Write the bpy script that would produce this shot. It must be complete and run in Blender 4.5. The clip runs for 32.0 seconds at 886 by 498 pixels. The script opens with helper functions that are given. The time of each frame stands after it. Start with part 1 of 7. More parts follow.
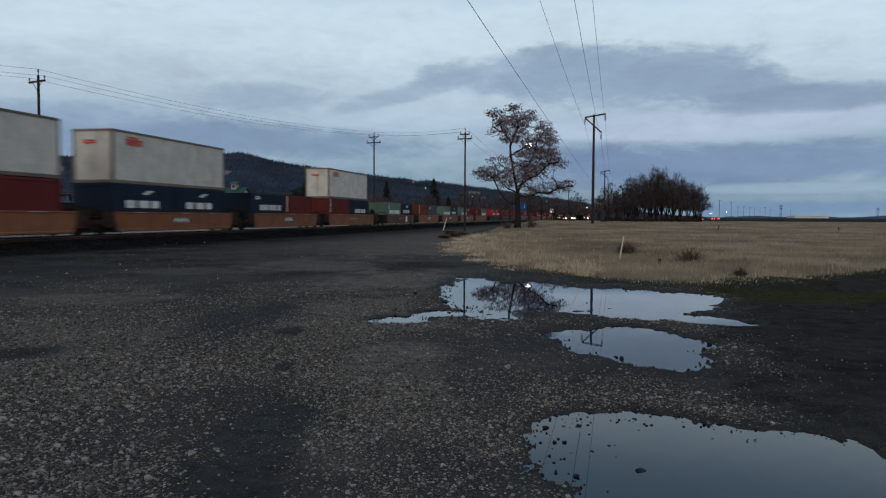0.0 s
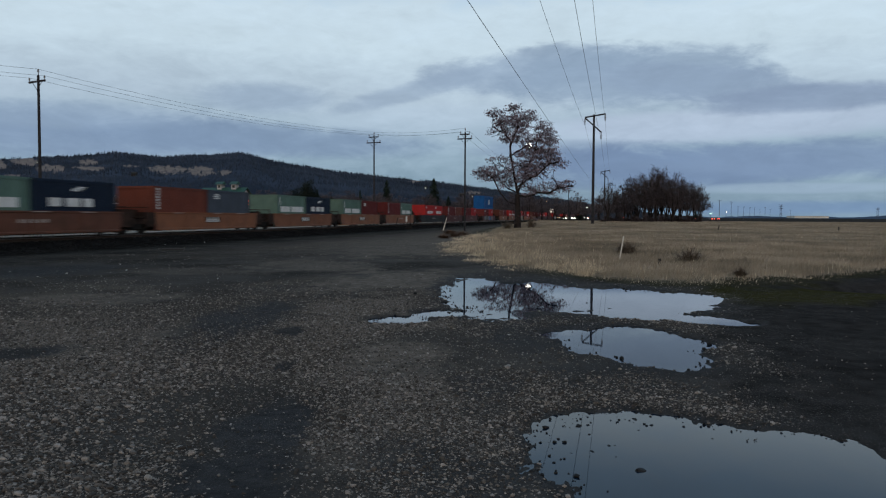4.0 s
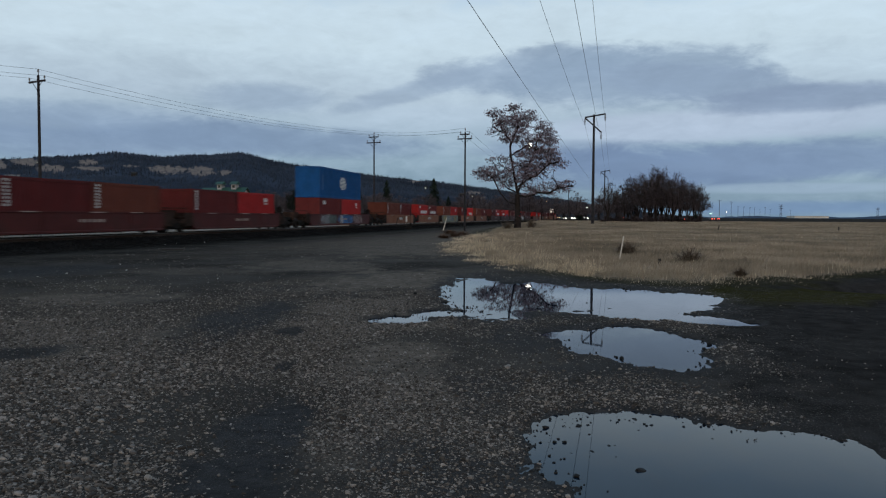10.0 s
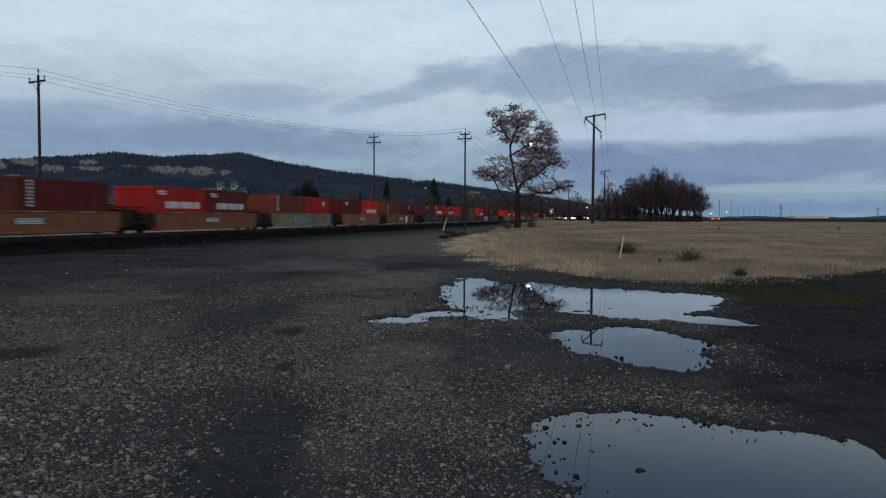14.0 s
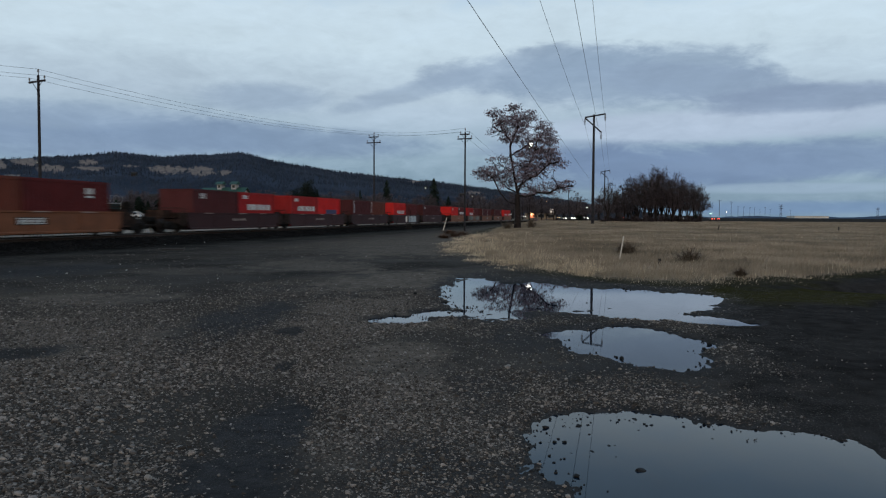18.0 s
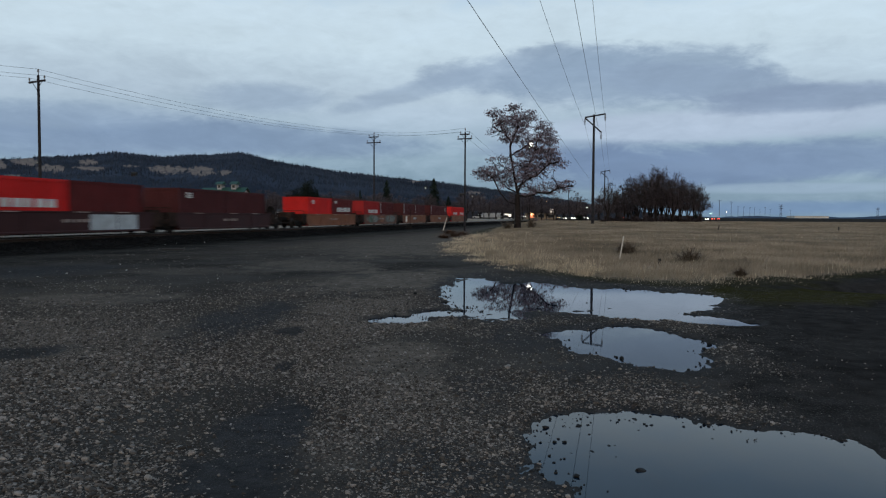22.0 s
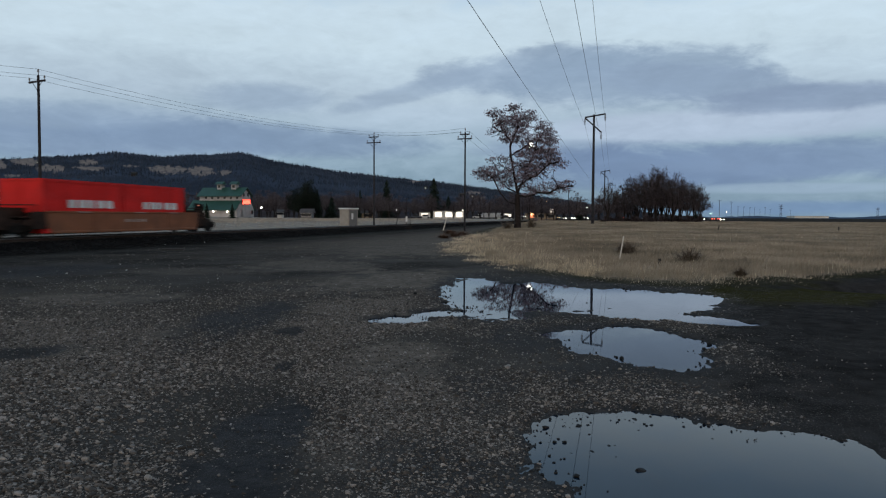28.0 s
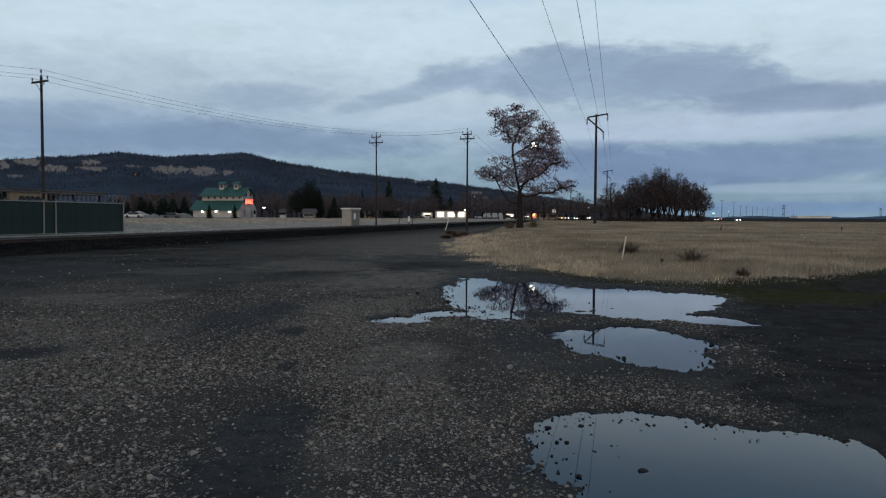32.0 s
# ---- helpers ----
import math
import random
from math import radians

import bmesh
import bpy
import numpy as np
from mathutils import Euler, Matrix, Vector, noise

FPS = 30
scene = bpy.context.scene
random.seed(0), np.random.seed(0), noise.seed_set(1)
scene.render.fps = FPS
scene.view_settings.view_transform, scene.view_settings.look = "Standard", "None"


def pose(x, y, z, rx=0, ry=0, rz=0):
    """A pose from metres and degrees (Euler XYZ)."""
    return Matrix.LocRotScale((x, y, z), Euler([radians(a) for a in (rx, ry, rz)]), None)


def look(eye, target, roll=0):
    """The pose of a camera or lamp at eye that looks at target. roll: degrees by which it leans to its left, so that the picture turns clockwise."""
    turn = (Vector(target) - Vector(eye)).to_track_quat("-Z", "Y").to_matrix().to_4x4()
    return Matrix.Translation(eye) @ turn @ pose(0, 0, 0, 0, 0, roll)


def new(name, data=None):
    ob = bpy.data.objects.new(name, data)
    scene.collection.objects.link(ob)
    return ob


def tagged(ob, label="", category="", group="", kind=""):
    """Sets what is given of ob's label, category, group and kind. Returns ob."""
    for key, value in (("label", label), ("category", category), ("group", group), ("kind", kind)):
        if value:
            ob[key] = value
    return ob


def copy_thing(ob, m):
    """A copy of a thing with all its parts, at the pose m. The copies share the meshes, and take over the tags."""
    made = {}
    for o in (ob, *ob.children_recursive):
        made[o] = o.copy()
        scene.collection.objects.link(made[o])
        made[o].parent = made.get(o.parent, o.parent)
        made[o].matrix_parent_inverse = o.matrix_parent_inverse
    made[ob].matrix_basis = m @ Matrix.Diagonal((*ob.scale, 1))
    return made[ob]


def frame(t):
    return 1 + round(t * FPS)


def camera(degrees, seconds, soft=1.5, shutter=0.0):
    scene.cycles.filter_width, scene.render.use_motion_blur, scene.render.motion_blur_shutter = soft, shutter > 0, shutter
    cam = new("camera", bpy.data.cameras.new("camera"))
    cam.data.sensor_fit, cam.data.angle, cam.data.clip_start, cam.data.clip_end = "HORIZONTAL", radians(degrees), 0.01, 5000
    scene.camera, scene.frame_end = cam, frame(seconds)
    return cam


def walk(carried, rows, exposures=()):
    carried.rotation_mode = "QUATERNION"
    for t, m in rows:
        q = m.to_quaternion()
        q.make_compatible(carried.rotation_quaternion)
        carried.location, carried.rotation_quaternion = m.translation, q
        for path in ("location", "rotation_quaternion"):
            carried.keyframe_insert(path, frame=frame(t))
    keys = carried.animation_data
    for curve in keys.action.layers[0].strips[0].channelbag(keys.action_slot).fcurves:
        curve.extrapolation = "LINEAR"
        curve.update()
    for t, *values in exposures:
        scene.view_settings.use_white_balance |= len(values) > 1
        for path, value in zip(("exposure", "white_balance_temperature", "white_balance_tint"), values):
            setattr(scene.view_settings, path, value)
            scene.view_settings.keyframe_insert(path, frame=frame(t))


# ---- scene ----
# The camera stands on a tripod beside the tracks and is nudged once near the end.
cam = camera(61.42, 32.0, soft=1.2, shutter=1.0)
EYE = (0.0, 0.0, 1.6)
rest = look(EYE, (0, 100, 1.6 - 100 * math.tan(radians(2.514))), 0.3)
nudged = look(EYE, (-0.30, 100, 1.6 - 100 * math.tan(radians(2.514))), 0.3)
walk(cam, [(0, rest), (16, rest), (31.7, rest), (31.8, nudged), (32, nudged)], [(0, 0.0), (32, 0.0)])


# ---------------------------------------------------------------- node helpers
def N(nt, kind, **vals):
    n = nt.nodes.new(kind)
    for k, v in vals.items():
        if k in n.inputs:
            n.inputs[k].default_value = v
    return n


def math_node(nt, op, a, b=None, clamp=False):
    n = nt.nodes.new("ShaderNodeMath")
    n.operation, n.use_clamp = op, clamp
    for i, v in enumerate((a, b)):
        if v is None:
            continue
        if isinstance(v, (int, float)):
            n.inputs[i].default_value = v
        else:
            nt.links.new(v, n.inputs[i])
    return n.outputs[0]


def mix_col(nt, fac, a, b, blend="MIX"):
    n = nt.nodes.new("ShaderNodeMix")
    n.data_type, n.blend_type = "RGBA", blend
    for sock, v in ((n.inputs[0], fac), (n.inputs[6], a), (n.inputs[7], b)):
        if isinstance(v, (int, float)):
            sock.default_value = v
        elif isinstance(v, tuple):
            sock.default_value = (*v[:3], 1)
        else:
            nt.links.new(v, sock)
    return n.outputs[2]


def smooth_node(nt, x, lo, hi):
    n = nt.nodes.new("ShaderNodeMapRange")
    n.interpolation_type = "SMOOTHSTEP"
    n.inputs[1].default_value, n.inputs[2].default_value = lo, hi
    nt.links.new(x, n.inputs[0])
    return n.outputs[0]


def noise_node(nt, vec, scale, detail=4.0, rough=0.55, distort=0.0):
    n = N(nt, "ShaderNodeTexNoise", Scale=scale, Detail=detail, Roughness=rough, Distortion=distort)
    if vec is not None:
        nt.links.new(vec, n.inputs["Vector"])
    return n.outputs["Fac"]


# ---------------------------------------------------------------- sky and sun
world = bpy.data.worlds.new("dusk_sky")
scene.world = world
world.use_nodes = True
wt = world.node_tree
wt.nodes.clear()
tc = wt.nodes.new("ShaderNodeTexCoord")
sep = wt.nodes.new("ShaderNodeSeparateXYZ")
wt.links.new(tc.outputs["Generated"], sep.inputs[0])
az = math_node(wt, "ARCTAN2", sep.outputs[0], sep.outputs[1])
el = math_node(wt, "ARCSINE", sep.outputs[2])
# sky plane coordinates, stretched along the horizon
comb = wt.nodes.new("ShaderNodeCombineXYZ")
wt.links.new(math_node(wt, "MULTIPLY", az, 1.0), comb.inputs[0])
wt.links.new(math_node(wt, "MULTIPLY", el, 2.7), comb.inputs[1])
n_big = noise_node(wt, comb.outputs[0], 3.2, 5, 0.55, 0.3)
n_fine = noise_node(wt, comb.outputs[0], 11.0, 8, 0.62, 0.5)
n_wisp = noise_node(wt, comb.outputs[0], 34.0, 6, 0.6, 0.4)
wob = math_node(wt, "ADD", math_node(wt, "MULTIPLY", math_node(wt, "SUBTRACT", n_big, 0.5), 1.2),
                math_node(wt, "MULTIPLY", math_node(wt, "SUBTRACT", n_fine, 0.5), 1.5))
wob = math_node(wt, "ADD", wob, math_node(wt, "MULTIPLY", math_node(wt, "SUBTRACT", n_wisp, 0.5), 0.6))
nishita = wt.nodes.new("ShaderNodeTexSky")
nishita.sky_type, nishita.sun_disc = "NISHITA", False
nishita.sun_elevation, nishita.sun_rotation = radians(6), radians(200)
nishita.altitude = 600
clear = mix_col(wt, 1.0, nishita.outputs[0], (0.10, 0.10, 0.10), "MULTIPLY")
# the veil of high cloud: pale overhead, slate blue towards the horizon
ramp = wt.nodes.new("ShaderNodeValToRGB")
e = ramp.color_ramp.elements
e[0].position, e[0].color = 0.0, (0.13, 0.24, 0.36, 1)
e[1].position, e[1].color = 1.0, (0.27, 0.43, 0.60, 1)
for pos, c in ((0.10, (0.185, 0.295, 0.415)), (0.22, (0.27, 0.38, 0.50)), (0.36, (0.40, 0.50, 0.61)), (0.52, (0.53, 0.65, 0.74)), (0.63, (0.555, 0.68, 0.775)), (0.77, (0.33, 0.47, 0.62))):
    k = ramp.color_ramp.elements.new(pos)
    k.color = (*c, 1)
wt.links.new(math_node(wt, "ADD", math_node(wt, "MULTIPLY", el, 1 / 0.42), math_node(wt, "MULTIPLY", wob, 0.10)), ramp.inputs[0])
sky = mix_col(wt, 0.9, clear, ramp.outputs[0])


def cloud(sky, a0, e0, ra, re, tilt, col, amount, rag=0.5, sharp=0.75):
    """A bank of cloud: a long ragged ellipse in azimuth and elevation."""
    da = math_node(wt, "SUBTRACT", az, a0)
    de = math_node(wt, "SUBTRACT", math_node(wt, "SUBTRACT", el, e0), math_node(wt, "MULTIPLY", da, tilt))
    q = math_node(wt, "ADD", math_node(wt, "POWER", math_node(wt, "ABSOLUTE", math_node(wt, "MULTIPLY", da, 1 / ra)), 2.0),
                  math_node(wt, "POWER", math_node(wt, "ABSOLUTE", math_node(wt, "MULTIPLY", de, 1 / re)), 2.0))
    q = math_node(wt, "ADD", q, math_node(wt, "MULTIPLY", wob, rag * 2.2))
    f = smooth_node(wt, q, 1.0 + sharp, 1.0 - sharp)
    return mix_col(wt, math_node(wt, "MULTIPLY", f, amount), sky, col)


# streaks all over the sky
streak = smooth_node(wt, n_fine, 0.42, 0.68)
sky = mix_col(wt, math_node(wt, "MULTIPLY", streak, 0.09), sky, (0.27, 0.36, 0.47))
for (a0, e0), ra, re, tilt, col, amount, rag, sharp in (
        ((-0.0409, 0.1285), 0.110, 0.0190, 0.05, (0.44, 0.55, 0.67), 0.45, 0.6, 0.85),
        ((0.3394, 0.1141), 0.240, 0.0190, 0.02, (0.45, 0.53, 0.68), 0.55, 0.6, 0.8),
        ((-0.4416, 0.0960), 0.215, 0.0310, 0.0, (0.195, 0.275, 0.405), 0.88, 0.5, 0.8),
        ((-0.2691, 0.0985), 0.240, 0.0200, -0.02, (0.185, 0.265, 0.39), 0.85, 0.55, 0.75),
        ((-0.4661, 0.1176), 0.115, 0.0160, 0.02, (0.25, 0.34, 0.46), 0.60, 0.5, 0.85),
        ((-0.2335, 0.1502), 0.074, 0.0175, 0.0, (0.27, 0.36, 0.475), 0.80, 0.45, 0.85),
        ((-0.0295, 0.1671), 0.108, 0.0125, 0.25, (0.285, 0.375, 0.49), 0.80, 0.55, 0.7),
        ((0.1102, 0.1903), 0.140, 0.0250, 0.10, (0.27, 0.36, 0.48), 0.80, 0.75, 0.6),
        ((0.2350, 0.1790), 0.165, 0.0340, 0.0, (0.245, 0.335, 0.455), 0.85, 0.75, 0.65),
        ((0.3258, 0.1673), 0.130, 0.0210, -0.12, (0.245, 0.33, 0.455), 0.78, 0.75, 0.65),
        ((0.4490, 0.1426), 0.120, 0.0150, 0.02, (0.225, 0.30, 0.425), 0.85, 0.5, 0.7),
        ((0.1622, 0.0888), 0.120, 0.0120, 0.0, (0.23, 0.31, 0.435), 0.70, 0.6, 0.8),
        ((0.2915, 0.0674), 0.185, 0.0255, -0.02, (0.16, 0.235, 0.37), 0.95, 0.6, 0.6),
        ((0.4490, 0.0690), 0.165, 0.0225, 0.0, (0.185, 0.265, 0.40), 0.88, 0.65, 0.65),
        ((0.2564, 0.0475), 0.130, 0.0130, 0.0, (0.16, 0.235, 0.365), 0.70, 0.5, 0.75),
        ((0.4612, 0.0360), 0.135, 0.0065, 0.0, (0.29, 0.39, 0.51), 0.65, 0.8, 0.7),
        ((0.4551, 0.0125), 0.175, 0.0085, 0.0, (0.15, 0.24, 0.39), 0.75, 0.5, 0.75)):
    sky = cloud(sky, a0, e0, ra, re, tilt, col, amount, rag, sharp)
# the brighter, warmer western sky behind the camera after sunset
west = smooth_node(wt, math_node(wt, "MULTIPLY", sep.outputs[1], -1.0), -0.05, 0.75)
low = smooth_node(wt, el, 0.75, 0.1)
sky = mix_col(wt, math_node(wt, "MULTIPLY", west, math_node(wt, "ADD", 0.35, math_node(wt, "MULTIPLY", low, 0.6))), sky, (1.0, 0.82, 0.68))
lump = math_node(wt, "ADD", 1.0, math_node(wt, "MULTIPLY", wob, 0.20))
lc = wt.nodes.new("ShaderNodeCombineColor")
for i in range(3):
    wt.links.new(lump, lc.inputs[i])
sky = mix_col(wt, 1.0, sky, lc.outputs[0], "MULTIPLY")
back = N(wt, "ShaderNodeBackground", Strength=1.13)
wt.links.new(sky, back.inputs[0])
wo = wt.nodes.new("ShaderNodeOutputWorld")
wt.links.new(back.outputs[0], wo.inputs[0])

sun = new("sun", bpy.data.lights.new("sun", "SUN"))
sun.data.energy, sun.data.angle, sun.data.color = 0.42, radians(25), (1.0, 0.93, 0.85)
sun.matrix_world = look((-34, -94, 30), (0, 0, 0))


# ---------------------------------------------------------------- materials
def mat(name, col, rough=0.7, metal=0.0, var=0.25, scale=3.0, dirt=None, dirt_amt=0.5, dirt_scale=1.2, bump=0.3, bscale=40.0,
        per="", spread=0.3, spec=0.4, attr=(), bdist=0.01, pebble=None):
    """A worn surface: colour at two scales, dirt, roughness and relief. per: 'object' or 'island' varies the tone piece by piece."""
    m = bpy.data.materials.new(name)
    m.use_nodes = True
    nt = m.node_tree
    b = nt.nodes["Principled BSDF"]
    co = nt.nodes.new("ShaderNodeTexCoord").outputs["Object"]
    big, fine = noise_node(nt, co, scale, 4), noise_node(nt, co, scale * 9, 5, 0.65)
    dark, light = tuple(c * (1 - var) for c in col), tuple(min(1, c * (1 + var)) for c in col)
    c = mix_col(nt, smooth_node(nt, big, 0.3, 0.7), dark, light)
    c = mix_col(nt, math_node(nt, "MULTIPLY", smooth_node(nt, fine, 0.35, 0.75), 0.45), c, tuple(x * 0.72 for x in col))
    if dirt:
        d = noise_node(nt, co, dirt_scale, 7, 0.65, 0.4)
        c = mix_col(nt, math_node(nt, "MULTIPLY", smooth_node(nt, d, 0.48, 0.68), dirt_amt), c, dirt)
    for key, acol, ascale in attr:
        a = nt.nodes.new("ShaderNodeAttribute")
        a.attribute_name = key
        v = noise_node(nt, co, ascale, 6, 0.6)
        f = math_node(nt, "MULTIPLY", a.outputs["Fac"], math_node(nt, "ADD", 0.25, math_node(nt, "MULTIPLY", v, 1.5)), True)
        ac = mix_col(nt, smooth_node(nt, noise_node(nt, co, ascale * 5, 4), 0.3, 0.7), tuple(x * 0.7 for x in acol), tuple(x * 1.3 for x in acol))
        c = mix_col(nt, f, c, ac)
    if pebble:
        vo = N(nt, "ShaderNodeTexVoronoi", Scale=pebble[0], Randomness=1.0)
        nt.links.new(co, vo.inputs["Vector"])
        sc = nt.nodes.new("ShaderNodeSeparateColor")
        nt.links.new(vo.outputs["Color"], sc.inputs[0])
        pick = smooth_node(nt, sc.outputs[0], 0.45, 1.0)
        cover = smooth_node(nt, noise_node(nt, co, 0.5, 5, 0.6), 0.35, 0.65)
        edge = smooth_node(nt, vo.outputs["Distance"], 0.55, 0.2)
        f = math_node(nt, "MULTIPLY", math_node(nt, "MULTIPLY", pick, edge), math_node(nt, "MULTIPLY", cover, pebble[1]))
        c = mix_col(nt, f, c, pebble[2])
    if per == "stone":
        rnd = nt.nodes.new("ShaderNodeNewGeometry").outputs["Random Per Island"]
        tone = math_node(nt, "ADD", 0.30, math_node(nt, "MULTIPLY", math_node(nt, "POWER", rnd, 2.2), spread))
        hue = math_node(nt, "FRACT", math_node(nt, "MULTIPLY", rnd, 23.7))
        c = mix_col(nt, hue, c, mix_col(nt, 1.0, c, (1.07, 0.99, 0.90), "MULTIPLY"))
        cc = nt.nodes.new("ShaderNodeCombineColor")
        for i in range(3):
            nt.links.new(tone, cc.inputs[i])
        c = mix_col(nt, 1.0, c, cc.outputs[0], "MULTIPLY")
    elif per:
        if per == "object":
            rnd = nt.nodes.new("ShaderNodeObjectInfo").outputs["Random"]
        else:
            rnd = nt.nodes.new("ShaderNodeNewGeometry").outputs["Random Per Island"]
        g = math_node(nt, "ADD", 1 - spread, math_node(nt, "MULTIPLY", rnd, 2 * spread))
        cc = nt.nodes.new("ShaderNodeCombineColor")
        for i in range(3):
            nt.links.new(g, cc.inputs[i])
        c = mix_col(nt, 1.0, c, cc.outputs[0], "MULTIPLY")
    nt.links.new(c, b.inputs["Base Color"])
    r = math_node(nt, "ADD", rough - 0.1, math_node(nt, "MULTIPLY", fine, 0.2), True)
    nt.links.new(r, b.inputs["Roughness"])
    b.inputs["Metallic"].default_value, b.inputs["Specular IOR Level"].default_value = metal, spec
    if bump:
        bn = N(nt, "ShaderNodeBump", Strength=bump, Distance=bdist)
        nt.links.new(noise_node(nt, co, bscale, 5, 0.6), bn.inputs["Height"])
        nt.links.new(bn.outputs[0], b.inputs["Normal"])
    return m


def glow(name, col, power):
    m = bpy.data.materials.new(name)
    m.use_nodes = True
    b = m.node_tree.nodes["Principled BSDF"]
    b.inputs["Base Color"].default_value = (*col, 1)
    b.inputs["Emission Color"].default_value = (*col, 1)
    b.inputs["Emission Strength"].default_value = power
    return m


# ---------------------------------------------------------------- mesh helpers
def part(name, bm, material, parent=None, label=""):
    me = bpy.data.meshes.new(name)
    bm.to_mesh(me)
    bm.free()
    me.materials.append(material)
    ob = new(name, me)
    if parent is not None:
        ob.parent = parent
    if label:
        tagged(ob, label)
    return ob


def again(name, me, parent, m=None, label=""):
    """One more object on a mesh that is already there."""
    ob = new(name, me)
    ob.parent = parent
    if m is not None:
        ob.matrix_basis = m
    if label:
        tagged(ob, label)
    return ob


def box(bm, x0, x1, y0, y1, z0, z1, bevel=0.0):
    r = bmesh.ops.create_cube(bm, size=1, matrix=Matrix.Translation(((x0 + x1) / 2, (y0 + y1) / 2, (z0 + z1) / 2)) @ Matrix.Diagonal((abs(x1 - x0), abs(y1 - y0), abs(z1 - z0), 1)))
    if bevel:
        ed = list({e for v in r["verts"] for e in v.link_edges})
        bmesh.ops.bevel(bm, geom=ed, offset=bevel, segments=1, affect="EDGES")
    return bm


def boxes(*specs, bevel=0.0):
    bm = bmesh.new()
    for s in specs:
        box(bm, *s, bevel=bevel)
    return bm


def tube(bm, p, q, r0, r1=None, n=8):
    p, q = Vector(p), Vector(q)
    d = q - p
    m = Matrix.Translation((p + q) / 2) @ d.to_track_quat("Z", "Y").to_matrix().to_4x4()
    bmesh.ops.create_cone(bm, cap_ends=True, segments=n, radius1=r0, radius2=r0 if r1 is None else r1, depth=d.length, matrix=m)
    return bm


def tubes(*specs, n=8):
    bm = bmesh.new()
    for s in specs:
        tube(bm, *s, n=n)
    return bm


def thing(name, m, label, category, group="", kind=""):
    ob = new(name)
    ob.empty_display_size = 0.2
    ob.matrix_basis = m
    return tagged(ob, label, category, group, kind)


def raw_mesh(name, verts, faces, material, smooth=False, attrs=()):
    """A mesh object from numpy arrays; faces is an (n, 3) or (n, 4) array."""
    me = bpy.data.meshes.new(name)
    verts, faces = np.asarray(verts, float), np.asarray(faces, int)
    k = faces.shape[1]
    me.vertices.add(len(verts))
    me.vertices.foreach_set("co", verts.ravel())
    me.loops.add(faces.size)
    me.loops.foreach_set("vertex_index", faces.ravel())
    me.polygons.add(len(faces))
    me.polygons.foreach_set("loop_start", np.arange(0, faces.size, k))
    me.polygons.foreach_set("use_smooth", np.full(len(faces), smooth))
    for key, vals in attrs:
        me.attributes.new(key, "FLOAT", "POINT").data.foreach_set("value", np.asarray(vals, float))
    me.update(calc_edges=True)
    me.validate()
    me.materials.append(material)
    return new(name, me)


def hash2(i, j, seed):
    v = np.sin(i * 127.1 + j * 311.7 + seed * 74.7) * 43758.5453
    return v - np.floor(v)


def vnoise(x, y, seed=0):
    """Smooth value noise, 0 to 1."""
    i, j = np.floor(x), np.floor(y)
    u, v = x - i, y - j
    u, v = u * u * (3 - 2 * u), v * v * (3 - 2 * v)
    return ((hash2(i, j, seed) * (1 - u) + hash2(i + 1, j, seed) * u) * (1 - v)
            + (hash2(i, j + 1, seed) * (1 - u) + hash2(i + 1, j + 1, seed) * u) * v)


def fbm(x, y, seed=0, octaves=4):
    s, a, t = 0, 0.5, 0
    for o in range(octaves):
        s, t = s + a * vnoise(x * 2 ** o, y * 2 ** o, seed + o), t + a
        a *= 0.5
    return s / t


def ss(x, lo, hi):
    t = np.clip((x - lo) / (hi - lo), 0, 1)
    return t * t * (3 - 2 * t)


# ---------------------------------------------------------------- the plan of the ground
TURN = math.atan(0.2091)
RAIL_Z = 0.48


def track_x(y):
    """The centre line of the railway: straight past the camera, then a wide curve."""
    return -27.45 + 0.2091 * y + 0.000131 * np.maximum(0, y - 100) ** 2


def lateral(x, y):
    return (x - track_x(y)) * math.cos(TURN)


def field_depth(x, y):
    """Metres inside the dry grass field (negative on the gravel)."""
    xb = np.interp(y, [0, 14, 20, 24, 32, 38, 52, 103, 250], [30, 6.2, 3.1, 1.5, 0.1, -0.4, 0.6, 7.0, 30])
    yb = np.interp(x, [-5, 1.6, 3.3, 4.9, 6.2, 8.8, 11.5, 30], [20, 23, 20, 18.2, 17.6, 18.6, 20.8, 33])
    return np.minimum(x - xb, y - yb) + (fbm(x * 0.9, y * 0.5, 5) - 0.5) * 1.6 + (fbm(x * 3.0, y * 1.6, 6) - 0.5) * 1.2


PONDS = (((1.30, 4.95, 0.80, 1.30), (1.5, 4.85, 0.95, 1.38), (1.95, 5.0, 0.75, 1.02), (2.35, 4.7, 0.8, 1.12), (2.9, 4.0, 0.8, 1.0)),
         ((2.08, 9.6, 0.70, 1.15), (2.52, 9.2, 0.66, 1.45), (1.7, 10.2, 0.38, 0.45), (2.65, 10.4, 0.62, 0.75), (3.05, 9.6, 0.45, 0.8)),
         ((0.88, 15.6, 1.0, 4.6), (2.2, 15.6, 1.2, 3.4), (3.75, 14.7, 1.5, 2.6), (4.9, 15.2, 0.9, 1.1), (4.1, 11.8, 0.6, 0.7), (4.5, 11.35, 0.4, 0.35), (3.3, 12.6, 0.9, 1.0)),
         ((-0.65, 11.6, 0.55, 0.6), (-0.1, 12.3, 0.45, 0.6), (0.35, 12.4, 0.4, 0.45)))
WATER = -0.025


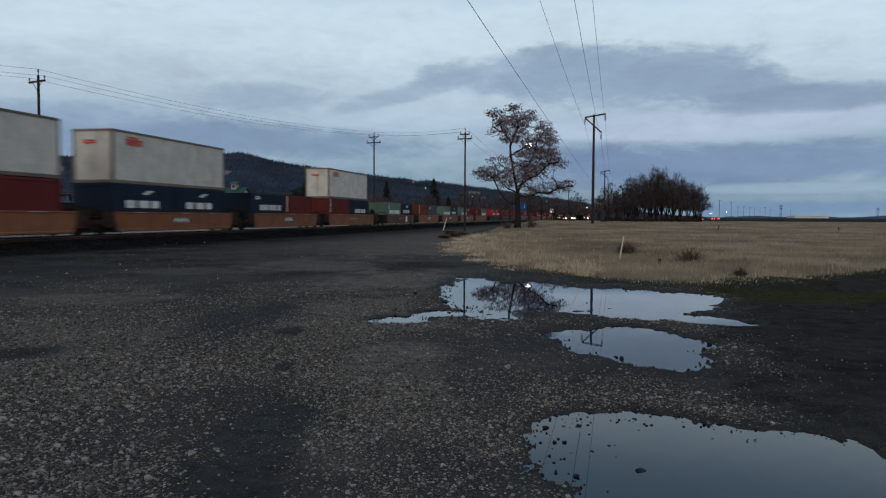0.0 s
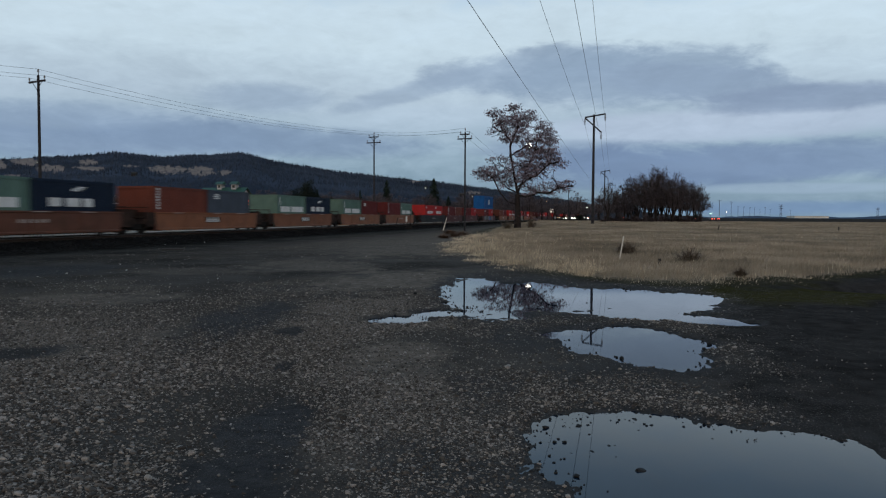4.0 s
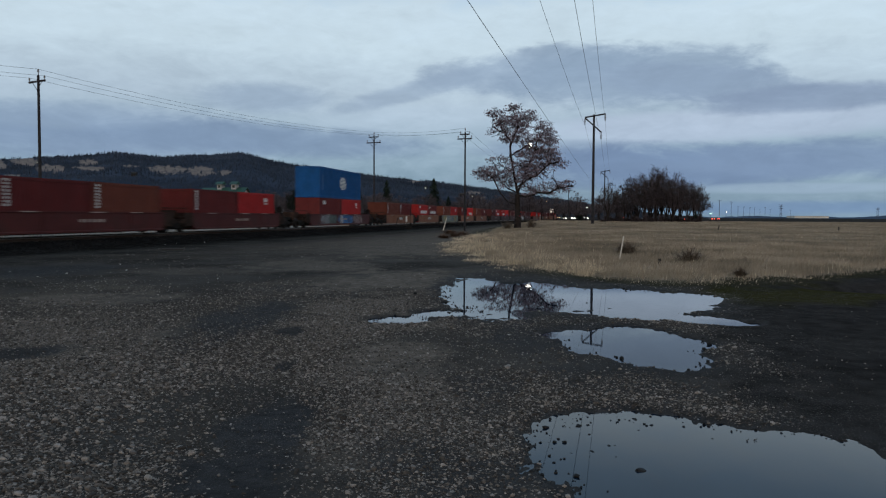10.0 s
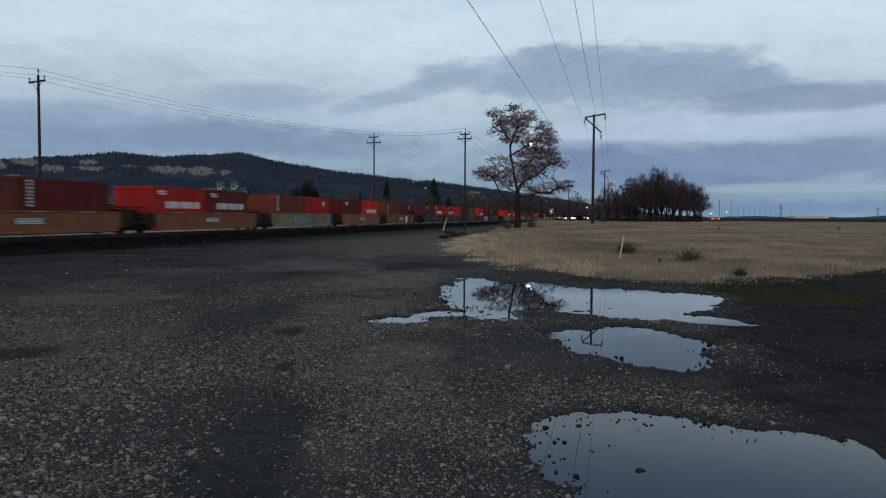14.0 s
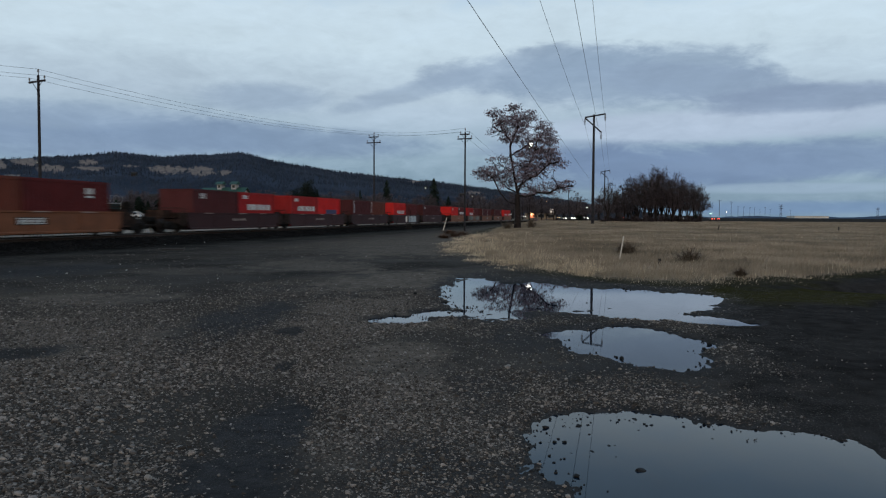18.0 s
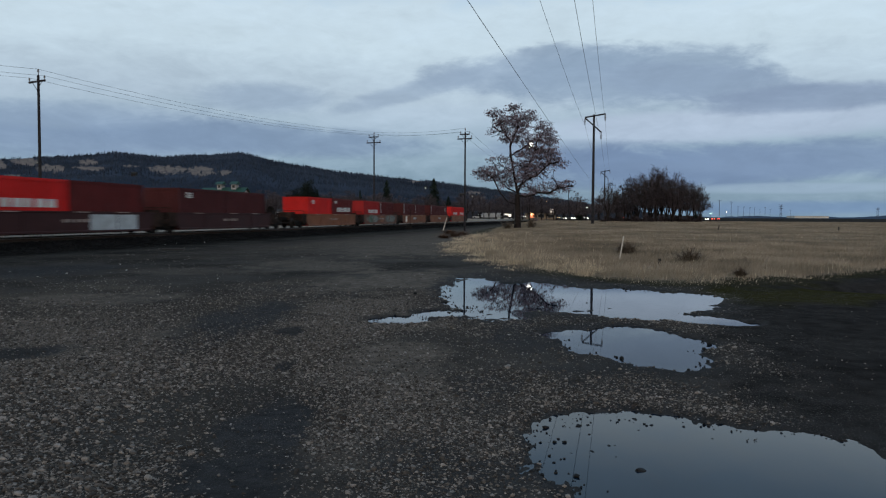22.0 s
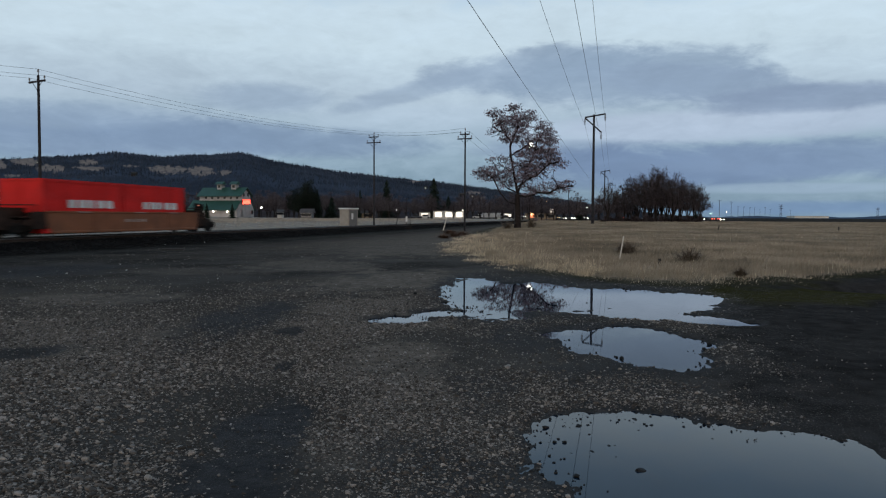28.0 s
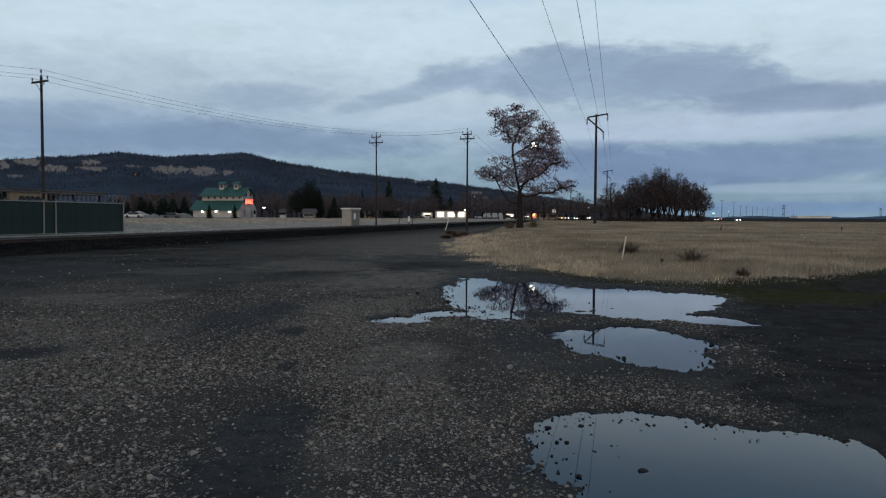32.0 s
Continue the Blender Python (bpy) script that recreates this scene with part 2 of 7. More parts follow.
def pond_depth(x, y):
    """1 at the middle of a puddle, 0 on its rim, negative outside."""
    best = np.full(np.shape(x), -9.0)
    for pond in PONDS:
        for cx, cy, rx, ry in pond:
            best = np.maximum(best, 1 - np.sqrt(((x - cx) / rx) ** 2 + ((y - cy) / ry) ** 2))
    return best + (fbm(x * 3.0, y * 2.0, 11, 5) - 0.5) * 0.34 + (fbm(x * 11, y * 5, 13, 4) - 0.5) * 0.26 + (fbm(x * 5, y * 7, 29, 3) - 0.5) * 0.42 * ss(y, 8.5, 11)


def ground_z(x, y):
    x, y = np.asarray(x, float), np.asarray(y, float)
    lat = lateral(x, y)
    z = 0.03 * (fbm(x * 0.5, y * 0.5, 2) - 0.3) + 0.016 * (fbm(x * 4, y * 4, 3) - 0.4) * np.exp(-np.hypot(x, y) / 25)
    z = np.maximum(z, -0.012) - 0.06 * ss(pond_depth(x, y), -0.12, 0.3)
    f = ss(field_depth(x, y), -0.3, 5)
    z = z + f * (0.75 * ss(y, 18, 95) - 0.6 * ss(y, 140, 300)) + 0.10 * f * (fbm(x * 0.25, y * 0.25, 7) - 0.5)
    z = z + ss(-lat, 5.0, 13.0) * 0.75 * (1 - ss(y, 250, 600)) + 0.15 * ss(-lat, 4, 9) * (fbm(x * 0.3, y * 0.3, 8) - 0.5)
    z = z - 0.30 * ss(1.2 - np.hypot((x - 10.6) / 2.2, (y - 17.2) / 1.5), 0, 0.8)
    bed = 0.30 * (1 - ss(np.abs(lat), 1.9, 3.9))
    return np.maximum(z, bed + 0.02 * (fbm(x * 3, y * 3, 9) - 0.5)) if np.ndim(z) == 0 else np.where(bed > 0.004, np.maximum(z, bed), z)


def patches(x, y, spots, seed, rag=1.0):
    """Ragged patches of the yard's surface: centre, half width, half depth and strength of each."""
    f = np.zeros(np.shape(x))
    n = ((fbm(x * 1.4, y * 1.1, seed) - 0.5) * 1.3 + (fbm(x * 6, y * 4, seed + 3) - 0.5) * 0.7) * rag
    for (cx, cy), rx, ry, amount in spots:
        f = np.maximum(f, amount * ss(1.1 - np.hypot((x - cx) / rx, (y - cy) / ry) + n, 0, 0.6))
    return np.clip(f, 0, 1)


WET = (((-2.11, 10.18), 0.24, 0.42, 1.3), ((-1.68, 7.90), 0.14, 0.36, 1.0), ((-3.17, 11.76), 0.75, 2.6, 0.9), ((-1.32, 5.52), 0.36, 0.9, 1.0), ((-1.20, 4.44), 0.5, 0.8, 1.0),
       ((-4.90, 8.54), 0.55, 0.5, 0.9), ((-11.51, 20.93), 2.4, 3.0, 0.8), ((0.34, 6.61), 0.45, 1.1, 0.7), ((1.09, 9.72), 0.5, 1.6, 0.7), ((0.20, 4.46), 0.35, 0.5, 0.6), ((-1.61, 4.34), 0.3, 0.4, 0.5), ((-0.16, 5.00), 0.45, 0.6, 0.6), ((-2.91, 5.49), 0.3, 0.5, 0.4), ((1.96, 7.40), 1.1, 0.8, 0.5), ((1.77, 10.21), 1.3, 1.0, 0.6))
TAN = (((-5.92, 10.74), 1.0, 1.3, 1.0), ((-6.54, 14.02), 1.6, 1.4, 0.7), ((-4.07, 23.94), 2.6, 3.5, 0.55), ((-1.3, 12.3), 1.3, 3.6, 0.95), ((-1.2, 18.5), 2.0, 4.5, 0.8), ((-4.8, 9.6), 1.2, 1.6, 0.8), ((-7.32, 21.23), 2.2, 1.6, 0.35), ((-0.58, 8.15), 0.7, 1.6, 0.9), ((-0.35, 6.7), 0.6, 1.2, 0.8), ((-4.4, 8.0), 1.2, 1.6, 0.8), ((-3.71, 7.21), 1.0, 1.1, 0.8),
       ((-2.85, 6.99), 0.5, 0.7, 0.4), ((2.72, 6.88), 0.9, 0.7, 0.6), ((-0.54, 5.00), 0.5, 0.6, 0.5), ((-2.34, 36.80), 4.0, 9.0, 0.7))


SPOTS = (((-2.11, 10.18), 0.22, 0.36, 1.0), ((-1.67, 7.87), 0.11, 0.34, 0.8), ((-4.88, 8.43), 0.35, 0.4, 0.7))


def wet_at(x, y):
    return patches(x, y, WET, 71)


def tan_at(x, y):
    return patches(x, y, TAN, 81) * (1 - wet_at(x, y))


def gz(x, y):
    return float(ground_z(np.array([x]), np.array([y]))[0])


# ---------------------------------------------------------------- ground, water, railway
M_GROUND = mat("wet_gravel_earth", (0.050, 0.047, 0.0435), 0.8, var=0.35, scale=0.35, dirt=(0.092, 0.080, 0.066), dirt_amt=0.7, dirt_scale=0.22, bump=0.9,
               bscale=28, bdist=0.03, spec=0.0, pebble=(90, 0.75, (0.17, 0.158, 0.146)),
               attr=(("tan", (0.122, 0.105, 0.089), 1.1), ("verge", (0.250, 0.228, 0.200), 0.35), ("grass", (0.185, 0.153, 0.112), 0.5), ("wet", (0.027, 0.0272, 0.0285), 1.6), ("bed", (0.005, 0.0048, 0.0047), 2.0), ("mud", (0.0255, 0.024, 0.023), 0.6), ("moss", (0.030, 0.028, 0.012), 1.2)))
gn = M_GROUND.node_tree
wet_node = gn.nodes.new("ShaderNodeAttribute")
wet_node.attribute_name = "wet"
gn.links.new(math_node(gn, "MULTIPLY", wet_node.outputs["Fac"], 0.03), gn.nodes["Principled BSDF"].inputs["Specular IOR Level"])
fine_az = np.radians(np.arange(-36, 36.01, 0.22))
rest_az = np.radians(np.linspace(40, 320, 56 + len(fine_az) % 2))
azs = np.concatenate([fine_az, rest_az])
rings = np.concatenate([np.geomspace(0.01, 3.4, 26)[:-1], np.geomspace(3.4, 24, 190)[:-1], np.geomspace(24, 130, 120)[:-1], np.geomspace(130, 4600, 70)])
A, R = np.meshgrid(azs, rings)
GX, GY = R * np.sin(A), R * np.cos(A)
GZ = ground_z(GX.ravel(), GY.ravel())
na, nr = len(azs), len(rings)
idx = np.arange(na * nr).reshape(nr, na)
nxt = np.roll(idx, -1, axis=1)
quads = np.stack([idx[:-1], nxt[:-1], nxt[1:], idx[1:]], -1).reshape(-1, 4)
gx, gy = GX.ravel(), GY.ravel()
lat_all = lateral(gx, gy)
verge_amt = ss(-lat_all, 4.5, 6.0)
grass_amt = np.maximum(ss(field_depth(gx, gy), -0.2, 2.2), 0.35 * verge_amt * fbm(gx * 0.35, gy * 0.25, 44))
moss_amt = ss(1.15 - np.hypot((gx - 7.4 - 0.25 * (gy - 15.5)) / 2.9, (gy - 15.5) / 1.9) + 1.1 * (fbm(gx * 1.3, gy * 0.8, 19) - 0.5), 0, 0.7) * (1 - 0.8 * grass_amt)
moss_amt = np.maximum(moss_amt, 0.6 * ss(1.3 - np.abs(field_depth(gx, gy) - 0.2), 0, 1) * ss(gx, 1.5, 4))
bed_amt = 0.5 * patches(gx, gy, SPOTS, 91, 0.35) + 1 - 0.55 * ss(lat_all, 3.8, 7.0) - 0.45 * ss(lat_all, 7, 19) - ss(-lat_all, 3.4, 5.0)
mud_amt = ss(gx - 0.35 * gy + (fbm(gx * 1.1, gy * 0.9, 27) - 0.5) * 1.6, -0.7, 1.1) * (1 - grass_amt)
mud_amt = np.maximum(mud_amt, ss(gy, 190, 330) * ss(gx, 20, 60))
# the hollow's wet shade is coloured in as dark mud
mud_amt = np.maximum(mud_amt, ss(1.2 - np.hypot((gx - 10.6) / 2.2, (gy - 17.2) / 1.4) + 0.5 * (fbm(gx * 1.5, gy, 28) - 0.5), 0, 0.5))
mud_amt = np.maximum(mud_amt, patches(gx, gy, SPOTS, 91, 0.35))
wet_amt = np.maximum(wet_at(gx, gy), 0.75 * ss(pond_depth(gx, gy), -0.3, -0.02))
tan_amt = np.maximum(tan_at(gx, gy), ss(lat_all, 7, 12) * ss(gy, 24, 46) * 0.8)
verts = np.stack([gx, gy, GZ], -1)
verts = np.vstack([verts, [[0.004, 0.003, GZ[0]]]])
hub = len(verts) - 1
two = np.arange(0, na, 2)
quads = np.vstack([quads, np.stack([np.full(len(two), hub), idx[0][two], idx[0][(two + 1) % na], idx[0][(two + 2) % na]], -1)[:, ::-1]])
ground = raw_mesh("ground", verts, quads, M_GROUND, True,
                  [("grass", np.append(grass_amt, 0)), ("verge", np.append(verge_amt, 0)), ("tan", np.append(tan_amt, 0)), ("wet", np.append(wet_amt, 0)), ("moss", np.append(np.clip(moss_amt, 0, 1), 0)), ("bed", np.append(np.clip(bed_amt, 0, 1), 0)), ("mud", np.append(np.clip(mud_amt, 0, 1), 0))])
tagged(ground, "dark wet gravel yard running into a dry grass field", "ground", kind="structure")

# water
M_WATER = bpy.data.materials.new("puddle_water")
M_WATER.use_nodes = True
wn = M_WATER.node_tree
wb = wn.nodes["Principled BSDF"]
wb.inputs["Base Color"].default_value = (0.002, 0.009, 0.020, 1)
wb.inputs["Roughness"].default_value = 0.02
wb.inputs["IOR"].default_value = 1.27
wbump = N(wn, "ShaderNodeBump", Strength=0.02, Distance=0.01)
wn.links.new(noise_node(wn, wn.nodes.new("ShaderNodeTexCoord").outputs["Object"], 2.5, 3), wbump.inputs["Height"])
wn.links.new(wbump.outputs[0], wb.inputs["Normal"])
for i, pond in enumerate(PONDS):
    x0, x1 = min(p[0] - p[2] for p in pond) - 0.4, max(p[0] + p[2] for p in pond) + 0.4
    y0, y1 = min(p[1] - p[3] for p in pond) - 0.5, max(p[1] + p[3] for p in pond) + 0.5
    cx, cy = (x0 + x1) / 2, (y0 + y1) / 2
    bm = boxes((x0 - cx, x1 - cx, y0 - cy, y1 - cy, -0.02, 0.0))
    w = part("puddle", bm, M_WATER)
    w.location = (cx, cy, WATER - 0.0015 * i)
    tagged(w, "still rain puddle mirroring the evening sky", "puddle", kind="structure")

M_RAIL = mat("worn_rail_steel", (0.045, 0.033, 0.027), 0.8, 0.0, 0.2, 4, (0.05, 0.028, 0.018), 0.6, spec=0.1)
M_RAILTOP = mat("polished_rail", (0.16, 0.15, 0.145), 0.5, 0.7, 0.1, 4, bump=0)
M_TIE = mat("creosoted_tie", (0.020, 0.017, 0.015), 0.85, var=0.3, per="object")


def place_on_track(s_y, off=0.0, z=0.0):
    """A pose on the railway at the northing s_y: local x along the track away from the camera, y to the far side."""
    h = math.atan(0.2091 + 0.000262 * max(0, s_y - 100))
    c, s = math.cos(h), math.sin(h)
    return pose(float(track_x(s_y)) - off * c, s_y + off * s, z, 0, 0, 90 - math.degrees(h))


railway = thing("railway_track", pose(0, 0, 0), "single railway track on dark ballast with wooden ties", "railway", kind="structure")
for side in (-0.76, 0.76):
    ys = np.concatenate([np.arange(-120, 100, 20), np.arange(100, 900, 12)])
    prof = ((-0.07, -0.17), (0.07, -0.17), (0.07, -0.155), (0.012, -0.13), (0.012, -0.045), (0.036, -0.03), (0.036, 0.0), (-0.036, 0.0), (-0.036, -0.03), (-0.012, -0.045), (-0.012, -0.13), (-0.07, -0.155))
    vs, fs = [], []
    for i, y in enumerate(ys):
        m = place_on_track(float(y), 0, RAIL_Z)
        vs += [m @ Vector((0, side + a, b)) for a, b in prof]
        if i:
            o, q = 12 * (i - 1), 12 * i
            fs += [(o + k, o + (k + 1) % 12, q + (k + 1) % 12, q + k) for k in range(12)]
    r = raw_mesh("rail", [tuple(v) for v in vs], fs, M_RAIL)
    r.parent = railway
    tagged(r, "rusty rail web and foot")
    prof = ((-0.037, -0.035), (0.037, -0.035), (0.039, -0.012), (0.030, 0.003), (-0.030, 0.003), (-0.039, -0.012))
    vs, fs = [], []
    for i, y in enumerate(ys):
        m = place_on_track(float(y), 0, RAIL_Z)
        vs += [m @ Vector((0, side + a, b)) for a, b in prof]
        if i:
            o, q = 6 * (i - 1), 6 * i
            fs += [(o + k, o + (k + 1) % 6, q + (k + 1) % 6, q + k) for k in range(6)]
    r = raw_mesh("rail_head", [tuple(v) for v in vs], fs, M_RAILTOP)
    r.parent = railway
    tagged(r, "polished shiny rail head")
tie_me = None
tie_y = 12.0
while tie_y < 150:
    if tie_me is None:
        t = part("tie", boxes((-0.11, 0.11, -1.3, 1.3, -0.18, 0.0), bevel=0.015), M_TIE, railway)
        tie_me = t.data
    else:
        t = again("tie", tie_me, railway)
    t.matrix_basis = place_on_track(tie_y, random.uniform(-0.05, 0.05), RAIL_Z - 0.168)
    tie_y += 0.53


# ---------------------------------------------------------------- the train
SPEED = 16.4
ARC_Y = np.arange(-700, 1400, 1.0)
_slope = 0.2091 + 0.000262 * np.maximum(0, ARC_Y - 100)
ARC_S = np.concatenate([[0], np.cumsum(np.sqrt(1 + _slope[:-1] ** 2))])
ARC_S -= np.interp(0, ARC_Y, ARC_S)
MOVING = []


def northing(s):
    return float(np.interp(s, ARC_S, ARC_Y))


def arc(y):
    """Distance along the straight stretch, as the cars are spaced in it."""
    return y * math.sqrt(1 + 0.2091 ** 2)


RUST = (0.075, 0.042, 0.026)
PAINT = {}
for key, col, dirt, amt in (
        ("orange", (0.245, 0.098, 0.050), (0.15, 0.070, 0.042), 0.6), ("rust", (0.15, 0.062, 0.040), RUST, 0.6),
        ("black", (0.013, 0.012, 0.012), (0.05, 0.04, 0.035), 0.6), ("oxide", (0.090, 0.022, 0.020), (0.06, 0.03, 0.025), 0.6),
        ("plum", (0.060, 0.025, 0.025), (0.05, 0.03, 0.03), 0.6), ("scrawl", (0.19, 0.085, 0.052), (0.12, 0.07, 0.05), 0.7),
        ("mint", (0.17, 0.21, 0.17), (0.26, 0.15, 0.08), 0.8), ("white", (0.50, 0.50, 0.47), (0.30, 0.29, 0.26), 0.5),
        ("navy", (0.010, 0.020, 0.042), (0.018, 0.025, 0.038), 0.5), ("maroon", (0.100, 0.016, 0.016), (0.06, 0.016, 0.015), 0.6),
        ("wine", (0.072, 0.018, 0.019), (0.06, 0.02, 0.02), 0.6), ("brown", (0.13, 0.036, 0.023), (0.09, 0.033, 0.022), 0.6),
        ("red", (0.31, 0.018, 0.018), (0.24, 0.03, 0.03), 0.5), ("scarlet", (0.55, 0.020, 0.018), (0.36, 0.03, 0.03), 0.4),
        ("green", (0.110, 0.185, 0.155), (0.08, 0.12, 0.10), 0.5), ("blue", (0.008, 0.088, 0.27), (0.008, 0.065, 0.2), 0.4),
        # frame of the white boxes: rust, plus the roof's shadow line as darker colour
        ("rusty_shaded_rail", (0.17, 0.145, 0.12), (0.16, 0.09, 0.06), 0.7),
        ("slate", (0.06, 0.075, 0.10), (0.05, 0.05, 0.06), 0.5)):
    col, dirt = (col, dirt) if key in ("white", "maroon", "wine", "brown", "red", "scarlet") else (tuple(0.84 * c for c in col), tuple(0.78 * c for c in dirt))
    PAINT[key] = mat(key + "_paint", col, 0.6, 0.0, 0.15, 0.8, dirt, amt, 0.7, 0.15, 30, per="object", spread=0.12, spec=0.12)
M_STEEL = mat("dark_truck_steel", (0.012, 0.011, 0.010), 0.8, 0.0, 0.3, 3, (0.022, 0.016, 0.012), 0.6, spec=0.08)
M_GRIME = mat("grimy_end_platform", (0.030, 0.019, 0.015), 0.8, 0.0, 0.4, 2, (0.070, 0.036, 0.024), 0.6, 2.0, spec=0.08)
M_WHEEL = mat("wheel_steel", (0.025, 0.021, 0.019), 0.6, 0.2, 0.2, 5, spec=0.1)
M_MARK = mat("white_lettering", (0.62, 0.62, 0.60), 0.6, var=0.12, scale=3, dirt=(0.4, 0.38, 0.36), dirt_amt=0.4)
M_MARK_RED = mat("red_lettering", (0.50, 0.05, 0.04), 0.6, var=0.12)
M_MARK_DIM = mat("faded_lettering", (0.30, 0.24, 0.21), 0.7, var=0.2)
M_MARK_BLUE = mat("blue_patch", (0.05, 0.05, 0.12), 0.7, var=0.2)
M_MARK_FAINT = mat("faint_blue_lettering", (0.045, 0.14, 0.31), 0.7, var=0.25)
M_PANEL_GREY = mat("grey_patch", (0.42, 0.46, 0.48), 0.7, var=0.15, dirt=(0.2, 0.2, 0.2))


def graffiti(name, base, bands, seed):
    """Sprayed paint along a car's side: ragged patches (place, half width, colour) over the car's own paint."""
    m = bpy.data.materials.new(name)
    m.use_nodes = True
    nt = m.node_tree
    b = nt.nodes["Principled BSDF"]
    co = nt.nodes.new("ShaderNodeTexCoord").outputs["Object"]
    mp = N(nt, "ShaderNodeMapping", Location=(seed, seed * 2.0, 0))
    nt.links.new(co, mp.inputs[0])
    sep = nt.nodes.new("ShaderNodeSeparateXYZ")
    nt.links.new(co, sep.inputs[0])
    blot = noise_node(nt, mp.outputs[0], 1.5, 4, 0.6, 1.2)
    fine = noise_node(nt, mp.outputs[0], 4.5, 5, 0.65, 1.0)
    x = math_node(nt, "ADD", sep.outputs[0], math_node(nt, "MULTIPLY", math_node(nt, "SUBTRACT", fine, 0.5), 2.2))
    c = mix_col(nt, smooth_node(nt, blot, 0.35, 0.65), base, tuple(q * 0.6 for q in base))
    dz = math_node(nt, "MULTIPLY", math_node(nt, "ABSOLUTE", math_node(nt, "SUBTRACT", sep.outputs[2], 0.76)), 1.1)
    for place, half, col in bands:
        d = math_node(nt, "MULTIPLY", math_node(nt, "ABSOLUTE", math_node(nt, "SUBTRACT", x, place)), 1 / half)
        d = math_node(nt, "ADD", math_node(nt, "ADD", d, dz), math_node(nt, "MULTIPLY", math_node(nt, "SUBTRACT", blot, 0.5), 1.6))
        tone = mix_col(nt, smooth_node(nt, fine, 0.38, 0.62), tuple(q * 0.45 for q in col), tuple(min(1, q * 1.35) for q in col))
        c = mix_col(nt, smooth_node(nt, d, 1.25, 1.0), c, tone)
    c = mix_col(nt, math_node(nt, "MULTIPLY", noise_node(nt, mp.outputs[0], 14, 5), 0.3), c, (0.05, 0.045, 0.04))
    nt.links.new(c, b.inputs["Base Color"])
    b.inputs["Roughness"].default_value, b.inputs["Specular IOR Level"].default_value = 0.6, 0.1
    return m


GRAF_A = graffiti("graffiti_grey_blue", (0.085, 0.024, 0.022), ((-5.0, 1.3, (0.20, 0.21, 0.22)), (-2.9, 1.1, (0.09, 0.12, 0.11)), (1.1, 2.5, (0.045, 0.13, 0.30)), (-0.4, 0.5, (0.32, 0.34, 0.37)), (4.7, 1.6, (0.22, 0.15, 0.145))), 3)
GRAF_B = graffiti("graffiti_mint_yellow", (0.17, 0.20, 0.17), ((-4.2, 1.6, (0.26, 0.22, 0.10)), (-1.0, 1.5, (0.20, 0.25, 0.24)), (2.0, 1.4, (0.12, 0.16, 0.17)), (4.2, 1.2, (0.24, 0.17, 0.09))), 8)
GRAF_C = graffiti("graffiti_grey_green", (0.19, 0.085, 0.052), ((-3.5, 2.0, (0.24, 0.25, 0.23)), (-4.3, 0.9, (0.13, 0.19, 0.15)), (0.4, 0.8, (0.26, 0.11, 0.06)), (3.9, 2.2, (0.20, 0.21, 0.19))), 14)
MESHES = {}


def shared(key, maker, material):
    """The mesh for this key and paint, made once."""
    k = (key, material.name)
    if k not in MESHES:
        me = bpy.data.meshes.new(key)
        bm = maker()
        bm.to_mesh(me)
        bm.free()
        me.materials.append(material)
        MESHES[k] = me
    return MESHES[k]


def corrugated(length, height, y, flip):
    """A corrugated side sheet between its rails."""
    bm = bmesh.new()
    pts, x, d = [], -length / 2 + 0.12, 0.034
    n = int((length - 0.24) / 0.28)
    w = (length - 0.24) / n
    for i in range(n):
        pts += [(x, 0), (x + w * 0.3, 0), (x + w * 0.5, d), (x + w * 0.8, d)]
        x += w
    pts.append((x, 0))
    lo = [bm.verts.new((a, y + (b if flip else -b), 0.16)) for a, b in pts]
    hi = [bm.verts.new((a, y + (b if flip else -b), height - 0.12)) for a, b in pts]
    for i in range(len(pts) - 1):
        q = (lo[i], lo[i + 1], hi[i + 1], hi[i])
        bm.faces.new(q if flip else q[::-1])
    return bm


def frame_of(length, height):
    l, w = length / 2, 1.22
    specs = []
    for sy in (-1, 1):
        specs += [(-l, l, sy * (w - 0.06), sy * w, 0, 0.17), (-l, l, sy * (w - 0.06), sy * w, height - 0.13, height)]
        for sx in (-1, 1):
            specs += [(sx * (l - 0.15), sx * l, sy * (w - 0.14), sy * w, 0.0, height)]
    for sx in (-1, 1):
        specs += [(sx * (l - 0.1), sx * l, -w, w, 0, 0.16), (sx * (l - 0.1), sx * l, -w, w, height - 0.12, height)]
    for sx in (-1, 1):
        for sy in (-1, 1):
            for z in (0, height - 0.118):
                specs.append((sx * (l - 0.17), sx * (l + 0.006), sy * (w - 0.16), sy * (w + 0.006), z - 0.004, z + 0.122))
    return boxes(*specs)


def end_panel(length, height, door):
    l = length / 2
    if door:
        return boxes((-l + 0.03, -l + 0.07, -1.10, -0.01, 0.15, height - 0.12), (-l + 0.03, -l + 0.07, 0.01, 1.10, 0.15, height - 0.12), bevel=0.006)
    bm = bmesh.new()
    pts = []
    for i in range(8):
        y = -1.1 + i * 0.275
        pts += [(y, 0.09), (y + 0.08, 0.09), (y + 0.13, 0.045), (y + 0.225, 0.045)]
    pts.append((1.1, 0.09))
    lo = [bm.verts.new((-l + d, y, 0.14)) for y, d in pts]
    hi = [bm.verts.new((-l + d, y, height - 0.1)) for y, d in pts]
    for i in range(len(pts) - 1):
        bm.faces.new((lo[i + 1], lo[i], hi[i], hi[i + 1]))
    return bm


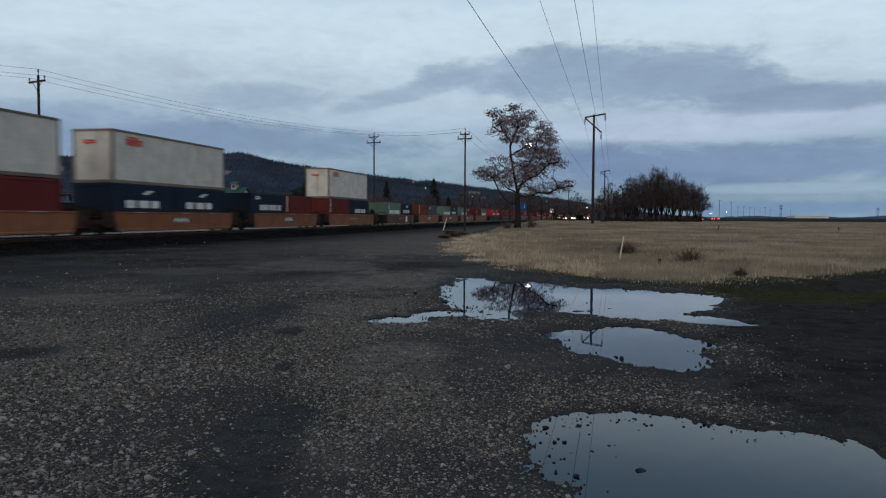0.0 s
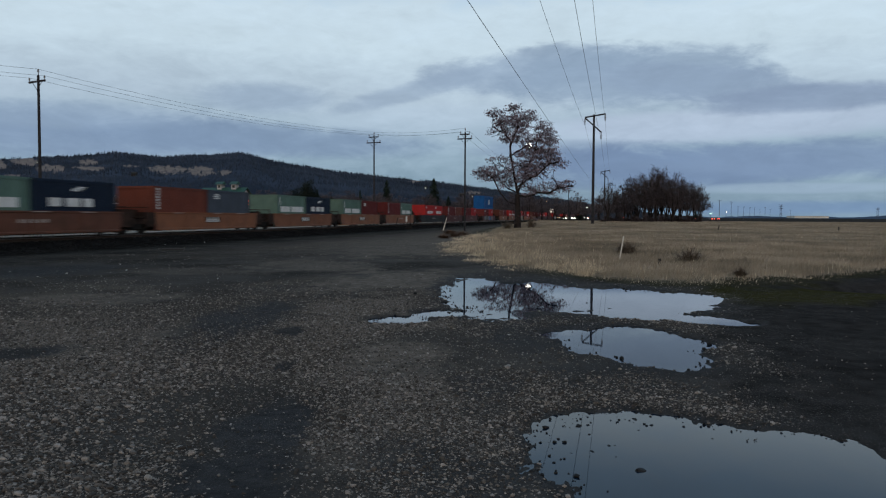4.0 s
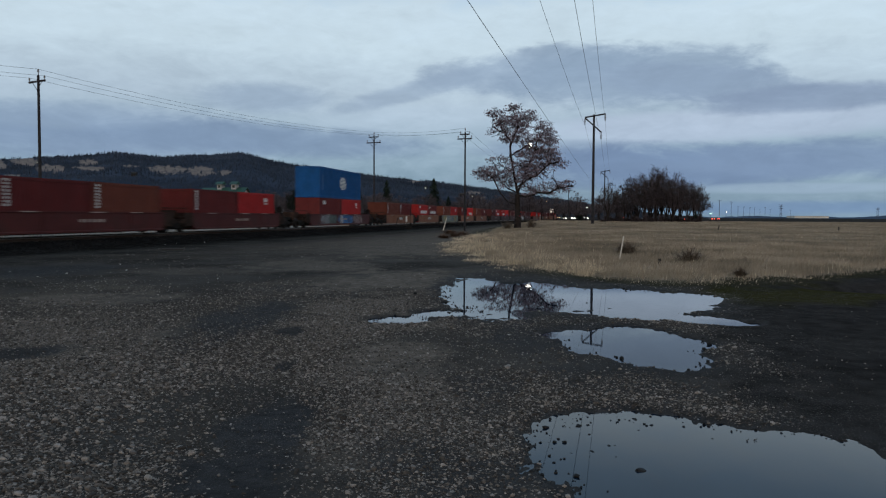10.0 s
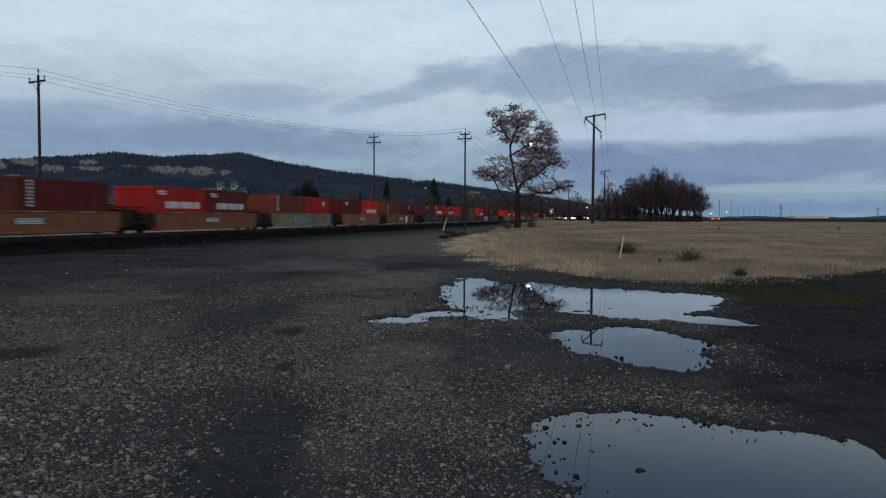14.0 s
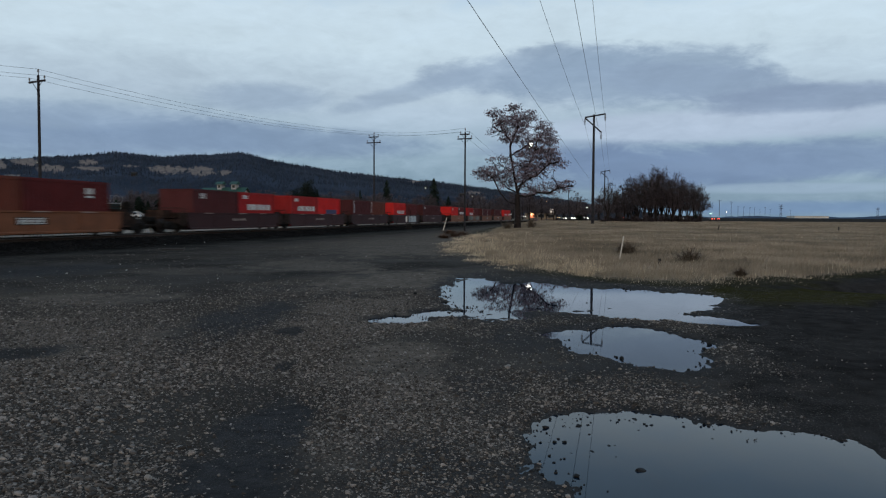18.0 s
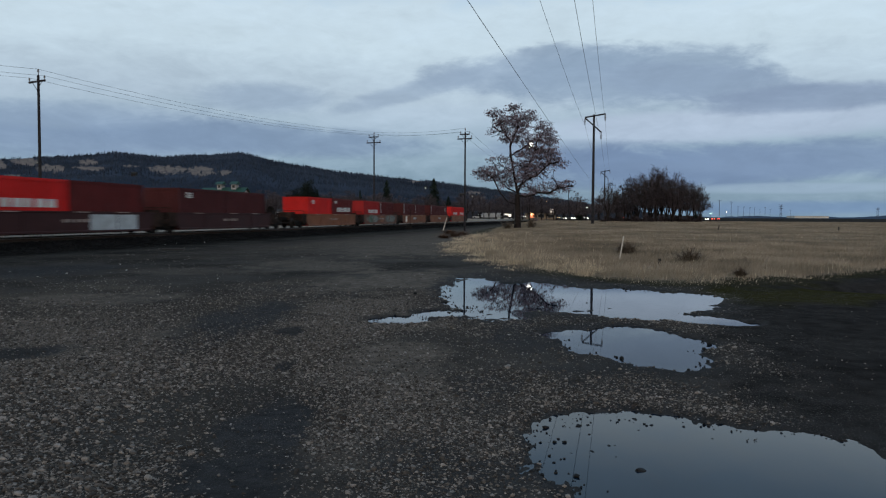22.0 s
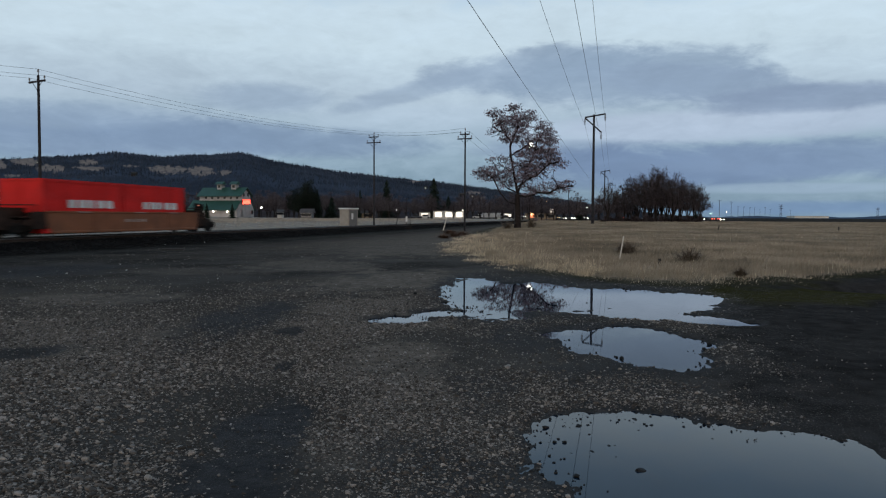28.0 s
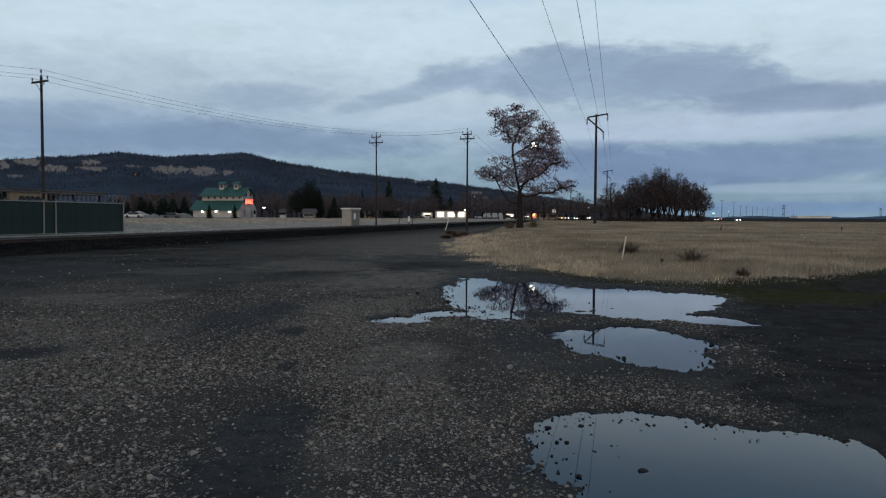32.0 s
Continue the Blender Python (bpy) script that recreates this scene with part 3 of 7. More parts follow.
def back_panel(length, height):
    l = length / 2
    bm = boxes((l - 0.07, l - 0.03, -1.10, -0.01, 0.15, height - 0.12), (l - 0.07, l - 0.03, 0.01, 1.10, 0.15, height - 0.12), bevel=0.006)
    return bm


def lock_rods(length, height):
    l = length / 2
    bm = bmesh.new()
    for y in (-0.85, -0.3, 0.3, 0.85):
        tube(bm, (l - 0.02, y, 0.1), (l - 0.02, y, height - 0.08), 0.02, n=6)
        box(bm, l - 0.03, l + 0.005, y - 0.05, y + 0.25, 1.0, 1.06)
    return bm


def roof_of(length, height):
    l = length / 2
    bm = boxes((-l + 0.05, l - 0.05, -1.17, 1.17, height - 0.05, height - 0.02))
    x = -l + 0.3
    while x < l - 0.4:
        box(bm, x, x + 0.14, -1.1, 1.1, height - 0.03, height - 0.004)
        x += 0.28
    return bm


def bars(specs):
    """Lettering as plain bars on the near side: x, z, width, height."""
    return boxes(*[(x, x + w, -1.232, -1.222, z, z + h) for x, z, w, h in specs])


def word(x, z, w, h, n):
    """A line of n blocks."""
    g = w / n
    return [(x + i * g, z, g * (0.72 + 0.12 * math.sin(i * 2.3)), h) for i in range(n)]


WORDS20 = {
    "swoosh": (M_MARK, word(-1.9, 1.28, 3.6, 0.42, 3) + [(-0.3, 2.05, 0.55, 0.09), (-0.1, 2.14, 0.6, 0.08), (0.15, 2.22, 0.55, 0.07)]),
    "panels": (M_MARK, [(-2.35, 1.2, 1.85, 0.45), (-0.2, 1.2, 2.5, 0.45), (-2.6, 1.75, 0.12, 0.6)]),
    "bigline": (M_MARK, word(-1.3, 1.22, 3.6, 0.40, 5)),
    "lowline": (M_MARK, word(-1.6, 1.30, 3.9, 0.42, 7) + [(-2.35, 2.12, 0.75, 0.10), (-2.35, 2.26, 0.75, 0.10)]),
    "tag": (M_MARK, [(-2.2, 2.0, 0.7, 0.08), (-2.2, 2.12, 0.7, 0.08), (-2.2, 2.24, 0.7, 0.08)]),
    "column": (M_MARK, [(-2.75, 1.25 + 0.16 * i, 0.22, 0.11) for i in range(8)]),
    "square": (M_MARK, [(1.2, 1.75, 0.55, 0.10), (1.2, 1.93, 0.22, 0.3), (1.5, 1.93, 0.25, 0.3)]),
    "ghost": (M_MARK_BLUE, [(-0.95, 1.08, 2.9, 0.40)]),
}


def container(name, label, paint, length, height, s_mid, base, door=False, words=None, extra=()):
    ob = thing(name, place_on_track(northing(s_mid), 0, base), label, "container", "containers on the train")
    p = PAINT[paint]
    again("frame", shared("frame%d%d" % (length, height * 10), lambda: frame_of(length, height), PAINT["rusty_shaded_rail"] if paint == "white" else p), ob)
    again("side_panel", shared("near%d%d" % (length, height * 10), lambda: corrugated(length, height, -1.205, True), p), ob)
    again("side_panel", shared("far%d%d" % (length, height * 10), lambda: corrugated(length, height, 1.205, False), p), ob)
    again("end_panel", shared("end%d%d%d" % (length, height * 10, door), lambda: end_panel(length, height, door), p), ob)
    again("door", shared("door%d%d" % (length, height * 10), lambda: back_panel(length, height), p), ob)
    again("lock_rods", shared("rods%d%d" % (length, height * 10), lambda: lock_rods(length, height), M_STEEL), ob)
    again("roof", shared("roof%d%d" % (length, height * 10), lambda: roof_of(length, height), p), ob)
    if words:
        m, specs = WORDS20[words]
        again("lettering", shared("words" + words, lambda: bars(specs), m), ob, label="blocks of pale lettering")["kind"] = "stuff"
    for key, m, specs in extra:
        again("lettering", shared(key, lambda: bars(specs), m), ob, label="painted lettering and mark")["kind"] = "stuff"
    MOVING.append((ob, s_mid, base))
    return ob


def sill(L):
    """The outer side of a well: a deep plate, lips above and below, and ribs."""
    l = L / 2
    bm = bmesh.new()
    ring = ((-1.25, 0.66), (-1.29, 0.69), (-1.29, 0.77), (-1.25, 0.80), (-1.25, 0.95), (-1.25, 1.12), (-1.25, 1.66), (-1.29, 1.68), (-1.29, 1.76), (-1.23, 1.76), (-1.23, 1.12), (-1.23, 0.95), (-1.23, 0.66))
    inset = [float(np.interp(z, (0.66, 0.80, 0.95, 1.12, 1.3), (0.36, 0.25, 0.14, 0.05, 0.0))) for _, z in ring]
    a = [bm.verts.new((-l + i, y, z - RAIL_Z)) for (y, z), i in zip(ring, inset)]
    b = [bm.verts.new((l - i, y, z - RAIL_Z)) for (y, z), i in zip(ring, inset)]
    n = len(ring)
    for i in range(n):
        bm.faces.new((a[i], a[(i + 1) % n], b[(i + 1) % n], b[i]))
    bm.faces.new(a[::-1])
    bm.faces.new(b)
    k = int(L / 3.2)
    for i in range(1, k):
        x = -l + i * L / k
        box(bm, x - 0.03, x + 0.03, -1.275, -1.24, 0.80 - RAIL_Z, 1.64 - RAIL_Z)
    bmesh.ops.recalc_face_normals(bm, faces=bm.faces)
    return bm


def well_floor(L):
    l = L / 2
    bm = boxes((-l + 0.3, l - 0.3, -1.2, 1.2, 0.18, 0.215))
    for i in range(7):
        x = -l + 0.5 + i * (L - 1) / 6
        box(bm, x - 0.12, x + 0.12, -1.22, 1.22, 0.17, 0.21)
    return bm


def end_platform(g):
    """The sloping end of a well over its truck, with the bulkhead posts; g metres long."""
    bm = boxes((0, 0.12, -1.22, 1.22, 0.25, 1.27), (0.1, g * 0.55, -0.45, 0.45, 0.72, 1.0), (0.1, g * 0.4, -1.05, 1.05, 0.92, 1.0), bevel=0.02)
    for y in (-1.15, -0.5, 0.5, 1.15):
        box(bm, 0.10, 0.42, y - 0.04, y + 0.04, 0.45, 1.2)
    box(bm, 0.1, g * 0.45, -1.18, 1.18, 0.60, 0.86)
    for y in (-1.225, 1.225):
        box(bm, -0.05, g * 0.30, y - 0.02, y + 0.02, 0.42, 1.24, 0.008)
    box(bm, 0.15, g * 0.36, -0.9, 0.2, 1.0, 1.42)
    tube(bm, (0.5, -1.1, 0.9), (0.5, -1.1, 1.55), 0.03, n=5)
    tube(bm, (0.5, 1.1, 0.9), (0.5, 1.1, 1.55), 0.03, n=5)
    tube(bm, (0.5, -1.1, 1.55), (0.5, 1.1, 1.55), 0.03, n=5)
    return bm


def truck_frame():
    bm = bmesh.new()
    for y in (-1.0, 1.0):
        box(bm, -1.15, 1.15, y - 0.09, y + 0.09, 0.50, 0.66, 0.03)
        box(bm, -0.55, 0.55, y - 0.09, y + 0.09, 0.24, 0.52, 0.04)
        for x in (-0.9, 0.9):
            box(bm, x - 0.20, x + 0.20, y - 0.12, y + 0.12, 0.30, 0.60, 0.04)
    box(bm, -0.3, 0.3, -1.1, 1.1, 0.42, 0.72, 0.04)
    return bm


def wheelset():
    bm = tubes(((0, -0.95, 0), (0, 0.95, 0), 0.08))
    for y in (-0.76, 0.76):
        s = 1 if y > 0 else -1
        tube(bm, (0, y - 0.07, 0), (0, y + 0.07, 0), 0.42, n=20)
        tube(bm, (0, y - s * 0.09, 0), (0, y - s * 0.06, 0), 0.455, n=20)
    return bm


def ladder():
    bm = bmesh.new()
    for x in (0.0, 0.4):
        tube(bm, (x, 0, 0.25), (x, 0, 1.55), 0.018, n=5)
    for i in range(5):
        tube(bm, (0, 0, 0.32 + 0.25 * i), (0.4, 0, 0.32 + 0.25 * i), 0.014, n=5)
    return bm


def brake_stand():
    bm = tubes(((0, 0, 0.9), (0, 0, 1.75), 0.035), n=6)
    tube(bm, (-0.03, 0, 1.6), (0.03, 0, 1.6), 0.28, n=14)
    box(bm, -0.1, 0.1, -0.2, 0.2, 1.2, 1.5)
    return bm


def add_truck(ob, x):
    t = again("truck", shared("truck_frame", truck_frame, M_STEEL), ob, Matrix.Translation((x, 0, 0)), "dark cast steel truck")
    for dx in (-0.88, 0.88):
        again("wheelset", shared("wheelset", wheelset, M_WHEEL), t, Matrix.Translation((dx, 0, 0.44)))


def well_car(front, rear, paint, first, last, plate, gap=3.1):
    """One well of the train between two northings at the start of the clip."""
    sf, sr = arc(front + 0.26), arc(rear + 0.26)
    L, mid = sr - sf, (sf + sr) / 2
    words = {"orange": "weathered orange", "rust": "rust-brown", "black": "black", "oxide": "dark red", "plum": "plum brown", "scrawl": "rusty orange graffiti-covered", "mint": "pale green graffiti-covered"}
    ob = thing("well_car", place_on_track(northing(mid), 0, RAIL_Z), words[paint] + " double-stack well car riding on the rails", "rail car", "well cars of the train")
    p, k = PAINT[paint], "%d" % round(L * 10)
    again("side_sill", shared("sill" + k, lambda: sill(L), p), ob)
    again("side_sill", shared("sill" + k, lambda: sill(L), p), ob, pose(0, 0, 0, 0, 0, 180))
    again("well_floor", shared("floor" + k, lambda: well_floor(L), p), ob)
    for e, has in ((1, True), (-1, True)):
        again("end_platform", shared("endplat%d" % round(gap * 10), lambda: end_platform(gap), M_GRIME), ob, pose(e * L / 2, 0, 0, 0, 0, 0 if e > 0 else 180))
    g = gap / 2
    add_truck(ob, L / 2 + (g if not last else 1.25))
    if first:
        add_truck(ob, -L / 2 - 1.25)
        again("ladder", shared("ladder", ladder, M_STEEL), ob, Matrix.Translation((-L / 2 - 0.5, -1.25, 0)))
        again("coupler", shared("coupler", lambda: boxes((-0.9, 0.9, -0.15, 0.15, 0.72, 0.98), (-1.1, -0.8, -0.2, 0.2, 0.68, 1.02), bevel=0.03), M_STEEL), ob, Matrix.Translation((-L / 2 - 1.8, 0, 0)))
    if last:
        again("brake_stand", shared("brake", brake_stand, M_STEEL), ob, Matrix.Translation((L / 2 + 1.2, -0.7, 0)))
        again("ladder", shared("ladder", ladder, M_STEEL), ob, Matrix.Translation((L / 2 + 0.15, -1.25, 0)))
        again("coupler", shared("coupler", lambda: boxes((-0.9, 0.9, -0.15, 0.15, 0.72, 0.98), (-1.1, -0.8, -0.2, 0.2, 0.68, 1.02), bevel=0.03), M_STEEL), ob, pose(L / 2 + 1.8, 0, 0, 0, 0, 180))
    if plate:
        again("name_plate", shared("plate", lambda: boxes((-0.95, 0.95, -1.272, -1.252, 0.62, 0.98)), M_STEEL), ob, label="black name plate")
        again("lettering", shared("platewords", lambda: boxes((-0.85, 0.85, -1.280, -1.273, 0.66, 0.70), (-0.85, 0.85, -1.280, -1.273, 0.90, 0.94), *[(-0.8 + 0.42 * i, -0.5 + 0.42 * i, -1.280, -1.273, 0.73, 0.87) for i in range(4)]), M_MARK), ob, label="white lettering on the plate")["kind"] = "stuff"
    else:
        again("lettering", shared("sillwords", lambda: boxes(*[(-0.8 + 0.4 * i, -0.52 + 0.4 * i, -1.262, -1.252, 0.72, 0.88) for i in range(5)]), M_MARK_DIM), ob, label="faded number blocks")["kind"] = "stuff"
    if paint != "black":
        for x in (-4.2, 0.6, 3.9):
            again("reflector", shared("reflector", lambda: boxes((-0.55, 0.55, -1.300, -1.292, 1.215, 1.26)), M_MARK_DIM), ob, Matrix.Translation((x, 0, 0)), "pale reflective strip")
    MOVING.append((ob, mid, RAIL_Z))
    return ob, mid, L


BASE = 0.70
H20 = 2.59
NAMES = {"maroon": "maroon", "navy": "navy blue", "green": "faded green", "brown": "rust brown", "red": "red", "scarlet": "bright red",
         "wine": "dark wine-red", "slate": "slate blue-grey", "white": "dirty white", "blue": "strong blue"}
# front and rear northing, car paint, first and last of its set, name plate, boxes in the well, box on top
TRAIN = (
    (24.4, 37.4, "orange", 0, 0, 1, ("maroon:", "maroon:"), "white"),
    (40.3, 53.2, "orange", 0, 0, 1, ("navy:swoosh", "navy:swoosh"), "white"),
    (56.6, 69.2, "orange", 0, 0, 1, ("navy:lowline", "maroon:column"), ""),
    (72.3, 86.6, "orange", 0, 1, 0, ("maroon:column", "navy:bigline"), "white"),
    (92.0, 105.2, "rust", 1, 0, 0, ("green:panels", "navy:swoosh"), ""),
    (108.2, 121.3, "orange", 0, 0, 1, ("brown:column", "slate:tag"), ""),
    (124.2, 137.2, "orange", 0, 0, 1, ("green:panels", "navy:swoosh"), ""),
    (139.9, 153.2, "orange", 0, 0, 1, ("green:panels", "maroon:tag"), ""),
    (155.8, 169.4, "orange", 0, 1, 0, ("maroon:column", "green:panels"), ""),
    (173.6, 190.2, "black", 1, 0, 0, ("red:lowline", "red:lowline"), ""),
    (192.3, 205.5, "oxide", 0, 0, 0, ("maroon:column", "brown:column"), ""),
    (208.6, 221.6, "oxide", 0, 1, 0, ("maroon:column", "red:square"), ""),
    (228.2, 245.6, "oxide", 1, 1, 0, ("maroon:tag", "red:square"), "blue"),
    (252.4, 265.6, "orange", 1, 0, 1, ("brown:column", "maroon:column"), ""),
    (268.7, 281.8, "orange", 0, 0, 1, ("red:lowline", "maroon:lowline"), ""),
    (284.4, 297.7, "mint", 0, 0, 0, ("brown:column", "red:square"), ""),
    (300.8, 313.8, "orange", 0, 0, 1, ("maroon:tag", "scarlet:bigline"), ""),
    (316.8, 329.9, "orange", 0, 1, 1, ("brown:column", "maroon:square"), ""),
    (336.4, 349.8, "plum", 1, 0, 0, ("wine:tag", "red:lowline"), ""),
    (352.1, 365.6, "plum", 0, 0, 0, ("red:lowline", "scarlet:ghost"), ""),
    (368.0, 381.3, "plum", 0, 0, 0, ("wine:column", "brown:column"), ""),
    (383.7, 397.0, "plum", 0, 0, 0, ("scarlet:bigline", "maroon:"), ""),
    (399.4, 412.6, "plum", 0, 1, 0, ("wine:tag", "wine:"), ""),
    (420.0, 433.4, "orange", 1, 0, 0, ("scarlet:tag", "maroon:lowline"), ""),
    (436.3, 449.7, "scrawl", 0, 0, 0, ("red:bigline", "maroon:column"), ""),
    (452.5, 465.6, "orange", 0, 0, 1, ("wine:column", "wine:column"), ""),
    (468.5, 481.6, "orange", 0, 0, 1, ("wine:column", "wine:square"), ""),
    (484.8, 498.2, "orange", 0, 1, 0, ("scarlet:bigline", "scarlet:bigline"), ""))
for i, (f0, r0, paint, first, last, plate, low, top) in enumerate(TRAIN):
    car, mid, L = well_car(f0, r0, paint, first, last, plate)
    mid += {0: -0.5, 1: -0.55, 2: -0.7, 3: -1.1, 4: 0.0, 5: -0.6, 6: 0.25, 7: -0.1, 8: 0.05, 9: 0.5, 10: 0.2, 11: -0.4, 12: -0.35, 13: -0.35, 14: -0.8, 15: 0.2, 16: -0.2, 17: -0.5, 18: 0.05, 19: -0.35,
            20: -0.2, 21: -0.3, 22: -0.3, 23: -0.3, 24: -0.7, 25: -0.1, 26: -0.2, 27: -0.9}.get(i, -0.7)
    for k, spec in enumerate(low):
        colour, words = spec.split(":")
        container("shipping_container", NAMES[colour] + " steel shipping container in the well of a rail car", colour, 6.06, H20, mid + (-3.08, 3.08)[k], BASE, i % 3 == 0, words)
    if top == "white":
        extra = [("whitelogo", M_MARK_RED, [(-4.9, 2.15, 1.5, 0.14), (-4.9, 2.34, 1.5, 0.14), (-4.75, 2.52, 1.0, 0.08)])]
        rf = container("reefer_container", "dirty white container stacked on top with a red mark", "white", 12.19, 2.9, mid, BASE + H20 + 0.04, True, None, extra)
        again("end_mark", shared("endmark", lambda: boxes((-6.12, -6.05, -0.2, 0.55, 2.12, 2.20), (-6.12, -6.05, -0.2, 0.55, 2.24, 2.32)), M_MARK_RED), rf, label="small red mark on the end")
    elif top == "blue":
        ring = []
        for q in range(9):
            zz = -0.72 + q * 0.16
            hw = math.sqrt(max(0.01, 0.92 ** 2 - (zz * 1.2 + 0.1) ** 2))
            ring.append((0.35 - hw, 1.55 + zz * 0.88, 2 * hw, 0.095))
        extra = [("bluelogo", M_MARK, ring), ("bluecolumn", M_MARK_FAINT, [(-5.45, 0.75 + 0.24 * q, 0.30, 0.15) for q in range(6)])]
        container("shipping_container", "strong blue container stacked on top with a round white mark", "blue", 12.19, 2.9, mid, BASE + H20 + 0.04, False, None, extra)
    if paint == "plum" and i == 21:
        again("patch", shared("greypatch", lambda: boxes((1.2, 5.2, -1.262, -1.252, 0.30, 1.12)), M_PANEL_GREY), car, label="pale grey painted patch")
    if i in (12, 15, 24):
        a, b, gm = {12: (-6.3, 6.3, GRAF_A), 15: (-6.2, 5.6, GRAF_B), 24: (-6.2, 6.2, GRAF_C)}[i]
        again("graffiti", shared("graffiti%d" % i, lambda: boxes((a, b, -1.258, -1.252, 0.36, 1.16)), gm), car, label="sprayed graffiti along the side")
    if i == len(TRAIN) - 1:
        again("marker_lamp", shared("marker", lambda: tubes(((L / 2 + 1.0, -0.5, 1.75), (L / 2 + 1.12, -0.5, 1.75), 0.06)), glow("marker_red", (1.0, 0.25, 0.15), 3)), car, label="red end-of-train marker lamp")
        again("marker_post", shared("markerpost", lambda: boxes((L / 2 + 0.9, L / 2 + 1.0, -0.6, -0.4, 0.9, 1.9)), M_STEEL), car)


def motions():
    """The train runs past at a steady speed; every car and box keeps its place in it."""
    for ob, s0, z in MOVING:
        rows = []
        for t in (0, 4, 8, 12, 16, 20, 24, 28, 32):
            rows.append((t, place_on_track(northing(s0 - SPEED * t), 0, z)))
        walk(ob, rows)
    for car, a, b, turn in moving_cars:
        walk(car, [(0, pose(*a, 0, 0, turn)), (16, pose(*[(p + q) / 2 for p, q in zip(a, b)], 0, 0, turn)), (32, pose(*b, 0, 0, turn))])
    walk(moon, [(0, pose(*MOON0)), (16, pose(*[(p + q) / 2 for p, q in zip(MOON0, MOON1)])), (32, pose(*MOON1))])


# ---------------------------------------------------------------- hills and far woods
# Bluish base colours carry the distance haze; the brush mask browns the slope's foot.
M_HILL = mat("hazed_wooded_slope", (0.033, 0.043, 0.062), 0.95, var=0.3, scale=0.006, bump=0, spec=0.0, attr=(("clearing", (0.165, 0.138, 0.125), 0.02), ("brush", (0.034, 0.029, 0.030), 0.03)))
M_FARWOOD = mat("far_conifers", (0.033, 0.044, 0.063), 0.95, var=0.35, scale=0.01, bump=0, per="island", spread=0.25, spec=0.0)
RIDGE = ((-0.6158, 0.0549), (-0.5360, 0.0629), (-0.4988, 0.0671), (-0.4655, 0.0692), (-0.4310, 0.0736), (-0.4095, 0.0769), (-0.3877, 0.0746), (-0.3621, 0.0726), (-0.3204, 0.0760), (-0.2817, 0.0790), (-0.2655, 0.0809), (-0.2514, 0.0781), (-0.2228, 0.0706), (-0.1821, 0.0647), (-0.1407, 0.0583), (-0.0989, 0.0545), (-0.0560, 0.0502), (-0.0129, 0.0463), (0.0326, 0.0405), (0.0771, 0.0346), (0.1296, 0.0268), (0.1821, 0.0179), (0.2350, 0.0106), (0.3053, 0.0029))
CLEARINGS = (((-0.5075, 0.0603), 0.0145, 0.0040),
             ((-0.4829, 0.0539), 0.0143, 0.0044), ((-0.4428, 0.0627), 0.0105, 0.0034), ((-0.4410, 0.0553), 0.0173, 0.0024), ((-0.3961, 0.0594), 0.0097, 0.0014), ((-0.3521, 0.0565), 0.0227, 0.0046), ((-0.3122, 0.0553), 0.0144, 0.0058), ((-0.2852, 0.0545), 0.0084, 0.0029), ((-0.5224, 0.0440), 0.0080, 0.0016), ((-0.5337, 0.0560), 0.0051, 0.0052), ((-0.0371, 0.0460), 0.0076, 0.0017), ((0.0409, 0.0312), 0.0091, 0.0023), ((0.0522, 0.0245), 0.0060, 0.0015))


def ridge_el(a):
    return np.interp(a, [p[0] for p in RIDGE], [p[1] for p in RIDGE])


def slope_z(a, r):
    top = np.tan(ridge_el(a)) * 1750
    t = np.clip((r - 430) / 1320, 0, 1.0)
    z = 0.3 + (top + 0.5) * t ** 1.25
    z = z + (fbm(a * 60, r * 0.006, 31) - 0.5) * 0.16 * top * t * (1.15 - t)
    return z - np.clip(r - 1750, 0, 2000) * 0.15 * (top > 0)


def clearing_at(a, e):
    c = np.full(np.shape(a), -9.0)
    for (a0, e0), ra, re in CLEARINGS:
        c = np.maximum(c, 1 - np.hypot((a - a0) / ra, (e - e0) / re))
    return ss(c + (fbm(a * 300, e * 800, 33) - 0.5) * 1.3 + 0.10, 0.0, 0.2)


ha, hr = np.linspace(-0.75, 0.33, 640), np.concatenate([np.linspace(420, 1760, 60), np.linspace(1800, 2300, 8)])
HA, HR = np.meshgrid(ha, hr)
HZ = slope_z(HA, HR)
HE = np.arctan((HZ - 1.6) / HR)
hv = np.stack([HR * np.sin(HA) / 1.0, HR * np.cos(HA), HZ], -1).reshape(-1, 3)
hid = np.arange(HA.size).reshape(HA.shape)
hq = np.stack([hid[:-1, :-1], hid[:-1, 1:], hid[1:, 1:], hid[1:, :-1]], -1).reshape(-1, 4)
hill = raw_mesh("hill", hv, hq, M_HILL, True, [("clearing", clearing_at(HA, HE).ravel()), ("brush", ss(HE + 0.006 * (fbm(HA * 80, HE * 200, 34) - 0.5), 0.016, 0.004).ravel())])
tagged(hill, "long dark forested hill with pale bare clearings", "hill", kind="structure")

rng = np.random.default_rng(4)


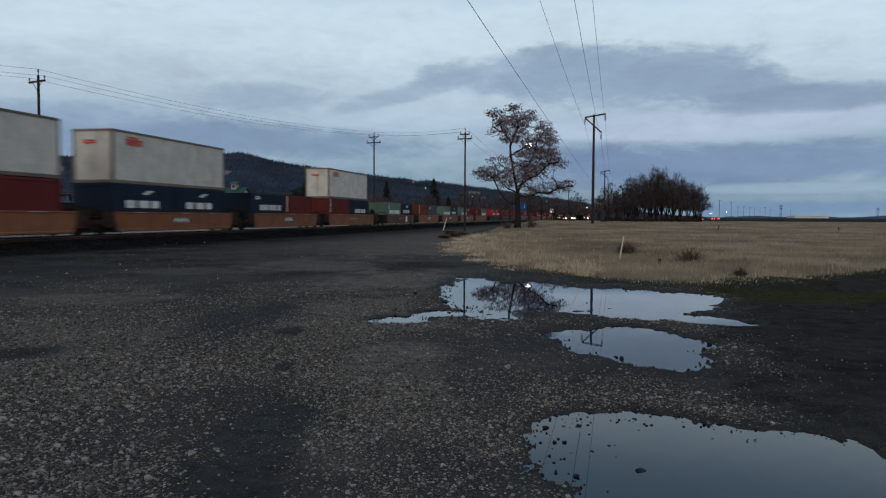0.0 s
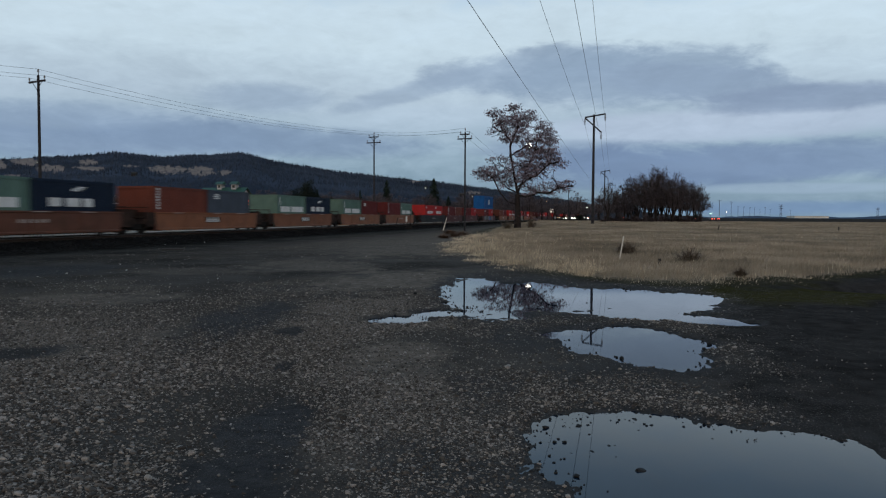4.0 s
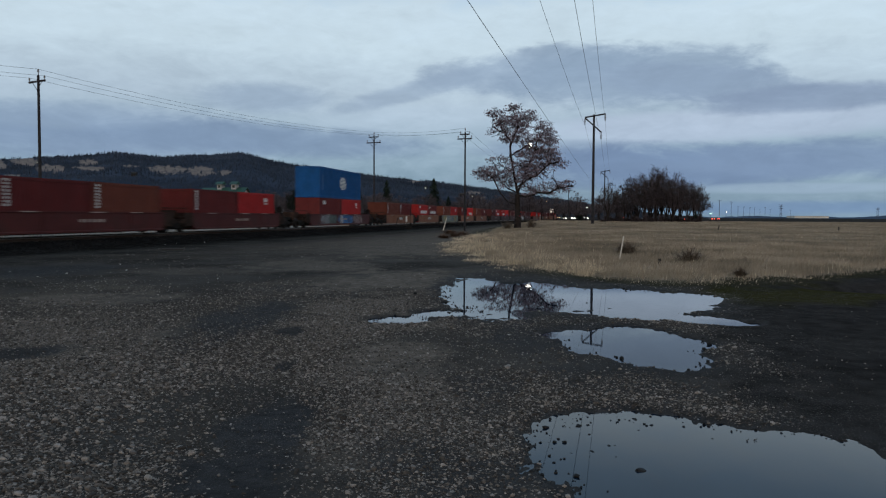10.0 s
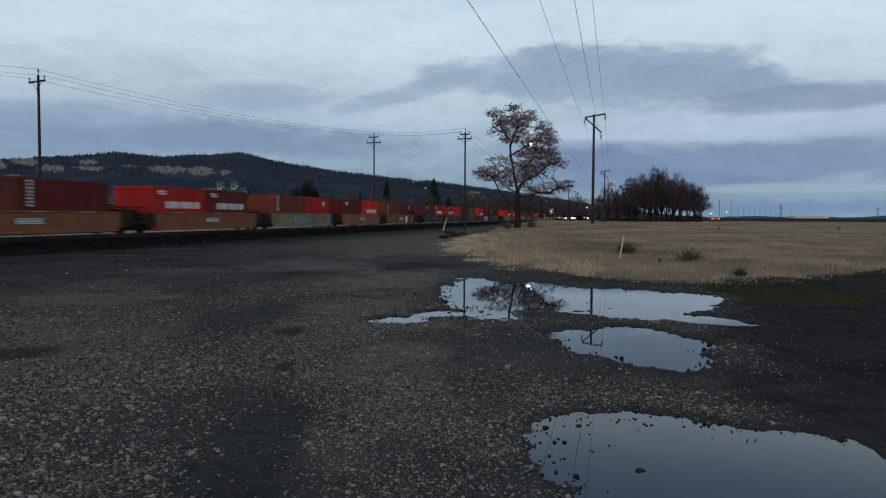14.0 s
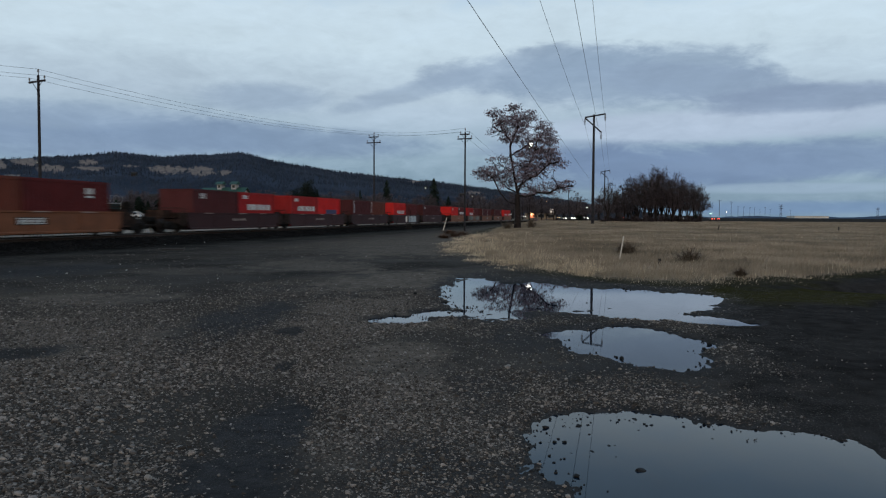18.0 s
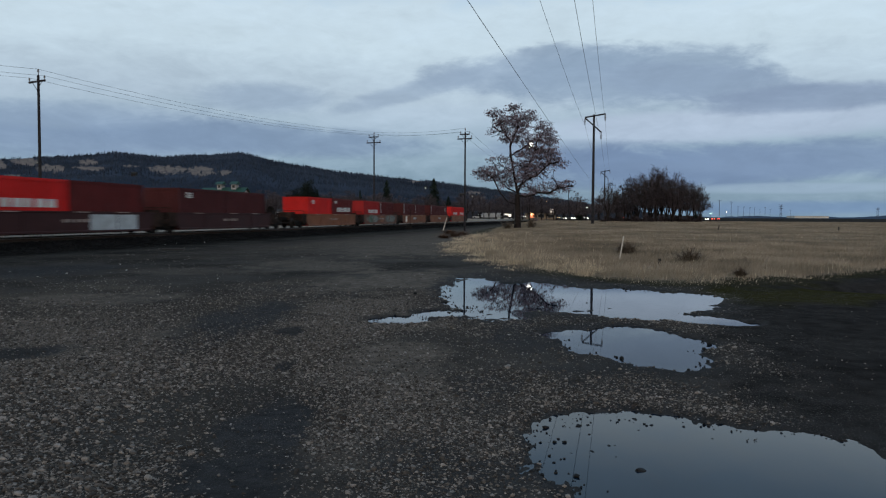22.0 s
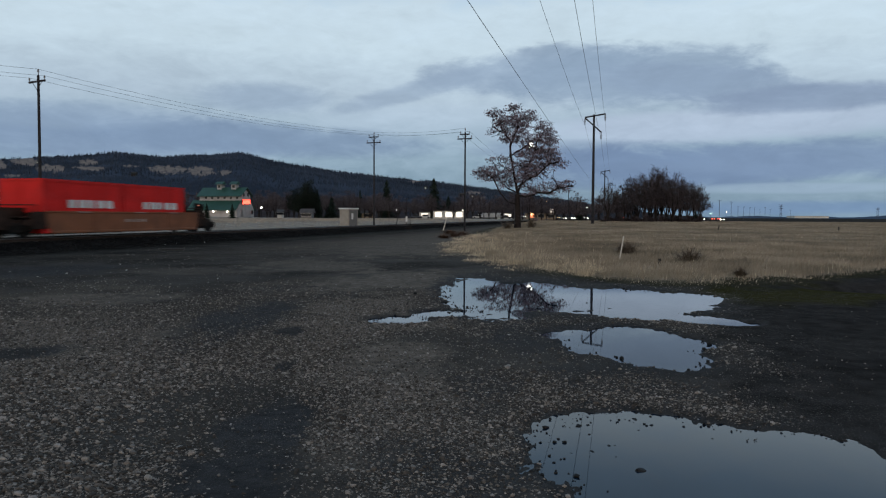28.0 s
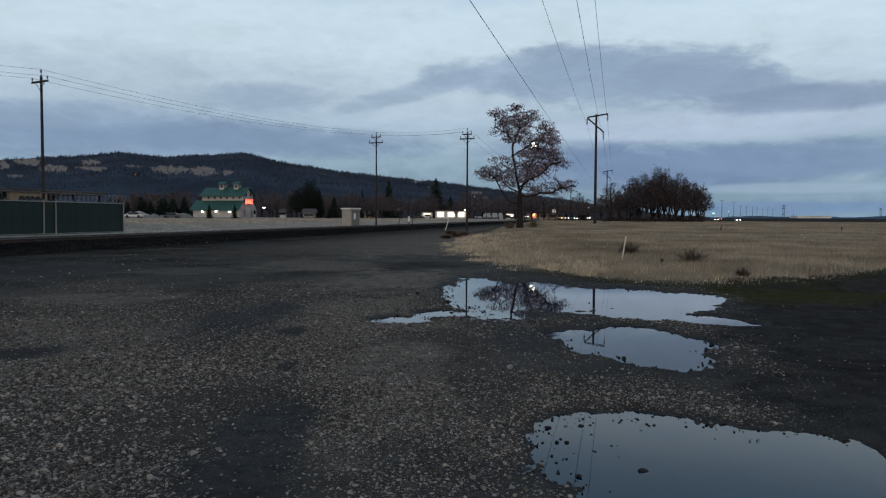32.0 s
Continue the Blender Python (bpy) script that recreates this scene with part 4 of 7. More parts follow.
def cone_cluster(pos, height, width, sides=5, tiers=2):
    """Many small pointed trees as arrays of vertices and triangles."""
    n = len(pos)
    vs, fs, k = [], [], 0
    for t in range(tiers):
        z0, z1, w = (0.05, 0.62, 1.0) if t == 0 else (0.42, 1.0, 0.68)
        ang = np.arange(sides) * 2 * np.pi / sides
        ring = np.stack([np.cos(ang), np.sin(ang)], -1)
        rad = width[:, None] * w * rng.uniform(0.7, 1.2, (n, sides))
        base = np.concatenate([pos[:, None, :2] + ring[None] * rad[..., None], (pos[:, None, 2:] + (height * z0)[:, None, None] + np.zeros((n, sides, 1)))], -1)
        tip = np.concatenate([pos[:, :2], pos[:, 2:] + (height * z1)[:, None]], -1)[:, None]
        vs.append(np.concatenate([base, tip], 1).reshape(-1, 3))
        o = np.arange(n)[:, None] * (sides + 1) + k
        for s in range(sides):
            fs.append(np.concatenate([o + s, o + (s + 1) % sides, o + sides], 1))
        k += n * (sides + 1)
    return np.vstack(vs), np.vstack(fs)


n = 26000
ta = rng.uniform(-0.70, 0.26, n)
tr = 450 + 1330 * rng.uniform(0, 1, n) ** 0.75
tz = slope_z(ta, tr)
te = np.arctan((tz - 1.6) / tr)
keep = (clearing_at(ta, te) < 0.35) | (rng.uniform(0, 1, n) < 0.05)
ta, tr, tz = ta[keep], tr[keep], tz[keep]
th = rng.uniform(2.5, 6.5, len(ta)) * np.clip(tr / 1500, 0.45, 1)
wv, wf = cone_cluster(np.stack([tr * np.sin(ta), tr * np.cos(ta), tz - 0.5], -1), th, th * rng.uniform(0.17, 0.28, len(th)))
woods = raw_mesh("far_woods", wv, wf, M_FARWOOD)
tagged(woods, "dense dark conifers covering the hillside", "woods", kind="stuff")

# aerial haze is put into the base colour as blue
M_FARHILL = mat("haze_blue_hills", (0.060, 0.085, 0.125), 1.0, var=0.15, scale=0.002, bump=0, spec=0.0)
fa = np.linspace(0.22, 0.72, 240)
fe = 0.0005 + 0.0065 * np.exp(-((fa - 0.62) / 0.09) ** 2) + 0.002 * np.exp(-((fa - 0.40) / 0.03) ** 2) + 0.003 * (fbm(fa * 40, fa * 0, 36) - 0.4)
fr = 3600
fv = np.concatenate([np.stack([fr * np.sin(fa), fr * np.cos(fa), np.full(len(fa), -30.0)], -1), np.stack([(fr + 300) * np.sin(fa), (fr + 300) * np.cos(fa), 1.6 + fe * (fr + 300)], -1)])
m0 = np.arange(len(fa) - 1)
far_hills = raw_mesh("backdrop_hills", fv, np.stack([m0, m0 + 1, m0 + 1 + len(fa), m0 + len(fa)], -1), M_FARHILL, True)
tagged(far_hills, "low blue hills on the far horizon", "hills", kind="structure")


# ---------------------------------------------------------------- trees
M_BARK = mat("dark_bark", (0.022, 0.018, 0.017), 0.9, var=0.3, scale=4, bump=0.6, bscale=18, spec=0.1)
M_LEAF = mat("withered_leaves", (0.168, 0.140, 0.168), 0.9, var=0.2, scale=1.0, bump=0, per="island", spread=0.5, spec=0.05)
M_TWIG = mat("bare_twigs", (0.066, 0.054, 0.057), 0.95, var=0.2, scale=1.0, bump=0, per="island", spread=0.4, spec=0.05)
# paler copy of the twigs, with distance haze put into the colour
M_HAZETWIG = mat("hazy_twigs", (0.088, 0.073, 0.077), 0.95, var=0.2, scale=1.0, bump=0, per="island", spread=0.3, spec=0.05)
M_NEEDLE = mat("conifer_needles", (0.012, 0.018, 0.013), 0.95, var=0.3, scale=1.5, bump=0, per="island", spread=0.5, spec=0.05)


def grow(seed, stems, lobes, count, step, reach, kill, rounds=90, fill=0.8):
    """Branches that grow from the stems towards points scattered in the lobes of the crown."""
    g = np.random.default_rng(seed)
    vol = np.array([l[3] * l[4] * l[5] for l in lobes]) ** fill
    pick = g.choice(len(lobes), count, p=vol / vol.sum())
    u = g.normal(size=(count, 3))
    u /= np.linalg.norm(u, axis=1)[:, None]
    L = np.array(lobes, float)
    pts = L[pick, :3] + u * (g.uniform(0.15, 1, count) ** 0.45)[:, None] * L[pick, 3:]
    nodes, par = [], []
    for stem in stems:
        prev = stem[0] if isinstance(stem[0], int) else -1
        path = stem[1:] if isinstance(stem[0], int) else stem
        last = None if prev < 0 else np.array(nodes[prev])
        for p in path:
            p = np.array(p, float)
            if last is None:
                nodes.append(p)
                par.append(-1)
                prev = len(nodes) - 1
            else:
                k = max(1, int(np.linalg.norm(p - last) / step))
                for i in range(1, k + 1):
                    nodes.append(last + (p - last) * i / k + g.normal(size=3) * step * 0.06)
                    par.append(prev)
                    prev = len(nodes) - 1
            last = p
    nodes = np.array(nodes)
    alive = np.ones(count, bool)
    near = np.full(count, 1e9)
    who = np.zeros(count, int)
    fresh = np.arange(len(nodes))
    for _ in range(rounds):
        for i in range(0, len(fresh), 200):
            f = fresh[i:i + 200]
            d = np.linalg.norm(pts[:, None] - nodes[f][None], axis=2)
            j = d.argmin(1)
            dm = d[np.arange(count), j]
            better = dm < near
            near[better], who[better] = dm[better], f[j[better]]
        alive &= near > kill
        use = alive & (near < reach)
        if not use.any():
            break
        acc = {}
        for k in np.nonzero(use)[0]:
            v = pts[k] - nodes[who[k]]
            a = acc.setdefault(who[k], np.zeros(3))
            a += v / (np.linalg.norm(v) + 1e-9)
        add, ap = [], []
        for k, v in acc.items():
            v = v / (np.linalg.norm(v) + 1e-9) + g.normal(size=3) * 0.16
            add.append(nodes[k] + v / np.linalg.norm(v) * step)
            ap.append(k)
        fresh = np.arange(len(nodes), len(nodes) + len(add))
        nodes = np.vstack([nodes, add])
        par += ap
    return nodes, np.array(par)


def limb_mesh(nodes, par, tip, power, base_r, lo, hi, bole=0):
    """Tapered tubes along the branches whose radius lies between lo and hi."""
    n = len(nodes)
    acc = np.zeros(n)
    rad = np.zeros(n)
    for i in range(n - 1, -1, -1):
        rad[i] = max(tip, acc[i] ** (1 / power)) if acc[i] else tip
        if par[i] >= 0:
            acc[par[i]] += rad[i] ** power
    rad *= min(1.0, base_r / rad[0])
    rad = np.maximum(rad, tip * 0.6)
    for i in range(bole):
        rad[i] = max(rad[i], base_r * (1 - 0.4 * (i / bole) ** 0.5))
    vs, fs = [], []
    for i in range(n):
        p = par[i]
        if p < 0 or not (lo <= rad[i] < hi):
            continue
        a, b = nodes[p], nodes[i]
        d = b - a
        d = d / (np.linalg.norm(d) + 1e-9)
        s = np.cross(d, (0.3, 0.9, 0.2))
        s /= np.linalg.norm(s) + 1e-9
        q = np.cross(d, s)
        k = 7 if rad[i] > 0.06 else (4 if rad[i] > 0.025 else 3)
        ra = min(rad[p], rad[i] * 1.35)
        ang = np.arange(k) * 2 * np.pi / k
        ring = np.cos(ang)[:, None] * s + np.sin(ang)[:, None] * q
        o = len(vs)
        vs += list(a + ring * ra) + list(b + ring * rad[i])
        for j in range(k):
            j2 = (j + 1) % k
            fs += [(o + j, o + j2, o + k + j2), (o + j, o + k + j2, o + k + j)]
    return vs, fs, rad


def leaf_mesh(g, centres, size, spread, each):
    n = len(centres) * each
    c = np.repeat(centres, each, 0) + g.normal(size=(n, 3)) * np.array(spread)
    u = g.normal(size=(n, 3))
    u /= np.linalg.norm(u, axis=1)[:, None]
    w = np.cross(u, g.normal(size=(n, 3)))
    w /= np.linalg.norm(w, axis=1)[:, None] + 1e-9
    s = size * g.uniform(0.5, 1.5, (n, 1))
    slim = 0.45 if size < 0.15 else 0.14
    v = np.stack([c - u * s, c + w * s * slim, c + u * s, c - w * s * slim], 1).reshape(-1, 3)
    return v, np.arange(n * 4).reshape(-1, 4)


def bare_tree(name, label, m, seed, stems, lobes, count, step, reach, kill, base_r, leaf=None, leaf_mat=None, tip=0.011, power=2.35, group="", fill=0.8, bole=0, clumps=0.0):
    nodes, par = grow(seed, stems, lobes, count, step, reach, kill, fill=fill)
    ob = thing(name, m, label, "tree", group)
    for pn, lo, hi, ma in (("trunk", 0.075, 9, M_BARK), ("branchwork", 0.0, 0.075, M_BARK)):
        vs, fs, rad = limb_mesh(nodes, par, tip, power, base_r, lo, hi, bole)
        if fs:
            o = raw_mesh(pn, vs, fs, ma, True)
            o.parent = ob
            if pn == "branchwork":
                tagged(o, kind="stuff")
    if leaf:
        g = np.random.default_rng(seed + 1)
        size, spread, each, share = leaf
        keep = np.full(len(nodes), share)
        if clumps:
            keep = share * ss(fbm(nodes[:, 0] / clumps + nodes[:, 1] * 0.4, nodes[:, 2] / (clumps * 0.7) + nodes[:, 1] * 0.3, seed, 2), 0.33, 0.56)
        ends = nodes[(rad < tip * 1.9) & (g.uniform(0, 1, len(nodes)) < keep)]
        v, f = leaf_mesh(g, ends, size, spread, each)
        o = raw_mesh("crown", v, f, leaf_mat or M_LEAF)
        o.parent = ob
        tagged(o, kind="stuff")
    return ob


# the big tree at the corner of the field
K = 70 / 1320
bx, by = (6.88, 70.00, 0.63)[0], 70.0
lob = []


def crown_at(px, py, dy=0.0):
    return ((px - 914) * K, dy, (402 - py) * K)


for px, py, rx, rz in ((872, 198, 17, 10), (884, 215, 14, 9), (907, 193, 13, 11), (932, 206, 18, 12), (915, 218, 14, 9), (962, 228, 18, 17), (945, 240, 12, 9), (872, 237, 13, 8), (974, 249, 15, 15), (965, 277, 28, 16), (988, 288, 15, 10),
                       (880, 284, 19, 11), (850, 304, 18, 11), (883, 307, 19, 14), (938, 298, 22, 17), (965, 315, 23, 13), (1003, 326, 19, 12), (972, 338, 16, 8), (942, 335, 17, 12), (897, 321, 12, 10), (922, 270, 14, 10), (930, 252, 12, 9), (905, 228, 30, 30), (955, 262, 30, 40), (925, 300, 40, 24), (868, 308, 30, 14), (985, 328, 30, 12)):
    cx0, _, cz0 = crown_at(px, py)
    lob.append((cx0, 0, cz0, rx * K, (rx + rz) * 0.6 * K, rz * K))
stems = [[crown_at(916, 405), crown_at(916, 370), crown_at(915, 340, 0.05), crown_at(909, 308, -0.1), crown_at(903, 275, 0.1), crown_at(902, 258), crown_at(909, 240, 0.1), crown_at(915, 225), crown_at(909, 202)],
         [13, crown_at(925, 320, 0.2), crown_at(931, 300, 0.3), crown_at(943, 272, 0.2), crown_at(949, 250, 0.1), crown_at(961, 232)],
         [12, crown_at(932, 347, -0.4), crown_at(949, 340, -0.7), crown_at(967, 341, -0.8), crown_at(986, 332, -0.6), crown_at(1007, 328, -0.3)],
         [9, crown_at(898, 357, -0.4), crown_at(881, 336, -0.6), crown_at(872, 316, -0.5), crown_at(853, 303, -0.3)],
         [13, crown_at(899, 332, 0.5), crown_at(886, 319, 0.7), crown_at(880, 300, 0.5), crown_at(871, 284, 0.2)],
         [5, crown_at(927, 379, -0.3), crown_at(948, 387, -0.6)],
         [31, crown_at(893, 236, 0.2), crown_at(882, 232, 0.1), crown_at(871, 224)],
         [27, crown_at(915, 267, -0.3), crown_at(928, 259, -0.5), crown_at(939, 249, -0.4)],
         [20, crown_at(897, 300, -0.5), crown_at(884, 291, -0.7)],
         [15, crown_at(931, 318, -0.5), crown_at(950, 308, -0.8), crown_at(968, 290, -0.6), crown_at(986, 286, -0.3)]]
big_tree = bare_tree("tree", "large spreading tree with sparse withered purple-brown leaves", pose(bx, by, gz(bx, by)), 21, stems, lob, 5200, 0.24, 2.2, 0.27, 0.40,
                     (0.082, (0.23, 0.23, 0.065), 13, 0.95), M_LEAF, 0.0165, 2.9, fill=0.6, bole=13, clumps=0.8)
# the grove
grove_lobes = [(0, 0, 5.0, 1.6, 1.6, 2.6), (1.3, 0.3, 7.2, 1.2, 1.1, 0.7), (-1.4, -0.2, 6.4, 1.3, 1.1, 0.6), (2.1, 0, 4.9, 1.3, 1.2, 0.7), (-2.2, 0, 4.3, 1.2, 1.1, 0.7), (-0.3, 0, 8.5, 1.0, 0.9, 0.6), (0.7, -0.9, 5.9, 1.2, 1.0, 0.6), (-0.8, 0.8, 3.4, 1.5, 1.3, 0.6), (1.4, -0.6, 3.2, 1.3, 1.2, 0.6), (0.9, 0.9, 4.3, 1.5, 1.3, 0.9), (-1.0, 0.6, 5.4, 1.4, 1.2, 0.9), (0.2, -0.6, 7.3, 1.3, 1.2, 0.8)]
kinds = []
for i in range(3):
    st = [[(0, 0, -0.3), (0.1 * i, 0.1, 1.6), (0.25 - 0.2 * i, 0, 3.4), (0.1, 0, 5.0)], [3, (0.7, 0.2, 3.0), (1.3, 0.1, 4.4)], [4, (-0.8, -0.2, 3.4), (-1.4, 0, 4.6)]]
    kinds.append((40 + i, st))
GROVE = ((1128, 143, 0.98, 0), (1160, 140, 1.12, 1), (1150, 150, 1.02, 2), (1180, 146, 1.00, 0), (1205, 141, 0.86, 1), (1228, 145, 0.80, 2), (1112, 147, 0.92, 1), (1240, 150, 0.72, 0), (1076, 138, 0.74, 2), (1090, 150, 0.62, 0), (1192, 152, 0.95, 2), (1140, 138, 0.88, 1), (1216, 152, 0.82, 0), (1170, 150, 1.05, 0), (1122, 152, 1.0, 2), (1152, 144, 0.9, 0), (1188, 139, 0.85, 1), (1234, 148, 0.76, 1), (1106, 141, 0.66, 2), (1162, 154, 1.08, 2), (1200, 146, 0.9, 0))
made = {}
for px, d, sc, k in GROVE:
    x = (px - 784) / 1320 * d
    m = pose(x, d, gz(x, d) - 0.1, random.uniform(-5, 5), random.uniform(-5, 5), random.uniform(0, 360)) @ Matrix.Diagonal((sc, sc, sc * random.uniform(0.95, 1.2), 1))
    if k not in made:
        made[k] = bare_tree("tree", "dark leafless tree in a grove beside the field", m, kinds[k][0], kinds[k][1], grove_lobes, 1500, 0.25, 2.2, 0.28, 0.30, (0.20, 0.28, 5, 0.8), M_TWIG, 0.018, group="trees of the grove")
        made[k].scale = (1, 1, 1)
        made[k].matrix_basis = m
    else:
        t = copy_thing(made[k], Matrix())
        t.matrix_basis = m


def conifer(m, h, w, seed, label, group="conifers", full=False):
    """A spruce: a straight stem and tiers of drooping, ragged boughs."""
    g = np.random.default_rng(seed)
    ob = thing("conifer_tree", m, label, "tree", group)
    part("trunk", tubes(((0, 0, -0.3), (0, 0, h * 0.96), 0.02 * h, 0.003 * h)), M_BARK, ob)
    vs, fs = [], []
    tiers = 26
    for t in range(tiers):
        f = t / tiers
        z = h * (0.08 + 0.9 * f)
        r = w * (0.75 * (1 - f * f) ** 0.35 if full else (1 - f) ** 0.85) * g.uniform(0.75, 1.15) + 0.02 * h
        k = max(6, int(15 * (1 - f)) + 4)
        a0 = g.uniform(0, 6)
        for j in range(k):
            a = a0 + j * 2 * math.pi / k + g.normal() * 0.12
            rr = r * g.uniform(0.65, 1.15)
            drop = rr * g.uniform(0.25, 0.6)
            da = 2.4 / k
            c, s = math.cos(a), math.sin(a)
            o = len(vs)
            vs += [(0, 0, z + 0.04 * h), (rr * 0.6 * math.cos(a - da), rr * 0.6 * math.sin(a - da), z - drop * 0.5), (rr * c, rr * s, z - drop), (rr * 0.6 * math.cos(a + da), rr * 0.6 * math.sin(a + da), z - drop * 0.5)]
            fs += [(o, o + 1, o + 2), (o, o + 2, o + 3)]
    b = raw_mesh("crown", vs, fs, M_NEEDLE)
    b.parent = ob
    tagged(b, kind="stuff")
    return ob


for px, top, d, wid, sd in ((767, 314, 330, 13, 1), (684, 318, 330, 12, 2), (637, 336, 320, 7, 3), (793, 346, 335, 10, 4), (587, 348, 225, 10, 5), (1026, 349, 330, 5, 8), (561, 336, 230, 10, 9),
                            (411, 362, 175, 6, 10), (366, 362, 176, 6, 11), (1230, 372, 420, 6, 12),
                            (206, 356, 232, 9, 13), (222, 360, 236, 8, 14), (246, 350, 240, 10, 15), (262, 357, 238, 9, 16), (284, 352, 242, 11, 17), (302, 354, 236, 10, 18), (322, 349, 240, 10, 19), (190, 352, 240, 10, 20)):
    x = (px - 784) / 1320 * d
    g0 = gz(x, d)
    h = 1.6 + (383 - top) / 1320 * d - g0
    conifer(pose(x, d, g0), h, wid / 1320 * d * 1.25 * (1.3 if wid < 8 else 1.75), sd, "dark green conifer standing beyond the railway", full=sd in (13, 15, 17, 18))
dense = None
for px, d, sc, tall in ((548, 214, 1.16, 1.06), (538, 217, 1.05, 1.10), (520, 219, 0.92, 1.04), (556, 218, 0.92, 0.9), (529, 213, 0.9, 0.86)):
    x = (px - 784) / 1320 * d
    if dense is None:
        t = dense = bare_tree("tree", "dark round-crowned tree beside a small house", Matrix(), 47, kinds[1][1], grove_lobes, 1100, 0.28, 2.2, 0.32, 0.26, (0.22, 0.34, 9, 0.9), M_NEEDLE, 0.018, group="trees round the small house")
    else:
        t = copy_thing(dense, Matrix())
    t.matrix_basis = pose(x, d, gz(x, d) - 0.2, 0, 0, px * 7) @ Matrix.Diagonal((sc, sc, sc * tall, 1))

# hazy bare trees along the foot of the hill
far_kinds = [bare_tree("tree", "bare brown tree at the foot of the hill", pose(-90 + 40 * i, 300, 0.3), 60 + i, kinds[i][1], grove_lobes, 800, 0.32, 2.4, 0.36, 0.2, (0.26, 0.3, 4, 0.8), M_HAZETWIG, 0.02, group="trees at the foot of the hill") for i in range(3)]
for i in range(117):
    px = 205 + i * 7.8 + random.uniform(-6, 6)
    d = random.uniform(245, 340)
    if 730 < px < 835:
        d = random.uniform(318, 345) if i % 4 else random.uniform(276, 288)
    if px > 1060:
        d = random.uniform(330, 400)
    if 330 < px < 455 and random.random() < 0.6:
        continue
    x = (px - 784) / 1320 * d
    sc = random.uniform(0.7, 1.15) * d / 300 * 1.1
    t = far_kinds[i] if i < 3 else copy_thing(far_kinds[i % 3], Matrix())
    t.matrix_basis = pose(x, d, gz(x, d), 0, 0, random.uniform(0, 360)) @ Matrix.Diagonal((sc * 1.25, sc * 1.25, sc, 1))
    tagged(t, "bare brown tree at the foot of the hill", group="trees at the foot of the hill")


def bush(name, label, x, y, h, w, seed, ma, count=500):
    """A dry weed: many thin stalks that fan out from one root."""
    g = np.random.default_rng(seed)
    ob = thing(name, pose(x, y, gz(x, y) - 0.03), label, "bush")
    vs, fs = [], []
    for i in range(count):
        a, lean = g.uniform(0, 2 * math.pi), g.uniform(0, 1) ** 0.6
        r = w * lean
        z = h * math.sqrt(max(0.05, 1 - lean ** 2 * 0.8)) * g.uniform(0.6, 1.05)
        p0 = np.array((g.normal() * 0.12 * w, g.normal() * 0.12 * w, 0))
        p2 = np.array((r * math.cos(a), r * math.sin(a), z))
        p1 = (p0 + p2) / 2 + np.array((0, 0, 0.12 * h))
        s = np.array((-math.sin(a), math.cos(a), 0)) * (0.004 + 0.004 * g.uniform()) * (1 + y / 40)
        o = len(vs)
        vs += [p0 - s, p0 + s, p1 - s, p1 + s, p2]
        fs += [(o, o + 1, o + 3), (o, o + 3, o + 2), (o + 2, o + 3, o + 4)]
    b = raw_mesh("tuft", vs, fs, ma)
    b.parent = ob
    tagged(b, kind="stuff")
    return ob


M_WEED = mat("dry_weed", (0.120, 0.096, 0.074), 0.9, var=0.2, bump=0, per="island", spread=0.4, spec=0.05)
for i in range(26):
    px, d = 1066 + i * 6.9, 134 + (i * 7) % 15
    x = (px - 784) / 1320 * d
    bush("bush", "leafless undergrowth at the foot of the grove", x, d, 0.7 + (i * 5 % 7) * 0.20, 1.2, 70 + i, M_TWIG, 150)
# russet bushes below are added to imitate an orange lens flare
M_FLAREWEED = mat("flare_russet_weed", (0.115, 0.072, 0.050), 0.9, var=0.2, bump=0, per="island", spread=0.4, spec=0.05)
for (x, y), h, w, ma, name in (((8.22, 24.73), 0.72, 1.15, M_WEED, "dark dry bush among the field grass"), ((7.52, 30.42), 0.7, 0.95, M_WEED, "dark dry bush among the field grass"),
                               ((7.99, 19.99), 0.35, 0.4, M_WEED, "low dry bush among the field grass"), ((0.08, 53.96), 0.4, 1.2, M_FLAREWEED, "russet weeds added in place of an orange lens flare"),
                               ((0.80, 58.73), 0.5, 1.4, M_FLAREWEED, "russet weeds added in place of an orange lens flare"), ((1.60, 62.47), 0.5, 1.5, M_FLAREWEED, "russet weeds added in place of an orange lens flare"),
                               ((0.62, 68.51), 0.5, 1.6, M_FLAREWEED, "russet weeds added in place of an orange lens flare")):
    bush("bush", name, x, y, h, w, int(x * 10) % 90 + 5, ma, 210)
for dx, s in ((1.3, 6), (-0.9, 8)):
    bush("bush", "leafless brush round the foot of the big tree", bx + dx, by - 0.6, 1.0, 1.2, s, M_WEED, 120)


# ---------------------------------------------------------------- poles and wires
M_POLE = mat("weathered_pole", (0.030, 0.029, 0.032), 0.9, var=0.3, scale=3, bump=0.4, bscale=25, spec=0.1)
M_INSUL = mat("insulator", (0.12, 0.11, 0.11), 0.4, var=0.1)
M_WIRE = mat("wire", (0.03, 0.03, 0.032), 0.6, var=0.1, bump=0)
M_WHITE = mat("white_paint", (0.62, 0.62, 0.60), 0.6, var=0.12, scale=2, dirt=(0.4, 0.38, 0.35), dirt_amt=0.4)


